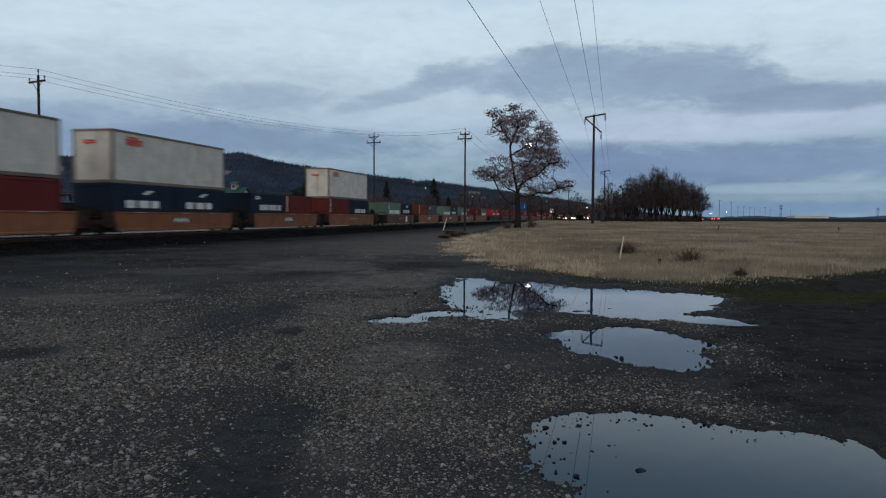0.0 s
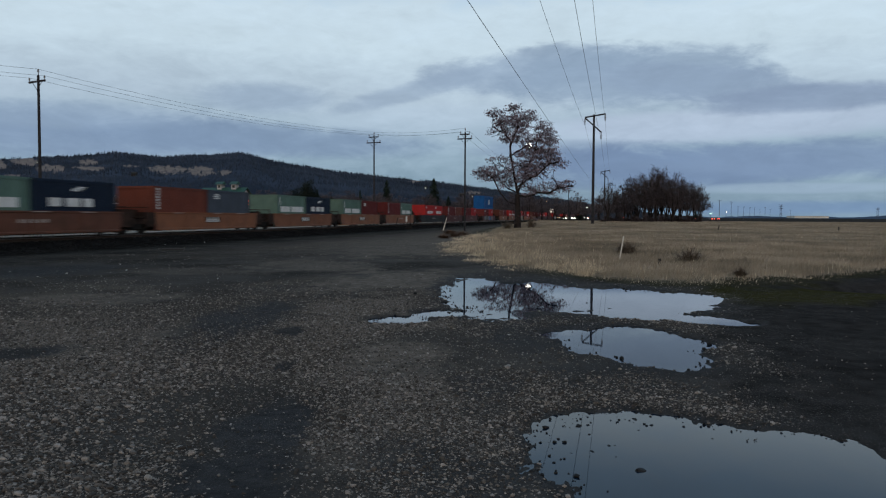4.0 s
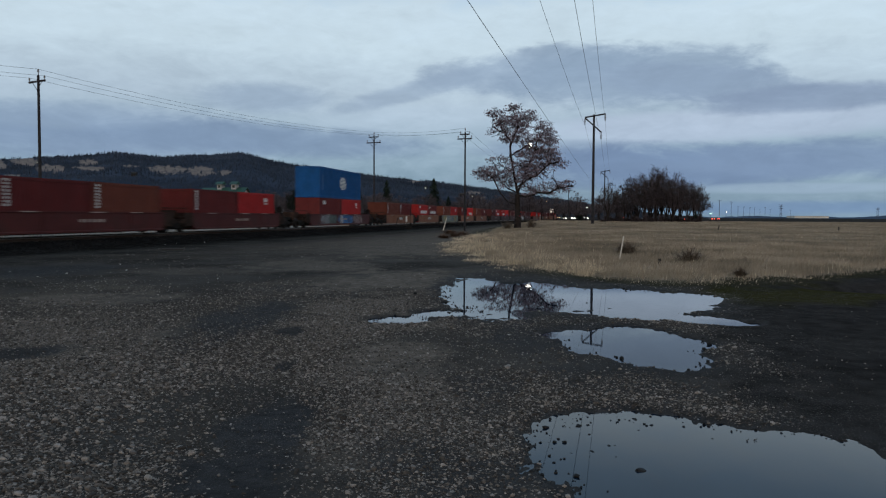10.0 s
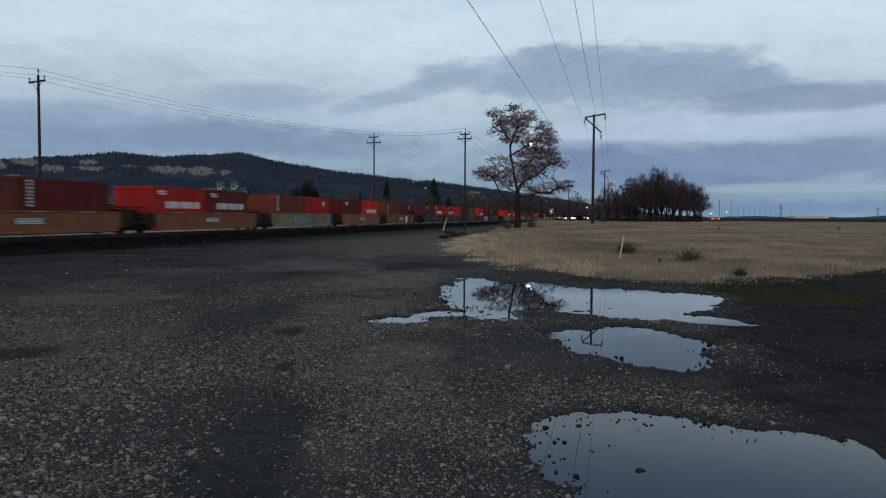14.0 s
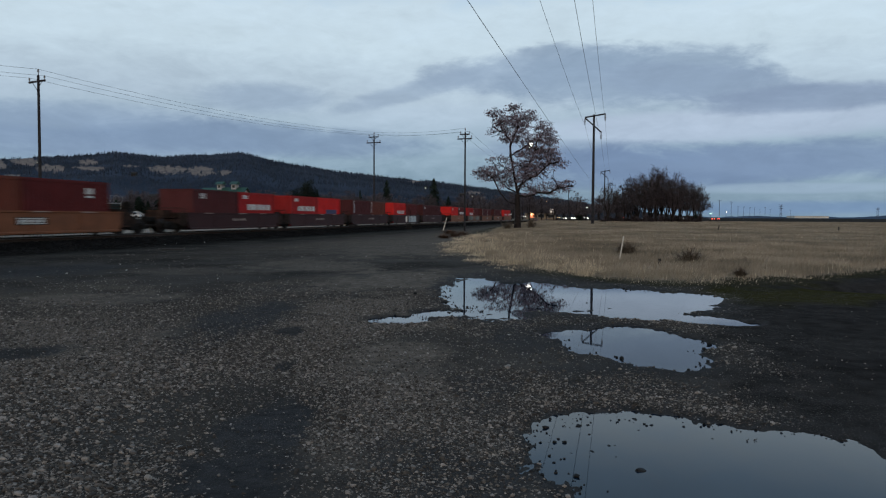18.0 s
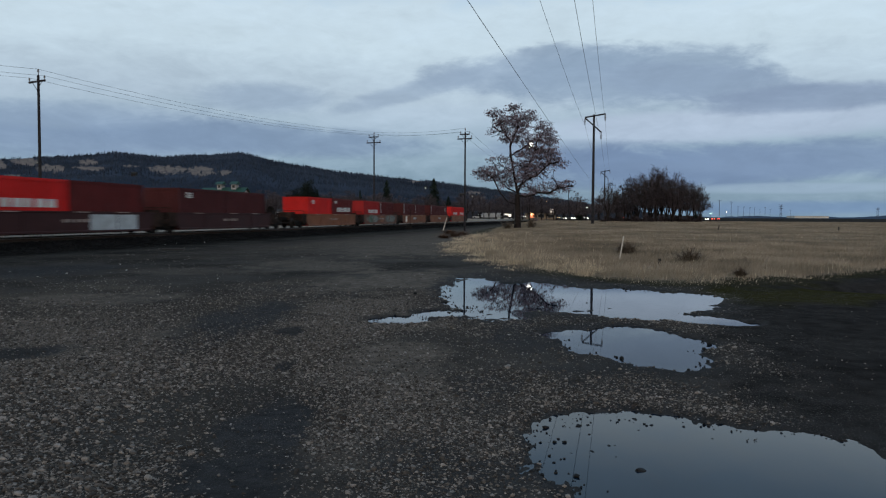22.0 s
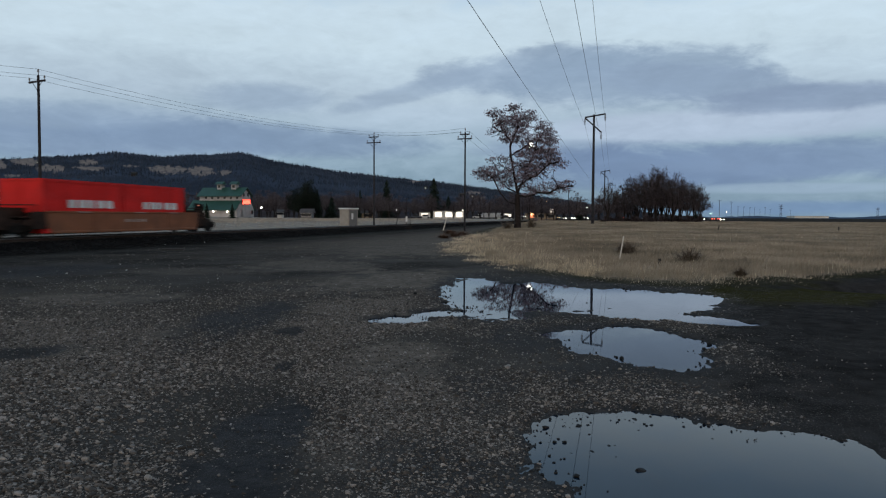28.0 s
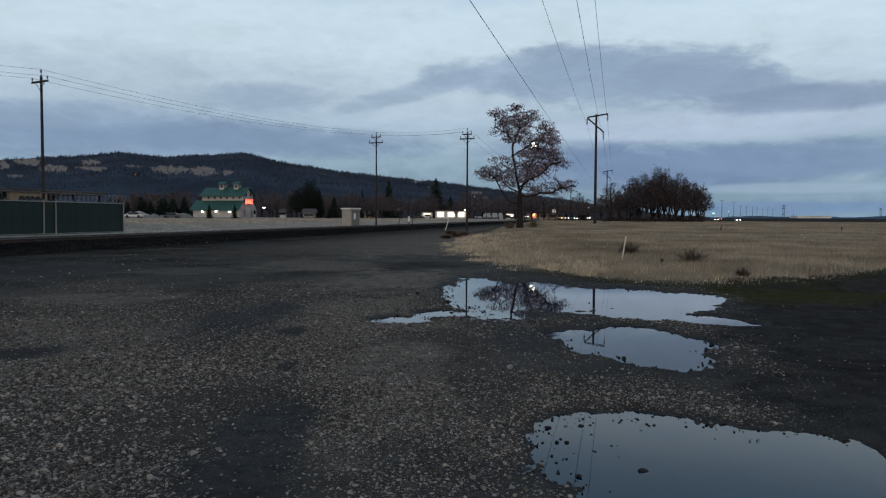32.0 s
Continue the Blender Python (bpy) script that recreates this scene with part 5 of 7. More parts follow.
def pole_wires(name, pts, sag, r, label):
    """One hanging wire through its supports."""
    cu = bpy.data.curves.new(name, "CURVE")
    cu.dimensions, cu.bevel_depth, cu.bevel_resolution = "3D", r, 1
    cu.twist_mode = "Z_UP"
    for a, b in zip(pts[:-1], pts[1:]):
        sp = cu.splines.new("POLY")
        sp.points.add(24)
        a, b = Vector(a), Vector(b)
        for i in range(25):
            t = i / 24
            p = a.lerp(b, t) - Vector((0, 0, sag * 4 * t * (1 - t)))
            sp.points[i].co = (*p, 1)
    cu.materials.append(M_WIRE)
    return tagged(new(name, cu), label, "wire", "overhead wires")


def utility_pole(x, y, top, arms, label, turn=0.0, r=0.115, pin=True, wood=None):
    """A wooden pole with crossarms (height, half length, tilt) and pin insulators. Returns the wire points of the top arm."""
    base = gz(x, y)
    ob = thing("utility_pole", pose(x, y, base, 0, 0, turn), label, "utility pole", "utility poles")
    h = top - base
    part("pole", tubes(((0, 0, -0.3), (0, 0, h), r, r * 0.68), n=10), wood or M_POLE, ob)
    pts = []
    for k, (z, half, tilt) in enumerate(arms):
        z -= base
        dz = math.tan(radians(tilt)) * half
        bm = boxes((-half, half, -0.16, -0.05, -0.06, 0.06), bevel=0.01)
        arm = part("crossarm", bm, wood or M_POLE, ob)
        arm.matrix_basis = pose(0, 0, z, 0, -tilt, 0)
        for s in (-0.92, 0.92):
            ins = part("insulator", tubes(((0, 0, 0), (0, 0, 0.12), 0.02), ((0, 0, 0.1), (0, 0, 0.26), 0.06, 0.045)), M_INSUL, arm)
            ins.matrix_basis = pose(s * half, -0.1, 0.06)
            w = Matrix.Translation((x, y, base)) @ pose(0, 0, 0, 0, 0, turn) @ Vector((s * half, -0.1, z + 0.3 + dz * s))
            pts.append(w)
        for s in (-1, 1):
            part("brace", tubes(((s * half * 0.55, -0.1, z - 0.05), (0, -0.12, z - 0.55), 0.02), n=5), M_POLE, ob)
    if pin:
        ins = part("insulator", tubes(((0, 0, 0), (0, 0, 0.25), 0.025), ((0, 0, 0.22), (0, 0, 0.42), 0.07, 0.05)), M_INSUL, ob)
        ins.matrix_basis = pose(0, 0, h)
        pts.append(Vector((x, y, top + 0.42)))
    return pts


def davit_pole(x, y, top, label, s=1.0, turn=-12.0):
    """A transmission pole: a crossarm, a long brace that runs past the pole, and three hanging insulators."""
    base = gz(x, y)
    ob = thing("transmission_pole", pose(x, y, base, 0, 0, turn), label, "utility pole", "transmission poles")
    h = top - base
    part("pole", tubes(((0, 0, -0.3), (0, 0, h), 0.185, 0.12), n=12), M_POLE, ob)
    part("crossarm", tubes(((-1.05, -0.2, h - 0.35), (1.35, -0.2, h + 0.02), 0.09), n=8), M_POLE, ob)
    part("brace", tubes(((-1.05, -0.2, h - 0.40), (0.9, -0.2, h - 2.15), 0.085), n=8), M_POLE, ob)
    ends = []
    for ex, ez in ((-1.05, h - 0.4), (0.85, h - 2.15), (1.3, h)):
        bm = tubes(((ex, -0.2, ez), (ex, -0.2, ez - 0.85), 0.03), n=6)
        for i in range(6):
            tube(bm, (ex, -0.2, ez - 0.15 - i * 0.11), (ex, -0.2, ez - 0.2 - i * 0.11), 0.10, n=10)
        part("insulator", bm, M_INSUL, ob)
        ends.append(ob.matrix_basis @ Vector((ex, -0.2, ez - 0.87)))
    return ends


p1 = utility_pole(-26.95, 50, 10.80, [(10.39, 0.72, 3)], "tall dark wooden utility pole behind the railway", -20)
p2 = utility_pole((-8.71, 94.00, 7.44)[0], 94, 11.67, [(11.46, 0.70, 0), (10.76, 1.0, 0)], "wooden utility pole with two crossarms behind the railway", -25)
p3 = utility_pole((2.31, 80.00, 6.62)[0], 80, 10.58, [(10.34, 0.55, 0), (9.86, 0.85, 0)], "wooden utility pole with two crossarms beside the railway", -25)
p6 = utility_pole((31.84, 190.00, 5.07)[0], 190, 8.51, [(8.23, 0.9, 0)], "far wooden utility pole", 0)
p0 = utility_pole(-52, 16, 10.80, [(10.39, 0.75, 3)], "tall dark wooden utility pole behind the railway", -40)
for i, j in ((0, 0), (1, 1), (2, 4)):
    pole_wires("wire", [p0[i], p1[i], p2[j]], 0.7, 0.009, "thin overhead wire between wooden poles")
for i in (0, 1, 4):
    pole_wires("wire", [p2[i], p3[i]], 0.25, 0.009, "thin overhead wire between wooden poles")
for i, j in ((0, 0), (1, 1)):
    pole_wires("wire", [p3[i], p6[j]], 2.2, 0.009, "thin overhead wire between wooden poles")
t4 = davit_pole((17.82, 89.00, 7.27)[0], 89, 13.74, "tall dark transmission pole with a braced crossarm")
t5 = davit_pole((42.28, 196.00, 8.19)[0], 196, 13.80, "far transmission pole with a braced crossarm")
tb = davit_pole(-6.4, -17, 13.74, "tall dark transmission pole behind the camera")
for a, b, c in zip(tb, t4, t5):
    pole_wires("wire", [a, b, c], 0.8, 0.0105, "heavy transmission wire overhead")
low = [Vector((tb[0][0] - 1.7, -17, 9.4)), Vector(((40.80, 196.00, 8.18)[0], 196, 8.6))]
pole_wires("wire", low, 0.6, 0.013, "thick cable slung overhead")

# ---------------------------------------------------------------- things along the railway
M_CAB = mat("cabinet_metal", (0.30, 0.27, 0.23), 0.6, 0.0, 0.12, 2, (0.2, 0.16, 0.12), 0.5)
M_CAB_D = mat("cabinet_side", (0.13, 0.125, 0.12), 0.6, 0.0, 0.12, 2)
cx, cy = (-11.14, 88.00, 0.41)[0], 88.0
cab = thing("signal_cabinet", pose(cx, cy, gz(cx, cy), 0, 0, -40), "beige metal signal cabinet with a pale roof beside the track", "cabinet")
part("body", boxes((-0.75, 0.75, -0.75, 0.75, 0, 2.05), bevel=0.02), M_CAB, cab)
part("roof", boxes((-0.88, 0.88, -0.88, 0.88, 2.05, 2.22), bevel=0.05), M_WHITE, cab)
# this side is a darker grey than the beige body
part("door", boxes((0.76, 0.80, -0.6, 0.6, 0.12, 1.95), bevel=0.01), M_CAB_D, cab)
part("notice", boxes((0.805, 0.815, -0.3, 0.0, 0.9, 1.6)), M_WHITE, cab, "white notice panel")
part("plinth", boxes((-0.85, 0.85, -0.85, 0.85, -0.3, 0.06)), M_CAB_D, cab)

sx, sy = (-4.10, 90.00, 0.22)[0], 90.0
sw = thing("switch_stand", pose(sx, sy, gz(sx, sy)), "track switch stand with a white target on a thin mast", "switch stand")
part("base", boxes((-0.35, 0.35, -0.2, 0.2, 0, 0.25), bevel=0.03), M_STEEL, sw)
part("mast", tubes(((0.12, 0, 0.2), (0.12, 0, 2.4), 0.035), n=6), M_STEEL, sw)
part("target", boxes((-0.42, -0.22, -0.02, 0.02, 0.9, 1.55), bevel=0.008), M_WHITE, sw)
part("lever", tubes(((-0.32, 0, 0.2), (-0.32, 0, 1.0), 0.03), n=6), M_STEEL, sw)
part("leg", tubes(((-0.25, 0, 0), (0.1, 0, 0.7), 0.03), n=6), M_STEEL, sw)
part("leg", tubes(((0.4, 0, 0), (0.14, 0, 0.7), 0.03), n=6), M_STEEL, sw)


def stake(x, y, h, dx, label, ma, w=0.04):
    ob = thing("stake", pose(x, y, gz(x, y) - 0.05), label, "stake")
    bm = boxes((-w, w, -0.015, 0.015, 0, h), bevel=0.004)
    for v in bm.verts:
        v.co.x += dx * v.co.z
    part("post", bm, ma, ob)


M_PALE = mat("pale_stake", (0.50, 0.47, 0.42), 0.8, var=0.2)
M_DARKPOST = mat("dark_post", (0.03, 0.028, 0.027), 0.9, var=0.2)
x, y = (6.39, 26.99)
stake(x, y, 0.92, 0.16, "leaning white survey stake in the grass", M_PALE, 0.022)
for px, py, h, dx, ma in ((1270, 404, 0.5, 0.2, M_DARKPOST), (1484, 404, 0.42, 0.0, M_DARKPOST), (700, 404, 1.2, 0.25, M_DARKPOST), (1168, 470, 0.28, 0.0, M_DARKPOST)):
    d = 64 if px > 1200 else (96 if px == 700 else 24)
    x = (px - 784) / 1320 * d
    stake(x, d, h, dx, "short dark post standing in dry grass", ma, 0.05)
x, y = (-0.01, 84.00, 0.78)[0], 84
stake(x, y, 1.5, 0.28, "leaning pale board by the track", M_PALE, 0.05)

# the green yard fence with coiled wire and the shed behind it
M_SLAT = mat("green_fence_slats", (0.007, 0.020, 0.016), 0.7, var=0.25, scale=1.5, dirt=(0.02, 0.03, 0.026), per="object", spread=0.2)
M_GALV = mat("galvanised_post", (0.25, 0.25, 0.24), 0.5, 0.5, 0.1)
M_COIL = mat("razor_wire", (0.22, 0.22, 0.22), 0.5, 0.5, 0.1)
FX, FY = (-22.50, 52.00, 0.34)[0], 52.0
fdir = Vector((-math.sin(TURN), -math.cos(TURN), 0))
fence = thing("yard_fence", pose(FX, FY, 0.33, 0, 0, 90 - math.degrees(TURN) + 180), "dark green slatted yard fence with coiled wire on top", "fence")
FLEN, FH = 26.0, 2.02
slat_me = shared("slat", lambda: boxes((0, 0.118, -0.012, 0.012, 0.05, FH), bevel=0.003), M_SLAT)
for i in range(int(FLEN / 0.125)):
    again("slat", slat_me, fence, Matrix.Translation((i * 0.125, 0, 0)))
post_me = shared("post", lambda: tubes(((0, 0, -0.2), (0, 0, FH + 0.08), 0.045), n=8), M_GALV)
again("post", post_me, fence, Matrix.Translation((0.0, 0.06, 0)))
again("post", post_me, fence, Matrix.Translation((6.6, 0.06, 0)))
again("post", post_me, fence, Matrix.Translation((7.6, 0.06, 0)))
part("rail", tubes(((0, 0.05, FH), (FLEN, 0.05, FH), 0.025), ((0, 0.05, 0.1), (FLEN, 0.05, 0.1), 0.02), n=6), M_GALV, fence)
bm = bmesh.new()
prev = None
for i in range(40 * 14):
    a = i * 2 * math.pi / 14
    p = Vector((i / 14 * 0.42, 0.30 * math.sin(a), FH + 0.30 + 0.27 * math.cos(a)))
    if prev is not None and p.x < FLEN:
        tube(bm, prev, p, 0.009, n=4)
    prev = p
part("wire_coil", bm, M_COIL, fence, "coiled barbed wire")

M_SHEDROOF = mat("shed_roof", (0.050, 0.042, 0.040), 0.8, var=0.3, scale=1)
M_SHEDWALL = mat("shed_board", (0.26, 0.19, 0.12), 0.8, var=0.2, scale=2)
M_DARK = mat("dark_wall_and_shade", (0.012, 0.011, 0.010), 0.9, var=0.1)
shed = thing("shed", pose((-27.65, 60.00, 2.86)[0], 60, 0.88, 0, 0, 90 - math.degrees(TURN) + 180), "low brown yard shed with a flat dark roof", "shed")
part("roof", boxes((0, 22, -4.2, 0.6, 2.2, 2.48), bevel=0.04), M_SHEDROOF, shed)
part("wall", boxes((0.4, 21, -4, -3.8, -0.6, 2.2)), M_DARK, shed)
part("wall", boxes((6.5, 10, 0.2, 0.4, 0.6, 2.2)), M_SHEDWALL, shed, "tan boarded wall")
# a near-black panel stands in for the shade inside an opening
part("shade_panel", boxes((7.0, 9.2, 0.41, 0.46, 1.2, 1.95)), M_DARK, shed)
for x in (0.5, 3.5, 6.3, 10.2, 14, 18):
    part("post", boxes((x, x + 0.16, 0.2, 0.36, -0.6, 2.2)), M_DARK, shed)

def heap(x, y, w, h, seed, label, ma):
    """A low uneven pile."""
    k = 28
    u = np.linspace(-1, 1, k)
    U, V = np.meshgrid(u, u)
    r = np.hypot(U, V)
    Z = h * np.clip(1 - r, 0, 1) ** 0.8 * (0.6 + 0.9 * fbm(U * 3 + seed, V * 3, seed)) - 0.05
    ii = np.arange(k * k).reshape(k, k)
    f = np.stack([ii[:-1, :-1], ii[:-1, 1:], ii[1:, 1:], ii[1:, :-1]], -1).reshape(-1, 4)
    ob = raw_mesh("rubble_heap", np.stack([U * w, V * w * 0.5, Z], -1).reshape(-1, 3), f, ma, True)
    ob.location = (x, y, gz(x, y))
    tagged(ob, label, "heap")


M_HEAP = mat("pale_rubble", (0.22, 0.205, 0.19), 0.9, var=0.35, scale=2, bump=0.8, bscale=6)
M_HEAPD = mat("dark_rubble", (0.12, 0.11, 0.10), 0.9, var=0.35, scale=2, bump=0.8, bscale=6)
for px, d, w, h, ma in ((242, 204, 4.6, 1.7, M_HEAP), (226, 206, 3.8, 1.6, M_HEAP), (232, 200, 6.0, 1.3, M_HEAPD), (268, 202, 3.6, 1.1, M_HEAPD), (290, 204, 4.5, 1.0, M_HEAPD), (318, 206, 3.6, 1.5, M_HEAPD), (306, 202, 2.2, 1.4, M_HEAPD)):
    heap((px - 784) / 1320 * d, d, w, h, px % 7, "pile of pale rubble beyond the railway" if ma is M_HEAP else "pile of dark rubble beyond the railway", ma)

# ---------------------------------------------------------------- the green-roofed barn
M_GREENROOF = mat("green_metal_roof", (0.014, 0.055, 0.040), 0.5, 0.2, 0.15, 0.5)
M_BARN = mat("barn_siding", (0.31, 0.30, 0.295), 0.8, var=0.12, scale=0.6)
M_GLASSDARK = mat("dark_window", (0.02, 0.022, 0.025), 0.15, var=0.1, bump=0)
M_NEON = glow("neon_red", (1.0, 0.10, 0.06), 4.5)
M_LAMPW = glow("lamp_white", (1.0, 0.90, 0.74), 12)
M_LAMPO = glow("lamp_orange", (1.0, 0.50, 0.22), 6)
M_LAMPR = glow("lamp_red", (1.0, 0.08, 0.05), 7)
bd = 220.0
S = bd / 1320
bo = (-60.83, 220.00, 0.96)
barn = thing("barn", pose(bo[0], bd, bo[2], 0, 0, -17.5), "cream barn with green roofs, two cupolas and a red neon sign", "barn")
# local x runs back along the long side (to the west), y into the depth; the gable end faces the viewer's right
LB, WB = 14.3, 9.5


def gable(bm, x0, x1, w0, w1, z0, z1, zr):
    """A prism roof along x."""
    vs = [bm.verts.new(p) for p in ((x0, w0, z0), (x0, w1, z0), (x0, (w0 + w1) / 2, zr), (x1, w0, z0), (x1, w1, z0), (x1, (w0 + w1) / 2, zr))]
    for q in ((0, 2, 1), (3, 4, 5), (0, 3, 5, 2), (1, 2, 5, 4), (0, 1, 4, 3)):
        bm.faces.new([vs[i] for i in q])
    return bm


def slab_roof(x0, x1, w0, w1, z0, zr, t=0.16):
    """Two sloping sheets that meet at a ridge along x."""
    bm = bmesh.new()
    mid = (w0 + w1) / 2
    for w in (w0, w1):
        vs = [bm.verts.new(p) for p in ((x0, w, z0), (x1, w, z0), (x1, mid, zr), (x0, mid, zr), (x0, w, z0 - t), (x1, w, z0 - t), (x1, mid, zr - t), (x0, mid, zr - t))]
        for q in ((0, 1, 2, 3), (7, 6, 5, 4), (0, 4, 5, 1), (1, 5, 6, 2), (2, 6, 7, 3), (3, 7, 4, 0)):
            bm.faces.new([vs[i] for i in q])
    bmesh.ops.recalc_face_normals(bm, faces=bm.faces)
    return bm


part("wall", boxes((-LB, 0, 2.2, WB - 2.2, 0, 6.6)), M_BARN, barn)
part("wall", boxes((-LB - 1.6, 0.0, 0.0, 0.2, 0, 2.3)), M_BARN, barn)
g = gable(bmesh.new(), -0.1, 0.0, 2.2, WB - 2.2, 6.6, 6.6, 8.55)
part("gable", g, M_BARN, barn)
part("roof", slab_roof(-LB - 0.6, 0.7, 1.4, WB - 1.4, 6.35, 9.0), M_GREENROOF, barn, "upper green metal roof")
for y0, y1 in ((-0.8, 2.3), (WB + 0.8, WB - 2.3)):
    bm = bmesh.new()
    vs = [bm.verts.new(p) for p in ((-LB - 2.4, y0, 2.2), (0.1, y0, 2.2), (0.1, y1, 5.1), (-LB - 2.4, y1, 5.1), (-LB - 2.4, y0, 2.0), (0.1, y0, 2.0), (0.1, y1, 4.9), (-LB - 2.4, y1, 4.9))]
    for q in ((0, 1, 2, 3), (7, 6, 5, 4), (0, 4, 5, 1), (1, 5, 6, 2), (2, 6, 7, 3), (3, 7, 4, 0)):
        bm.faces.new([vs[i] for i in q])
    part("lean_to_roof", bm, M_GREENROOF, barn, "lower green metal roof")
part("wall", boxes((-0.1, 0.0, 0.2, WB - 0.2, 0, 2.6)), M_BARN, barn)
bm = bmesh.new()
vs = [bm.verts.new(p) for p in ((0.02, 0.0, 2.1), (0.02, WB, 2.1), (0.02, WB - 2.2, 5.0), (0.02, 2.2, 5.0))]
bm.faces.new(vs)
part("gable", bm, M_BARN, barn)
for cx0 in (-8.6, -3.6):
    cup = part("cupola", boxes((cx0 - 0.8, cx0 + 0.8, WB / 2 - 0.8, WB / 2 + 0.8, 8.3, 10.0)), M_BARN, barn)
    part("cupola_roof", gable(bmesh.new(), cx0 - 1.3, cx0 + 1.3, WB / 2 - 1.3, WB / 2 + 1.3, 9.9, 9.9, 10.8), M_GREENROOF, cup)
    part("louvre", boxes((cx0 - 0.45, cx0 + 0.45, WB / 2 - 0.84, WB / 2 - 0.81, 8.9, 9.7)), M_GLASSDARK, cup)
wme = shared("barn_window", lambda: boxes((-0.35, 0.35, 2.14, 2.19, 5.5, 6.1)), M_GLASSDARK)
for i in range(6):
    again("window", wme, barn, Matrix.Translation((-12 + i * 2.15, 0, 0)))
for y in (3.6, 5.9):
    part("window", boxes((0.12, 0.17, y - 0.35, y + 0.35, 6.3, 7.3)), M_GLASSDARK, barn)
for y in (1.3, 2.2):
    part("window", boxes((0.03, 0.08, 7.4 + y * 0.5 - 0.3, 7.4 + y * 0.5 + 0.3, 1.0, 2.1)), M_GLASSDARK, barn)
part("barn_door", boxes((0.03, 0.1, 3.3, 6.2, 0.1, 4.0), (0.1, 0.13, 3.3, 6.2, 2.0, 2.15), (0.1, 0.13, 4.65, 4.85, 0.1, 4.0)), M_BARN, barn)
sign = part("neon_sign", boxes((0.18, 0.35, 2.3, 6.9, 3.9, 5.4), bevel=0.03), M_STEEL, barn)
for z in (4.02, 5.1):
    part("neon_tube", tubes(((0.42, 2.5, z + 0.1), (0.42, 6.7, z + 0.1), 0.10), n=6), M_NEON, sign)
for i in range(6):
    part("neon_tube", tubes(((0.42, 2.8 + i * 0.65, 4.35), (0.42, 3.1 + i * 0.65, 4.95), 0.16), n=6), M_NEON, sign)
for xx in (-12.5, -7.8, -3.0):
    lamp = part("wall_lamp", boxes((xx - 0.12, xx + 0.12, -0.25, 0.0, 1.75, 2.0)), M_STEEL, barn)
    part("bulb", tubes(((xx, -0.3, 1.55), (xx, -0.3, 1.85), 0.22), n=8), M_LAMPW, lamp)


def street_lamp(px, py, d, ma, r=0.22, label="lit street lamp on a thin pole"):
    x, _, z = (px - 784) / 1320 * d, 0, 0
    zt = 1.6 + (383 + (px - 784) * 0.0052 - py) / 1320 * d
    b = gz(x, d)
    ob = thing("street_lamp", pose(x, d, b), label, "street lamp", "street lamps")
    part("pole", tubes(((0, 0, -0.2), (0, 0, zt - b), 0.09, 0.06), n=6), M_STEEL, ob)
    part("head", boxes((-0.35, 0.35, -0.2, 0.2, zt - b, zt - b + 0.15), bevel=0.03), M_STEEL, ob)
    part("bulb", tubes(((0, -0.05, zt - b - 0.3), (0, -0.05, zt - b), r), n=8), ma, ob)


street_lamp(463, 367, 232, M_LAMPW, 0.32)
for px, py, d in ((1037, 367, 330), (1019, 370, 360), (1004, 371, 400), (875, 369, 340), (967, 357, 420), (818, 371, 290), (1284, 375, 420), (701, 371, 300)):
    street_lamp(px, py, d, M_LAMPW if px != 967 else M_LAMPO, 0.34 if px == 1037 else 0.2)
for px, py, r in ((70, 291, 1.6), (237, 313, 0.6), (304, 350, 0.4), (270, 357, 0.45), (753, 336, 1.0), (817, 349, 0.8), (836, 352, 0.8)):
    a = math.atan((px - 784) / 1320)
    e = (383 + (px - 784) * 0.0052 - py) / 1320
    rr = np.linspace(440, 1740, 400)
    zz = slope_z(np.full(400, a), rr)
    k = int(np.argmax((zz - 1.6) / (rr * math.cos(a)) >= e))
    r0 = rr[k] if k else 900
    ob = thing("house", pose(r0 * math.sin(a), r0 * math.cos(a), float(zz[k]) + 1.5), "small far house with a lit window on the hillside", "house", "hillside houses")
    part("wall", boxes((-3, 3, 0, 6, -4, 2.5)), M_DARK, ob)
    part("roof", gable(bmesh.new(), -3.4, 3.4, -0.5, 6.5, 2.5, 2.5, 4.5), M_DARK, ob)
    part("lit_window", boxes((-r * 0.3, r * 0.3, -0.2, -0.05, 0.6, 0.6 + r * 0.6)), M_LAMPW, ob)


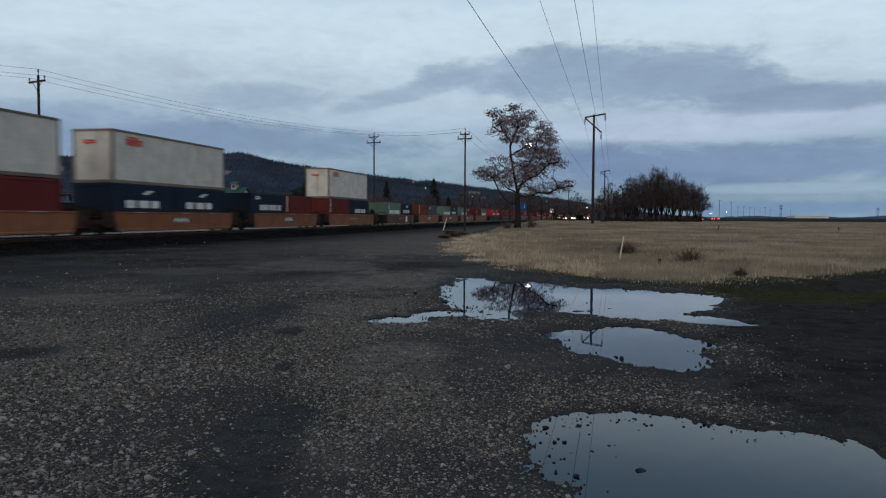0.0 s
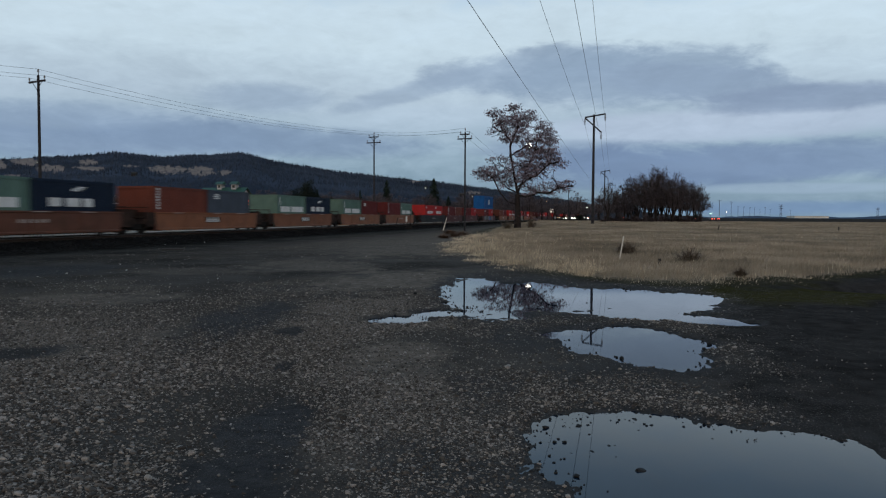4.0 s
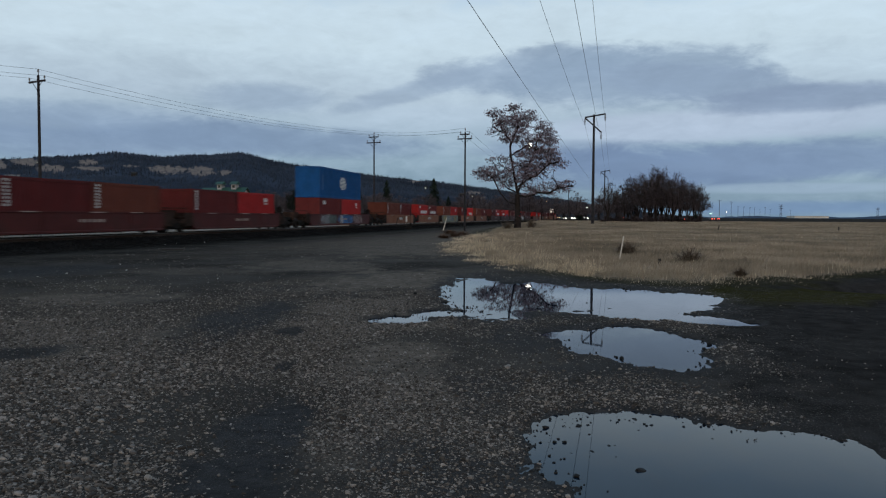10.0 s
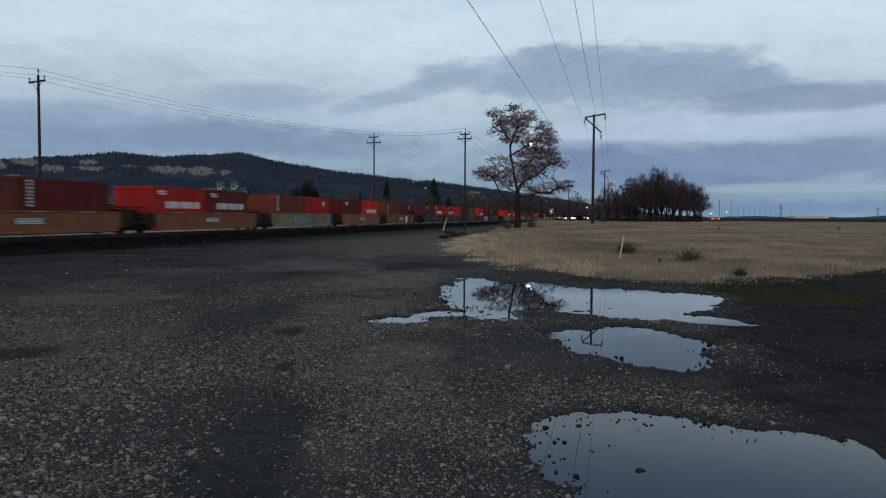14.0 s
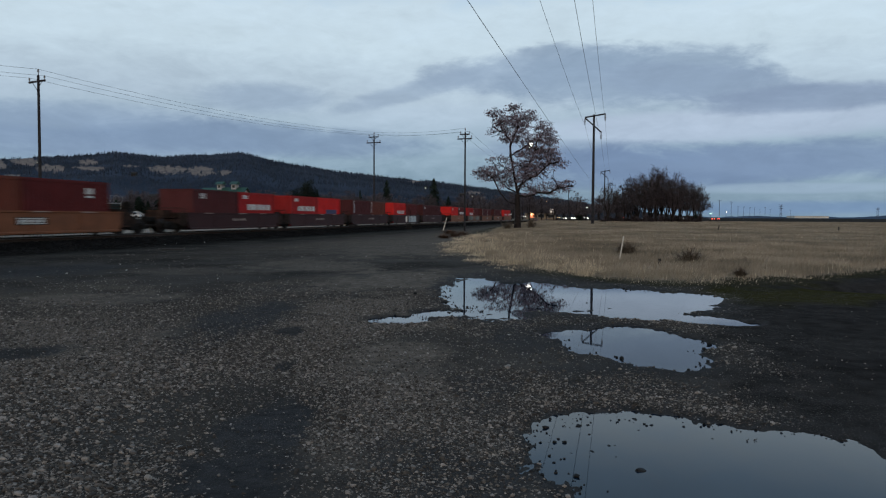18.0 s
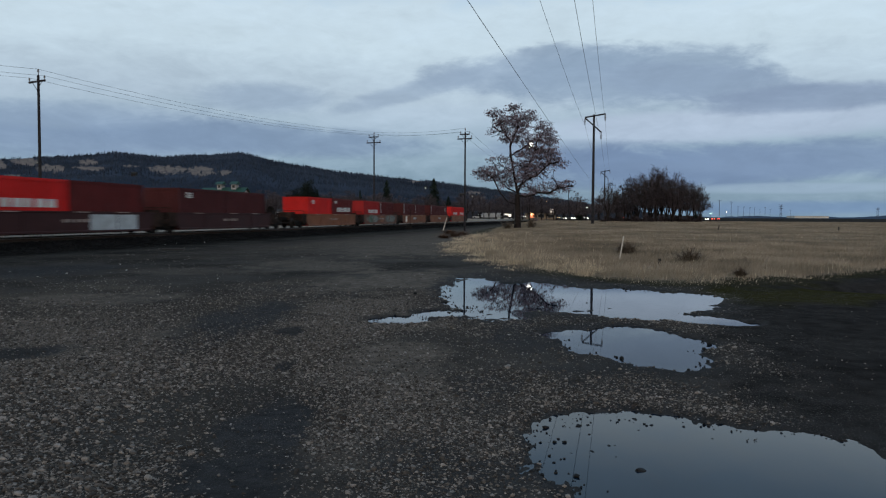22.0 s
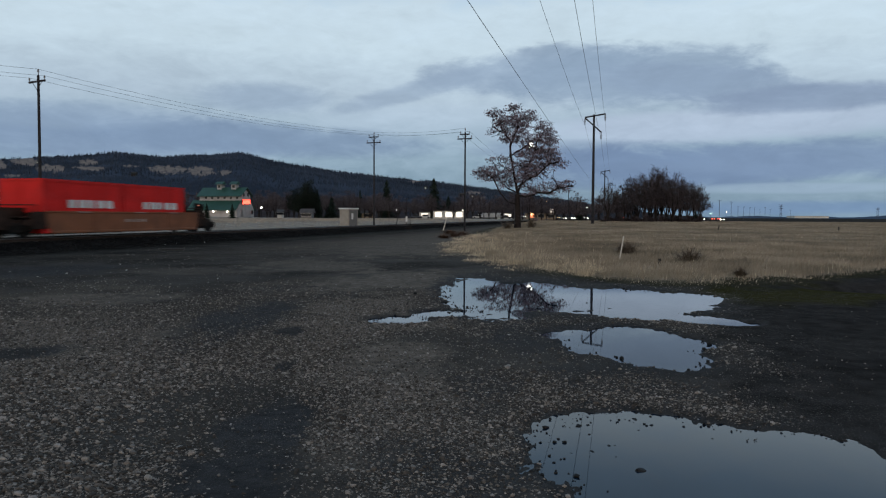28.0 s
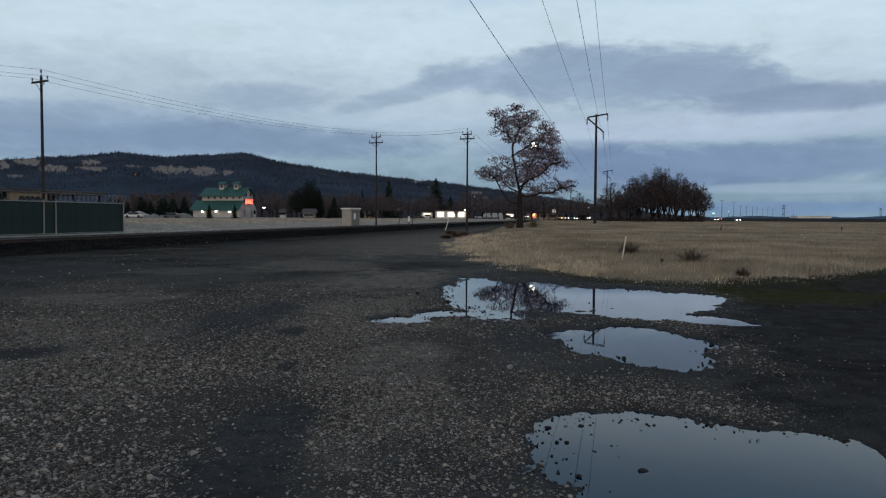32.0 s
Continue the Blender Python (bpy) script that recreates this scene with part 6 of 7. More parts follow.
def house(px0, px1, py0, py1, d, wall, roof, label, lit=(), flat=False, depth=8.0, name="house"):
    """A plain building given by the two sides and the eaves and foot of its front."""
    x0, x1 = (px0 - 784) / 1320 * d, (px1 - 784) / 1320 * d
    hz = 383 + ((px0 + px1) / 2 - 784) * 0.0052
    zt, zb = 1.6 + (hz - py0) / 1320 * d, 1.6 + (hz - py1) / 1320 * d
    ob = thing(name, pose((x0 + x1) / 2, d, zb), label, "building")
    w, h = (x1 - x0) / 2, zt - zb
    part("wall", boxes((-w, w, 0, depth, -1.5, h)), wall, ob)
    if flat:
        part("roof", boxes((-w - 0.3, w + 0.3, -0.4, depth + 0.3, h, h + 0.4), bevel=0.05), roof, ob)
    else:
        part("roof", gable(bmesh.new(), -w - 0.5, w + 0.5, -0.6, depth + 0.6, h, h, h + depth * 0.33), roof, ob)
    k = max(1, int(2 * w / 3.2)) if d < 600 else 0
    for i in range(k):
        xc = -w + (i + 0.5) * 2 * w / k
        ma = lit[i % len(lit)] if lit else M_GLASSDARK
        win = part("window", boxes((xc - 1.4, xc + 1.4, -0.08, -0.02, h * 0.12, h * 0.9)), M_WHITE, ob)
        part("pane", boxes((xc - 1.36, xc + 1.36, -0.12, -0.085, h * 0.16, h * 0.86)), ma, win)
    return ob


M_SHOPLIT = glow("lit_shop_window", (1.0, 0.90, 0.76), 1.15)
M_SHOPORANGE = glow("orange_shop_window", (1.0, 0.28, 0.12), 1.1)
M_SHOPTEAL = glow("teal_sign", (0.55, 1.0, 0.90), 1.2)
M_WALLW = mat("white_wall", (0.55, 0.54, 0.50), 0.8, var=0.1)
# wide glowing panes added to give the shop its bright, floodlit white front
house(766, 822, 373.5, 386.5, 296, M_WALLW, M_SHEDROOF, "white flat-roofed shop with brightly lit windows", (M_SHOPLIT,), True)
house(742, 761, 376, 386.5, 296, M_WALLW, M_SHEDROOF, "low shop with lit windows behind the trees", (M_SHOPLIT, M_GLASSDARK), True)
house(533, 551, 377, 384, 204, M_CAB_D, M_SHEDROOF, "small dark house with white-framed windows", (M_GLASSDARK,), depth=3.5)
house(491, 499, 376, 381, 260, M_WALLW, M_SHEDROOF, "small pale house behind bare trees", (M_GLASSDARK,), depth=3.0)
house(932, 982, 378, 387, 330, M_SHEDWALL, M_SHEDROOF, "roadside shop with glowing orange windows", (M_SHOPORANGE, M_GLASSDARK, M_GLASSDARK, M_SHOPORANGE), True)
house(878, 905, 378, 386, 320, M_WALLW, M_SHEDROOF, "long pale low building by the road", (M_GLASSDARK, M_SHOPLIT), True)
house(640, 660, 378, 385, 290, M_SHEDWALL, M_SHEDROOF, "low brown building behind bare trees", (M_GLASSDARK, M_SHOPLIT))
house(1405, 1466, 383.2, 384.2, 900, M_WALLW, M_WALLW, "long low white building on the far horizon", (), True, 20)

M_CARW = mat("vehicle_white", (0.50, 0.50, 0.50), 0.35, var=0.06, bump=0)
M_CARD = mat("vehicle_dark", (0.05, 0.055, 0.065), 0.35, var=0.06, bump=0)
M_TYRE = mat("tyre", (0.02, 0.02, 0.02), 0.9, var=0.1)


def vehicle(px, d, z, paint, kind, lamp=None, turn=0.0):
    """A van, truck or car seen from far off; lamps glow by their material."""
    x = (px - 784) / 1320 * d
    L, H = {"car": (4.4, 1.45), "van": (5.6, 2.3), "truck": (9.0, 3.4)}[kind]
    names = {"car": "parked car", "van": "white van", "truck": "white box truck"}
    ob = thing(kind if kind != "truck" else "box_truck", pose(x, d, z, 0, 0, turn), names[kind] + " beside the far road", kind, "vehicles by the road")
    if kind == "car":
        bm = boxes((-L / 2, L / 2, -0.85, 0.85, 0.3, 0.85), bevel=0.12)
        part("body", bm, paint, ob)
        bm = boxes((-1.3, 1.0, -0.75, 0.75, 0.85, H), bevel=0.2)
        part("cabin", bm, M_GLASSDARK, ob)
    else:
        part("body", boxes((-L / 2, L / 2 - 1.9, -1.1, 1.1, 0.5, H), bevel=0.06), paint, ob)
        part("cab", boxes((L / 2 - 1.85, L / 2, -1.0, 1.0, 0.4, H * 0.72), bevel=0.2), paint, ob)
        part("windscreen", boxes((L / 2 - 0.3, L / 2 + 0.01, -0.9, 0.9, H * 0.42, H * 0.64), bevel=0.02), M_GLASSDARK, ob)
    for sx in (-L * 0.32, L * 0.32):
        for sy in (-0.9, 0.9):
            part("wheel", tubes(((sx, sy - 0.1, 0.36), (sx, sy + 0.1, 0.36), 0.36), n=12), M_TYRE, ob)
    if lamp:
        for sy in (-0.6, 0.6):
            part("headlight", tubes(((L / 2 - 0.02, sy, 0.68), (L / 2 + 0.06, sy, 0.68), 0.17), n=8), lamp, ob, "glowing lamp")
    return ob


def road_z(px, py, d):
    return 1.6 - (py - 383 - (px - 784) * 0.0052) / 1320 * d


for px, d, kind, paint in ((858, 300, "van", M_CARW), (870, 296, "van", M_CARW), (882, 304, "van", M_CARW), (846, 288, "car", M_CARW), (233, 186, "car", M_CARW), (895, 290, "car", M_CARD),
                           (300, 197, "car", M_CARD), (735, 280, "car", M_CARD), (752, 282, "car", M_CARW)):
    x = (px - 784) / 1320 * d
    vehicle(px, d, gz(x, d), paint, kind, None, random.choice((0, 180)) + random.uniform(-8, 8))
for px, d, lamp in ((996, 340, M_LAMPW), (1012, 345, M_LAMPW), (1034, 350, M_LAMPW), (925, 335, M_LAMPW), (985, 338, M_LAMPO), (950, 334, M_LAMPO), (957, 336, M_LAMPW), (935, 333, M_LAMPO), (990, 343, M_LAMPW), (1022, 346, M_LAMPW), (1140, 380, M_LAMPR), (1166, 384, M_LAMPR), (1186, 380, M_LAMPR), (1219, 386, M_LAMPR), (1098, 372, M_LAMPR), (1258, 400, M_LAMPR), (1266, 402, M_LAMPR)):
    x = (px - 784) / 1320 * d
    vehicle(px, d, gz(x, d) + 0.2, M_CARD, "car", lamp, -80)
for px, py, d, w, h, ma, label in ((976, 373.5, 332, 1.5, 1.7, M_SHOPLIT, "white lit roadside sign on a post"), (968, 379, 331, 2.0, 0.9, M_LAMPR, "red lit roadside sign on a post"), (941, 379, 326, 1.6, 1.1, M_LAMPO, "orange lit roadside sign on a post"),
                                   (1257, 378, 405, 1.5, 0.5, M_SHOPTEAL, "pale teal lit roadside sign on a post")):
    x = (px - 784) / 1320 * d
    z = 1.6 + (383 + (px - 784) * 0.0052 - py) / 1320 * d - gz(x, d)
    ob = thing("roadside_sign", pose(x, d, gz(x, d)), label, "sign", "lit signs by the road")
    part("post", tubes(((0, 0, -0.2), (0, 0, z), 0.08), n=6), M_STEEL, ob)
    part("frame", boxes((-w / 2 - 0.1, w / 2 + 0.1, -0.05, 0.2, z - h / 2 - 0.1, z + h / 2 + 0.1), bevel=0.03), M_STEEL, ob)
    part("panel", boxes((-w / 2, w / 2, -0.10, -0.055, z - h / 2, z + h / 2)), ma, ob, "glowing sign panel")
moving_cars = []
for px0, d0, px1, d1, lamp in ((1178, 640, 1262, 300, M_LAMPW), (1194, 560, 1300, 280, M_LAMPW), (1160, 760, 1215, 380, M_LAMPW), (1112, 820, 1150, 420, M_LAMPW), (1240, 330, 1180, 640, M_LAMPR), (1030, 420, 1080, 700, M_LAMPR)):
    x0, x1 = (px0 - 784) / 1320 * d0, (px1 - 784) / 1320 * d1
    z0, z1 = gz(x0, d0), gz(x1, d1)
    turn = math.degrees(math.atan2(d1 - d0, x1 - x0))
    c = vehicle(px0, d0, z0, M_CARD, "car", lamp, turn if lamp is M_LAMPW else turn + 180)
    tagged(c, "dark car with lit lamps driving on the far road", group="cars on the far road")
    turn = turn if lamp is M_LAMPW else turn + 180
    moving_cars.append((c, (x0, d0, z0), (x1, d1, z1), turn))

# far pylons and poles over the field
# pole colour lifted and blued in place of distance haze
M_FARPOLE = mat("hazed_far_pole", (0.075, 0.088, 0.115), 0.95, var=0.1, bump=0, spec=0.0)
for px, py, d in ((1272, 354, 420), (1293, 357, 520), (1305, 364, 620), (1315, 365, 700), (1326, 366, 760), (1334, 367, 800), (1344, 369, 840), (1353, 366, 800), (1362, 369, 860), (1398, 371, 900)):
    x = (px - 784) / 1320 * d
    utility_pole(x, d, 1.6 + (385 - py) / 1320 * d, [(1.6 + (385.5 - py - 1) / 1320 * d, 1.1, 0)], "far utility pole on the horizon", 0, 0.16, False, M_FARPOLE)
for px, py, d in ((1381, 362, 1500), (1552, 367, 1700)):
    x = (px - 784) / 1320 * d
    top = (387 - py) / 1320 * d
    ob = thing("pylon", pose(x, d, 0), "far lattice pylon on the horizon", "pylon", "pylons")
    part("mast", tubes(((-2.6, 0, 0), (-0.5, 0, top), 0.4), ((2.6, 0, 0), (0.5, 0, top), 0.4), ((-2.2, 0, top * 0.2), (1.7, 0, top * 0.45), 0.25), ((2.2, 0, top * 0.2), (-1.7, 0, top * 0.45), 0.25), n=4), M_FARPOLE, ob)
    for z in (0.72, 0.86, 0.98):
        part("crossarm", boxes((-4.5, 4.5, -0.2, 0.2, top * z - 0.3, top * z + 0.3)), M_FARPOLE, ob)

# the moon behind the tree
M_MOON = glow("moon_face", (1.0, 0.95, 0.84), 3.0)
bm = bmesh.new()
bmesh.ops.create_icosphere(bm, subdivisions=3, radius=16.5)
moon = part("moon", bm, M_MOON)
MOON0, MOON1 = (456.88, 4000.00, 379.12), (465.89, 4000.00, 382.16)
moon.location = MOON0
tagged(moon, "bright full moon low behind the tree", "moon")


# ---------------------------------------------------------------- loose stones and grass
M_STONE = mat("gravel_stones", (0.138, 0.131, 0.125), 0.85, var=0.25, scale=30, bump=0, per="stone", spread=1.5, spec=0.0)


def stone_shapes(g, n, sub=1):
    out = []
    for _ in range(n):
        bm = bmesh.new()
        bmesh.ops.create_icosphere(bm, subdivisions=sub, radius=1)
        v = np.array([q.co[:] for q in bm.verts]) * g.uniform(0.65, 1.15, (len(bm.verts), 1)) * (1, g.uniform(0.6, 0.95), g.uniform(0.4, 0.75))
        bm.verts.ensure_lookup_table()
        f = np.array([[q.index for q in p.verts] for p in bm.faces])
        bm.free()
        out.append((v, f))
    return out


def chips(g, n):
    """Small sharp stones of eight faces."""
    base = np.array(((1, 0, 0), (0, 1, 0), (-1, 0, 0), (0, -1, 0), (0, 0, 1), (0, 0, -1)), float)
    tri = np.array([(i, (i + 1) % 4, 4) for i in range(4)] + [((i + 1) % 4, i, 5) for i in range(4)])
    return [(base * g.uniform(0.7, 1.2, (6, 1)) * (1, g.uniform(0.6, 1), g.uniform(0.45, 0.8)) + g.normal(size=(6, 3)) * 0.12, tri) for _ in range(n)]


def stones(name, label, x, y, size, g, shapes, material, sink=0.25):
    vs, fs, k = [], [], 0
    which = g.integers(0, len(shapes), len(x))
    z = ground_z(x, y)
    for i, (sv, sf) in enumerate(shapes):
        m = which == i
        n = int(m.sum())
        if not n:
            continue
        a = g.uniform(0, 2 * np.pi, n)
        c, s = np.cos(a)[:, None], np.sin(a)[:, None]
        px = (sv[None, :, 0] * c - sv[None, :, 1] * s) * size[m][:, None] + x[m][:, None]
        py = (sv[None, :, 0] * s + sv[None, :, 1] * c) * size[m][:, None] + y[m][:, None]
        pz = sv[None, :, 2] * size[m][:, None] + (z[m] + size[m] * sink)[:, None]
        vs.append(np.stack([px, py, pz], -1).reshape(-1, 3))
        fs.append((sf[None] + (np.arange(n) * len(sv))[:, None, None] + k).reshape(-1, 3))
        k += n * len(sv)
    return tagged(raw_mesh(name, np.vstack(vs), np.vstack(fs), material), label, "gravel", kind="stuff")


g = np.random.default_rng(12)
n = 900000
a = np.radians(g.uniform(-33.5, 33.5, n))
r = np.exp(g.uniform(math.log(2.9), math.log(44), n))
x, y = r * np.sin(a), r * np.cos(a)
amount = 0.20 + 0.8 * ss(fbm(x * 0.55, y * 0.35, 51, 3), 0.38, 0.62)
amount *= np.where(x < -0.2, 1.0, 0.8)
amount *= 1 - 0.992 * ss(pond_depth(x, y), -0.02, 0.10)
amount *= 1 - ss(field_depth(x, y), -0.5, 0.6)
amount *= 1 - 0.98 * ss(x - 0.35 * y + (fbm(x * 1.1, y * 0.9, 27) - 0.5) * 1.6, -0.7, 1.1)
amount *= 1 + 0.5 * patches(x, y, (((-4.0, 7.6), 1.3, 1.6, 1.0), ((-0.4, 7.4), 0.7, 1.6, 1.0)), 97)
amount *= 1 - 0.9 * patches(x, y, SPOTS, 91, 0.35)
amount *= (1 - 0.85 * wet_at(x, y)) * (1 - 0.1 * tan_at(x, y))
# the last factor thins the nearest stones to imitate lens vignetting
amount *= (1 - 0.6 * ss(r, 9, 20)) * ss(lateral(x, y), 5.5, 8) * (1 - 0.85 * ss(r, 13, 22)) * (0.62 + 0.38 * ss(r, 3.6, 6.5))
ok = g.uniform(0, 1, n) < amount
x, y, r = x[ok], y[ok], r[ok]
size = np.clip(np.exp(g.normal(math.log(0.0064), 0.50, len(x))), 0.0035, 0.028) * np.clip(0.85 + r / 40, 0.8, 1.7)
coarse = patches(x, y, (((-3.47, 6.75), 1.5, 1.9, 1.0), ((-2.51, 4.72), 0.9, 1.2, 1.0), ((-3.03, 8.77), 0.8, 1.4, 0.7)), 95)
size = size * (1 + 0.28 * coarse)
big = (size > 0.018) & (r < 9)
gravel = stones("gravel", "loose grey gravel scattered over wet earth", x[~big], y[~big], size[~big], g, chips(g, 14), M_STONE)
stones("coarse_gravel", "coarser rounded stones among the gravel", x[big], y[big], size[big], g, stone_shapes(g, 10), M_STONE)

xo, yo = g.uniform(-9, 9, 9000), g.uniform(-9, 6, 9000)
ok = (np.abs(np.arctan2(xo, yo)) > math.radians(33.5)) | (np.hypot(xo, yo) < 2.9)
xo, yo = xo[ok], yo[ok]
stones("gravel", "loose grey gravel round the tripod", xo, yo, np.clip(np.exp(g.normal(math.log(0.010), 0.5, len(xo))), 0.005, 0.034), g, chips(g, 10), M_STONE)

# ballast shoulders of the railway
n = 16000
yy = g.uniform(18, 95, n) ** 1.0
off = g.normal(0, 2.1, n)
off = np.where(np.abs(off) < 3.6, off, g.uniform(1.5, 3.4, n))
xx = track_x(yy) + off / math.cos(TURN)
M_BALLAST = mat("ballast_stones", (0.0065, 0.0062, 0.006), 0.9, var=0.2, scale=20, bump=0, per="island", spread=0.6, spec=0.1)
stones("ballast", "dark crushed stone ballast along the track", xx, yy, g.uniform(0.03, 0.07, n), g, chips(g, 8), M_BALLAST)

# single rocks that stand out
M_ROCK = mat("wet_rock", (0.013, 0.0125, 0.0125), 0.6, var=0.3, scale=18, bump=0.5, bscale=60, spec=0.1)
M_ROCKP = mat("pale_rock", (0.19, 0.18, 0.165), 0.8, var=0.2, scale=18, bump=0.5, bscale=60)
rock_shapes = stone_shapes(np.random.default_rng(5), 5, 2)
ROCKS = (((1.27, 4.72), 0.045, 0), ((1.10, 5.51), 0.020, 0), ((1.04, 5.11), 0.026, 0), ((1.64, 5.77), 0.020, 0), ((1.19, 5.24), 0.020, 0), ((1.23, 5.24), 0.016, 0),
         ((1.06, 5.74), 0.034, 0), ((1.55, 5.94), 0.035, 0), ((1.14, 5.76), 0.018, 0), ((0.69, 5.46), 0.018, 0), ((0.65, 5.13), 0.014, 0), ((0.89, 5.07), 0.014, 0),
         ((0.69, 7.80), 0.055, 1), ((-0.56, 15.14), 0.05, 0), ((-2.82, 6.04), 0.034, 1), ((-3.30, 6.71), 0.03, 1), ((-2.63, 5.69), 0.03, 1), ((-0.86, 4.94), 0.022, 1), ((-1.77, 4.43), 0.03, 1),
         ((1.18, 4.99), 0.012, 0), ((1.07, 5.01), 0.012, 0), ((1.50, 5.63), 0.016, 0), ((1.56, 5.81), 0.015, 0), ((1.99, 5.42), 0.012, 0))
for i, ((x, y), s, pale) in enumerate(ROCKS):
    v, f = rock_shapes[i % 5]
    ob = raw_mesh("rock", v * s, f, M_ROCKP if pale else M_ROCK, False)
    ob.matrix_basis = pose(x, y, max(gz(x, y) + 0.3 * s, -0.03), 0, 0, i * 67)
    tagged(ob, "pale stone lying on the gravel" if pale else "dark wet stone in the puddle", "rock", "loose rocks")
# small stones that break the surface of the puddles
k = 9000
xs, ys = g.uniform(-1.1, 4.6, k), g.uniform(4.2, 19, k)
xs[:300], ys[:300] = g.uniform(0.45, 1.7, 300), g.uniform(4.3, 6.2, 300)
xs[300:1200], ys[300:1200] = g.uniform(-1.2, 0.7, 900), g.uniform(10.8, 13.6, 900)
pd = pond_depth(xs, ys)
ok = (pd > -0.02) & (pd < np.where(np.arange(k) < 1200, 0.42, 0.05 + 0.25 * ss(fbm(xs * 1.2, ys * 0.7, 23), 0.45, 0.7))) & (g.uniform(0, 1, k) < 0.75)
xs, ys = xs[ok], ys[ok]
sz = np.clip(np.exp(g.normal(math.log(0.011), 0.5, len(xs))), 0.006, 0.03) * np.clip(ys / 7, 0.9, 1.8) * np.where(ys > 10, 0.6, 1.0)
st = stones("puddle_stones", "small dark wet stones standing in the puddles", xs, ys, sz, g, stone_shapes(g, 6), M_ROCK)
co = np.empty(len(st.data.vertices) * 3)
st.data.vertices.foreach_get("co", co)
co = co.reshape(-1, 3)
co[:, 2] += WATER - ground_z(co[:, 0], co[:, 1])
st.data.vertices.foreach_set("co", co.ravel())
st.data.update()
# stranded twig in the water and a plank by the track
x, y = (2.25, 5.37)
tw = thing("twig", pose(x, y, -0.02), "thin dead weed sticking out of the puddle", "twig")
part("stem", tubes(((-0.06, 0, -0.02), (-0.01, 0.01, 0.006), 0.0025), ((0.01, 0, -0.02), (0.055, 0.02, 0.008), 0.0025), ((0.02, 0.01, -0.02), (0.03, 0.0, 0.010), 0.0025), ((-0.03, -0.02, -0.02), (-0.035, -0.02, 0.004), 0.004), n=5), M_POLE, tw)
x, y = (-12.28, 33.93)
pl = thing("plank", pose(x, y, gz(x, y) + 0.01, 0, 0, 8), "dark plank lying on the gravel near the track", "plank")
part("board", boxes((-0.5, 0.5, -0.08, 0.08, 0, 0.06), bevel=0.01), M_DARKPOST, pl)
M_LITTER = mat("pale_scrap", (0.34, 0.34, 0.33), 0.8, var=0.1)
for i, (x, y) in enumerate(((-10.02, 19.81), (-8.99, 21.14), (-5.59, 18.46), (-13.77, 43.04), (-14.12, 48.25), (-14.71, 41.11), (-14.72, 39.46), (-10.20, 23.54))):
    v, f = rock_shapes[i % 5]
    ob = raw_mesh("stone", v * 0.032, f, M_LITTER, False)
    ob.matrix_basis = pose(x, y, gz(x, y) + 0.02, 0, 0, i * 50)
    tagged(ob, "pale stone near the track", "rock", "pale stones near the track")

M_GRASS = mat("dry_grass", (0.254, 0.216, 0.164), 0.9, var=0.42, scale=0.20, dirt=(0.120, 0.100, 0.078), dirt_amt=0.85, dirt_scale=0.33, bump=0, per="island", spread=0.18, spec=0.05)


def grass(name, label, x, y, h, w, g, material):
    n = len(x)
    z = ground_z(x, y) - 0.02
    a = g.uniform(0, 2 * np.pi, n)
    lean = h * np.abs(g.normal(0, 0.62, n))
    la = g.normal(0.3, 1.4, n)
    sx, sy = np.cos(a) * w, np.sin(a) * w
    dx, dy = np.cos(la) * lean, np.sin(la) * lean
    p = np.stack([x, y, z], -1)
    s = np.stack([sx, sy, np.zeros(n)], -1)
    mid = p + np.stack([dx * 0.3, dy * 0.3, h * 0.6], -1)
    tip = p + np.stack([dx, dy, h * np.sqrt(np.clip(1 - (lean / h) ** 2 * 0.5, 0.3, 1))], -1)
    v = np.stack([p - s, p + s, mid - s * 0.7, mid + s * 0.7, tip], 1).reshape(-1, 3)
    o = np.arange(n)[:, None] * 5
    f = np.concatenate([o + [[0, 1, 3]], o + [[0, 3, 2]], o + [[2, 3, 4]]], 0)
    return tagged(raw_mesh(name, v, f, material), label, "grass", kind="stuff")


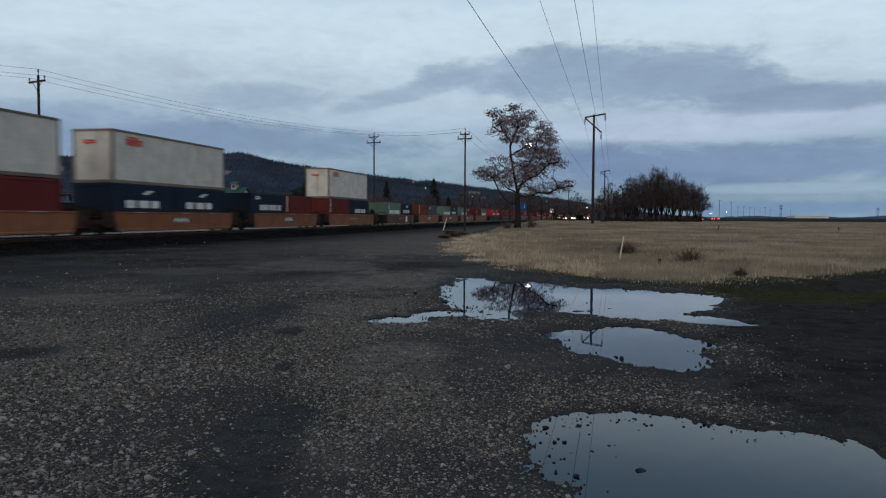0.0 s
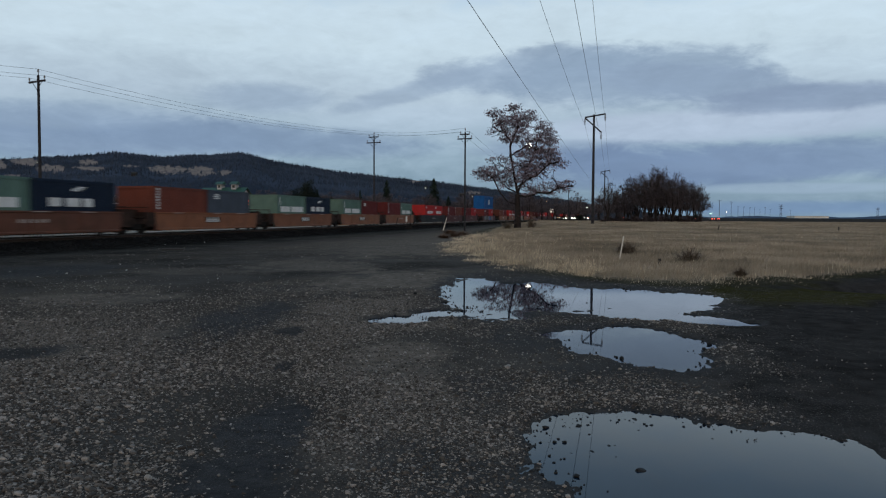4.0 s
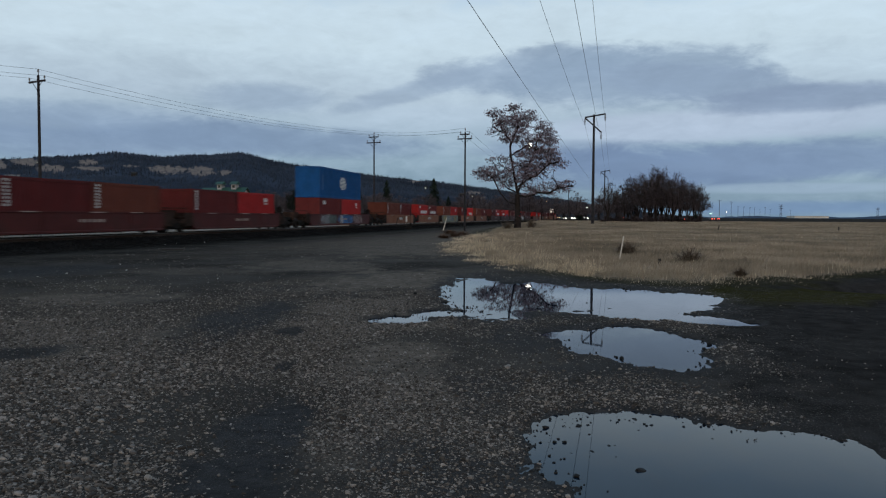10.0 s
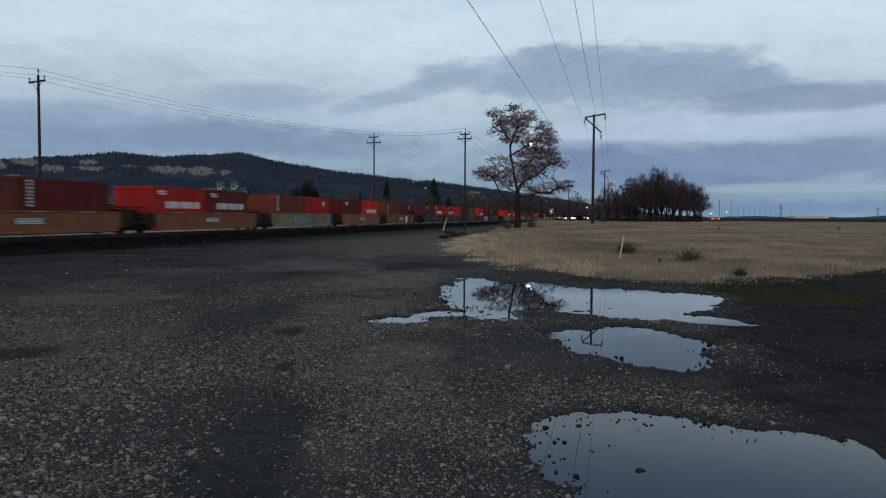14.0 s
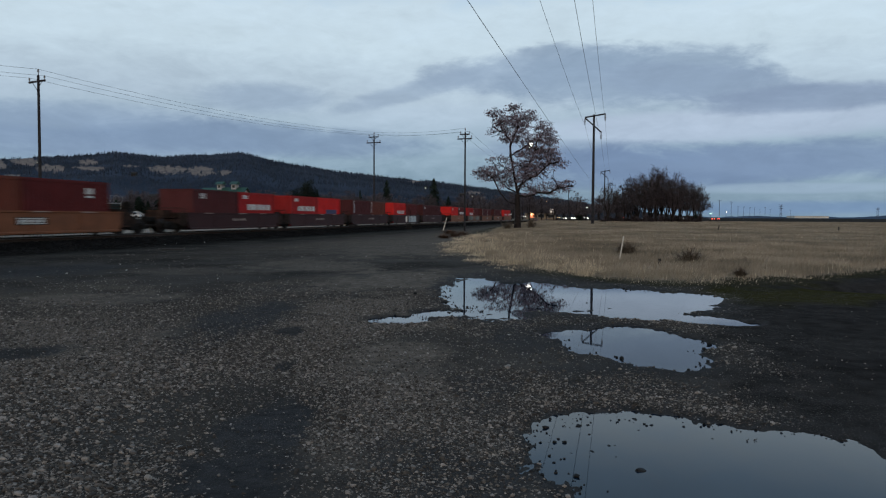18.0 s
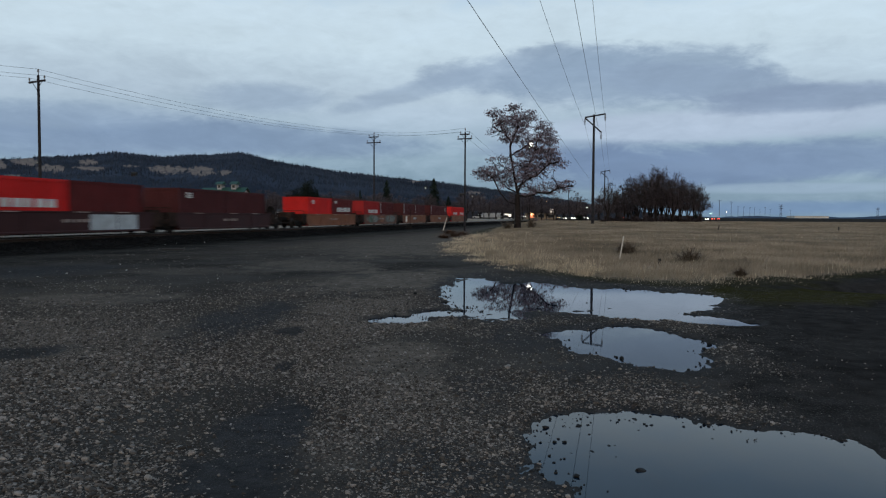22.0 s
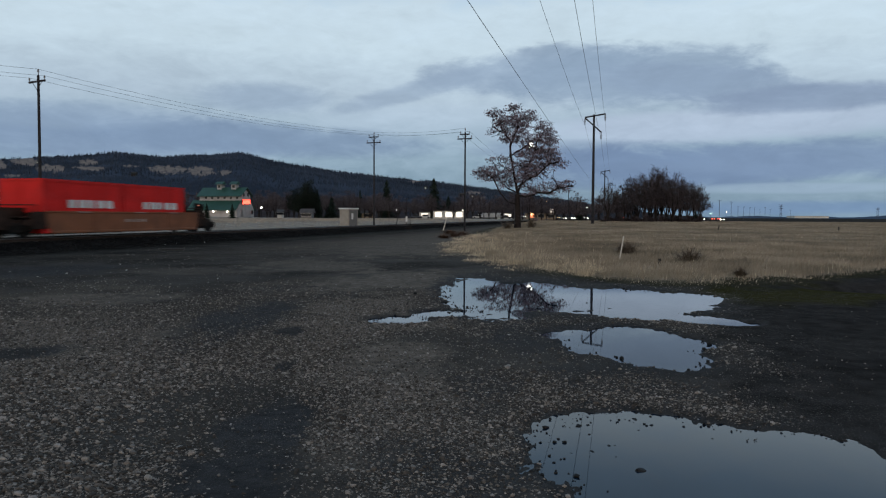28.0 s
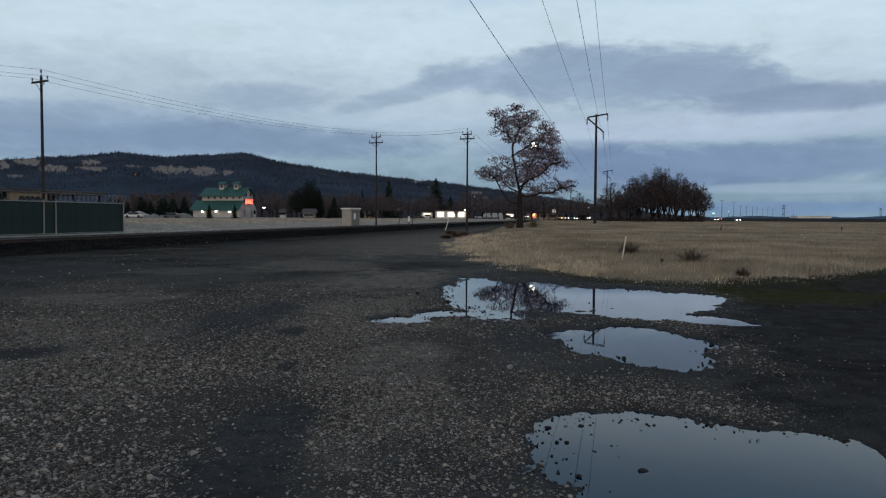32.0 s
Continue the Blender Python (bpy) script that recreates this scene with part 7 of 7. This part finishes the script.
n = 330000
a = np.radians(g.uniform(-4, 34, n))
r = np.exp(g.uniform(math.log(15.5), math.log(190), n))
x, y = r * np.sin(a), r * np.cos(a)
fd = field_depth(x, y)
clump = 0.55 * fbm(x * 0.8, y * 0.8, 61, 4) + 0.45 * fbm(x * 0.22, y * 0.14, 65, 3)
ok = (fd > -0.5) & (g.uniform(0, 1, n) < np.clip(0.25 + 1.3 * (clump - 0.25) + 0.3 * ss(fd, 0, 2), 0.05, 1) * (0.06 + 0.94 * ss(fd, -0.3, 2.4)))
x, y, r, fd, clump = x[ok], y[ok], r[ok], fd[ok], clump[ok]
h = (0.06 + 0.40 * clump * ss(fd, -0.2, 3.2)) * np.clip(26 / r, 0.45, 1) * g.uniform(0.6, 1.25, len(x))
grass("field_grass", "tall dry straw-coloured grass covering the field", x, y, h, 0.0026 + 0.00024 * r, g, M_GRASS)
# brighter straw along the rim of the field
n = 140000
a = np.radians(g.uniform(-3, 33, n))
r = np.exp(g.uniform(math.log(15.5), math.log(60), n))
x, y = r * np.sin(a), r * np.cos(a)
fd = field_depth(x, y)
tuft = fbm(x * 1.6, y * 1.0, 67, 3)
ok = (fd > -0.1) & (g.uniform(0, 1, n) < ss(tuft, 0.40, 0.62) * ss(fd, -0.4, 0.9) * (1 - 0.75 * ss(fd, 1.5, 5)) * (1 - 0.92 * ss(x, 3.0, 7)))
x, y, r, tuft, fd = x[ok], y[ok], r[ok], tuft[ok], fd[ok]
M_STRAW = mat("bleached_straw", (0.44, 0.37, 0.27), 0.9, var=0.25, scale=0.5, bump=0, per="island", spread=0.35, spec=0.05)
grass("straw_tufts", "bleached straw tufts along the edge of the field", x, y, (0.06 + 0.32 * tuft * ss(fd, -0.2, 1.6)) * g.uniform(0.5, 1.2, len(x)), 0.0022 + 0.00018 * r, g, M_STRAW)
M_VERGE = mat("pale_verge_grass", (0.30, 0.272, 0.232), 0.9, var=0.35, scale=0.25, dirt=(0.20, 0.18, 0.155), dirt_amt=0.8, dirt_scale=0.4, bump=0, per="island", spread=0.18, spec=0.05)
n = 40000
yy = np.exp(g.uniform(math.log(40), math.log(230), n))
off = -g.uniform(5.5, 60, n) ** 1.0
xx = track_x(yy) + off / math.cos(TURN)
ok = np.abs(xx / yy) < 0.66
xx, yy = xx[ok], yy[ok]
cl = fbm(xx * 0.5, yy * 0.5, 63, 3)
grass("verge_grass", "short dry grass beyond the railway", xx, yy, (0.06 + 0.22 * cl) * g.uniform(0.5, 1.2, len(xx)), 0.006 + 0.0005 * yy, g, M_VERGE)


motions()
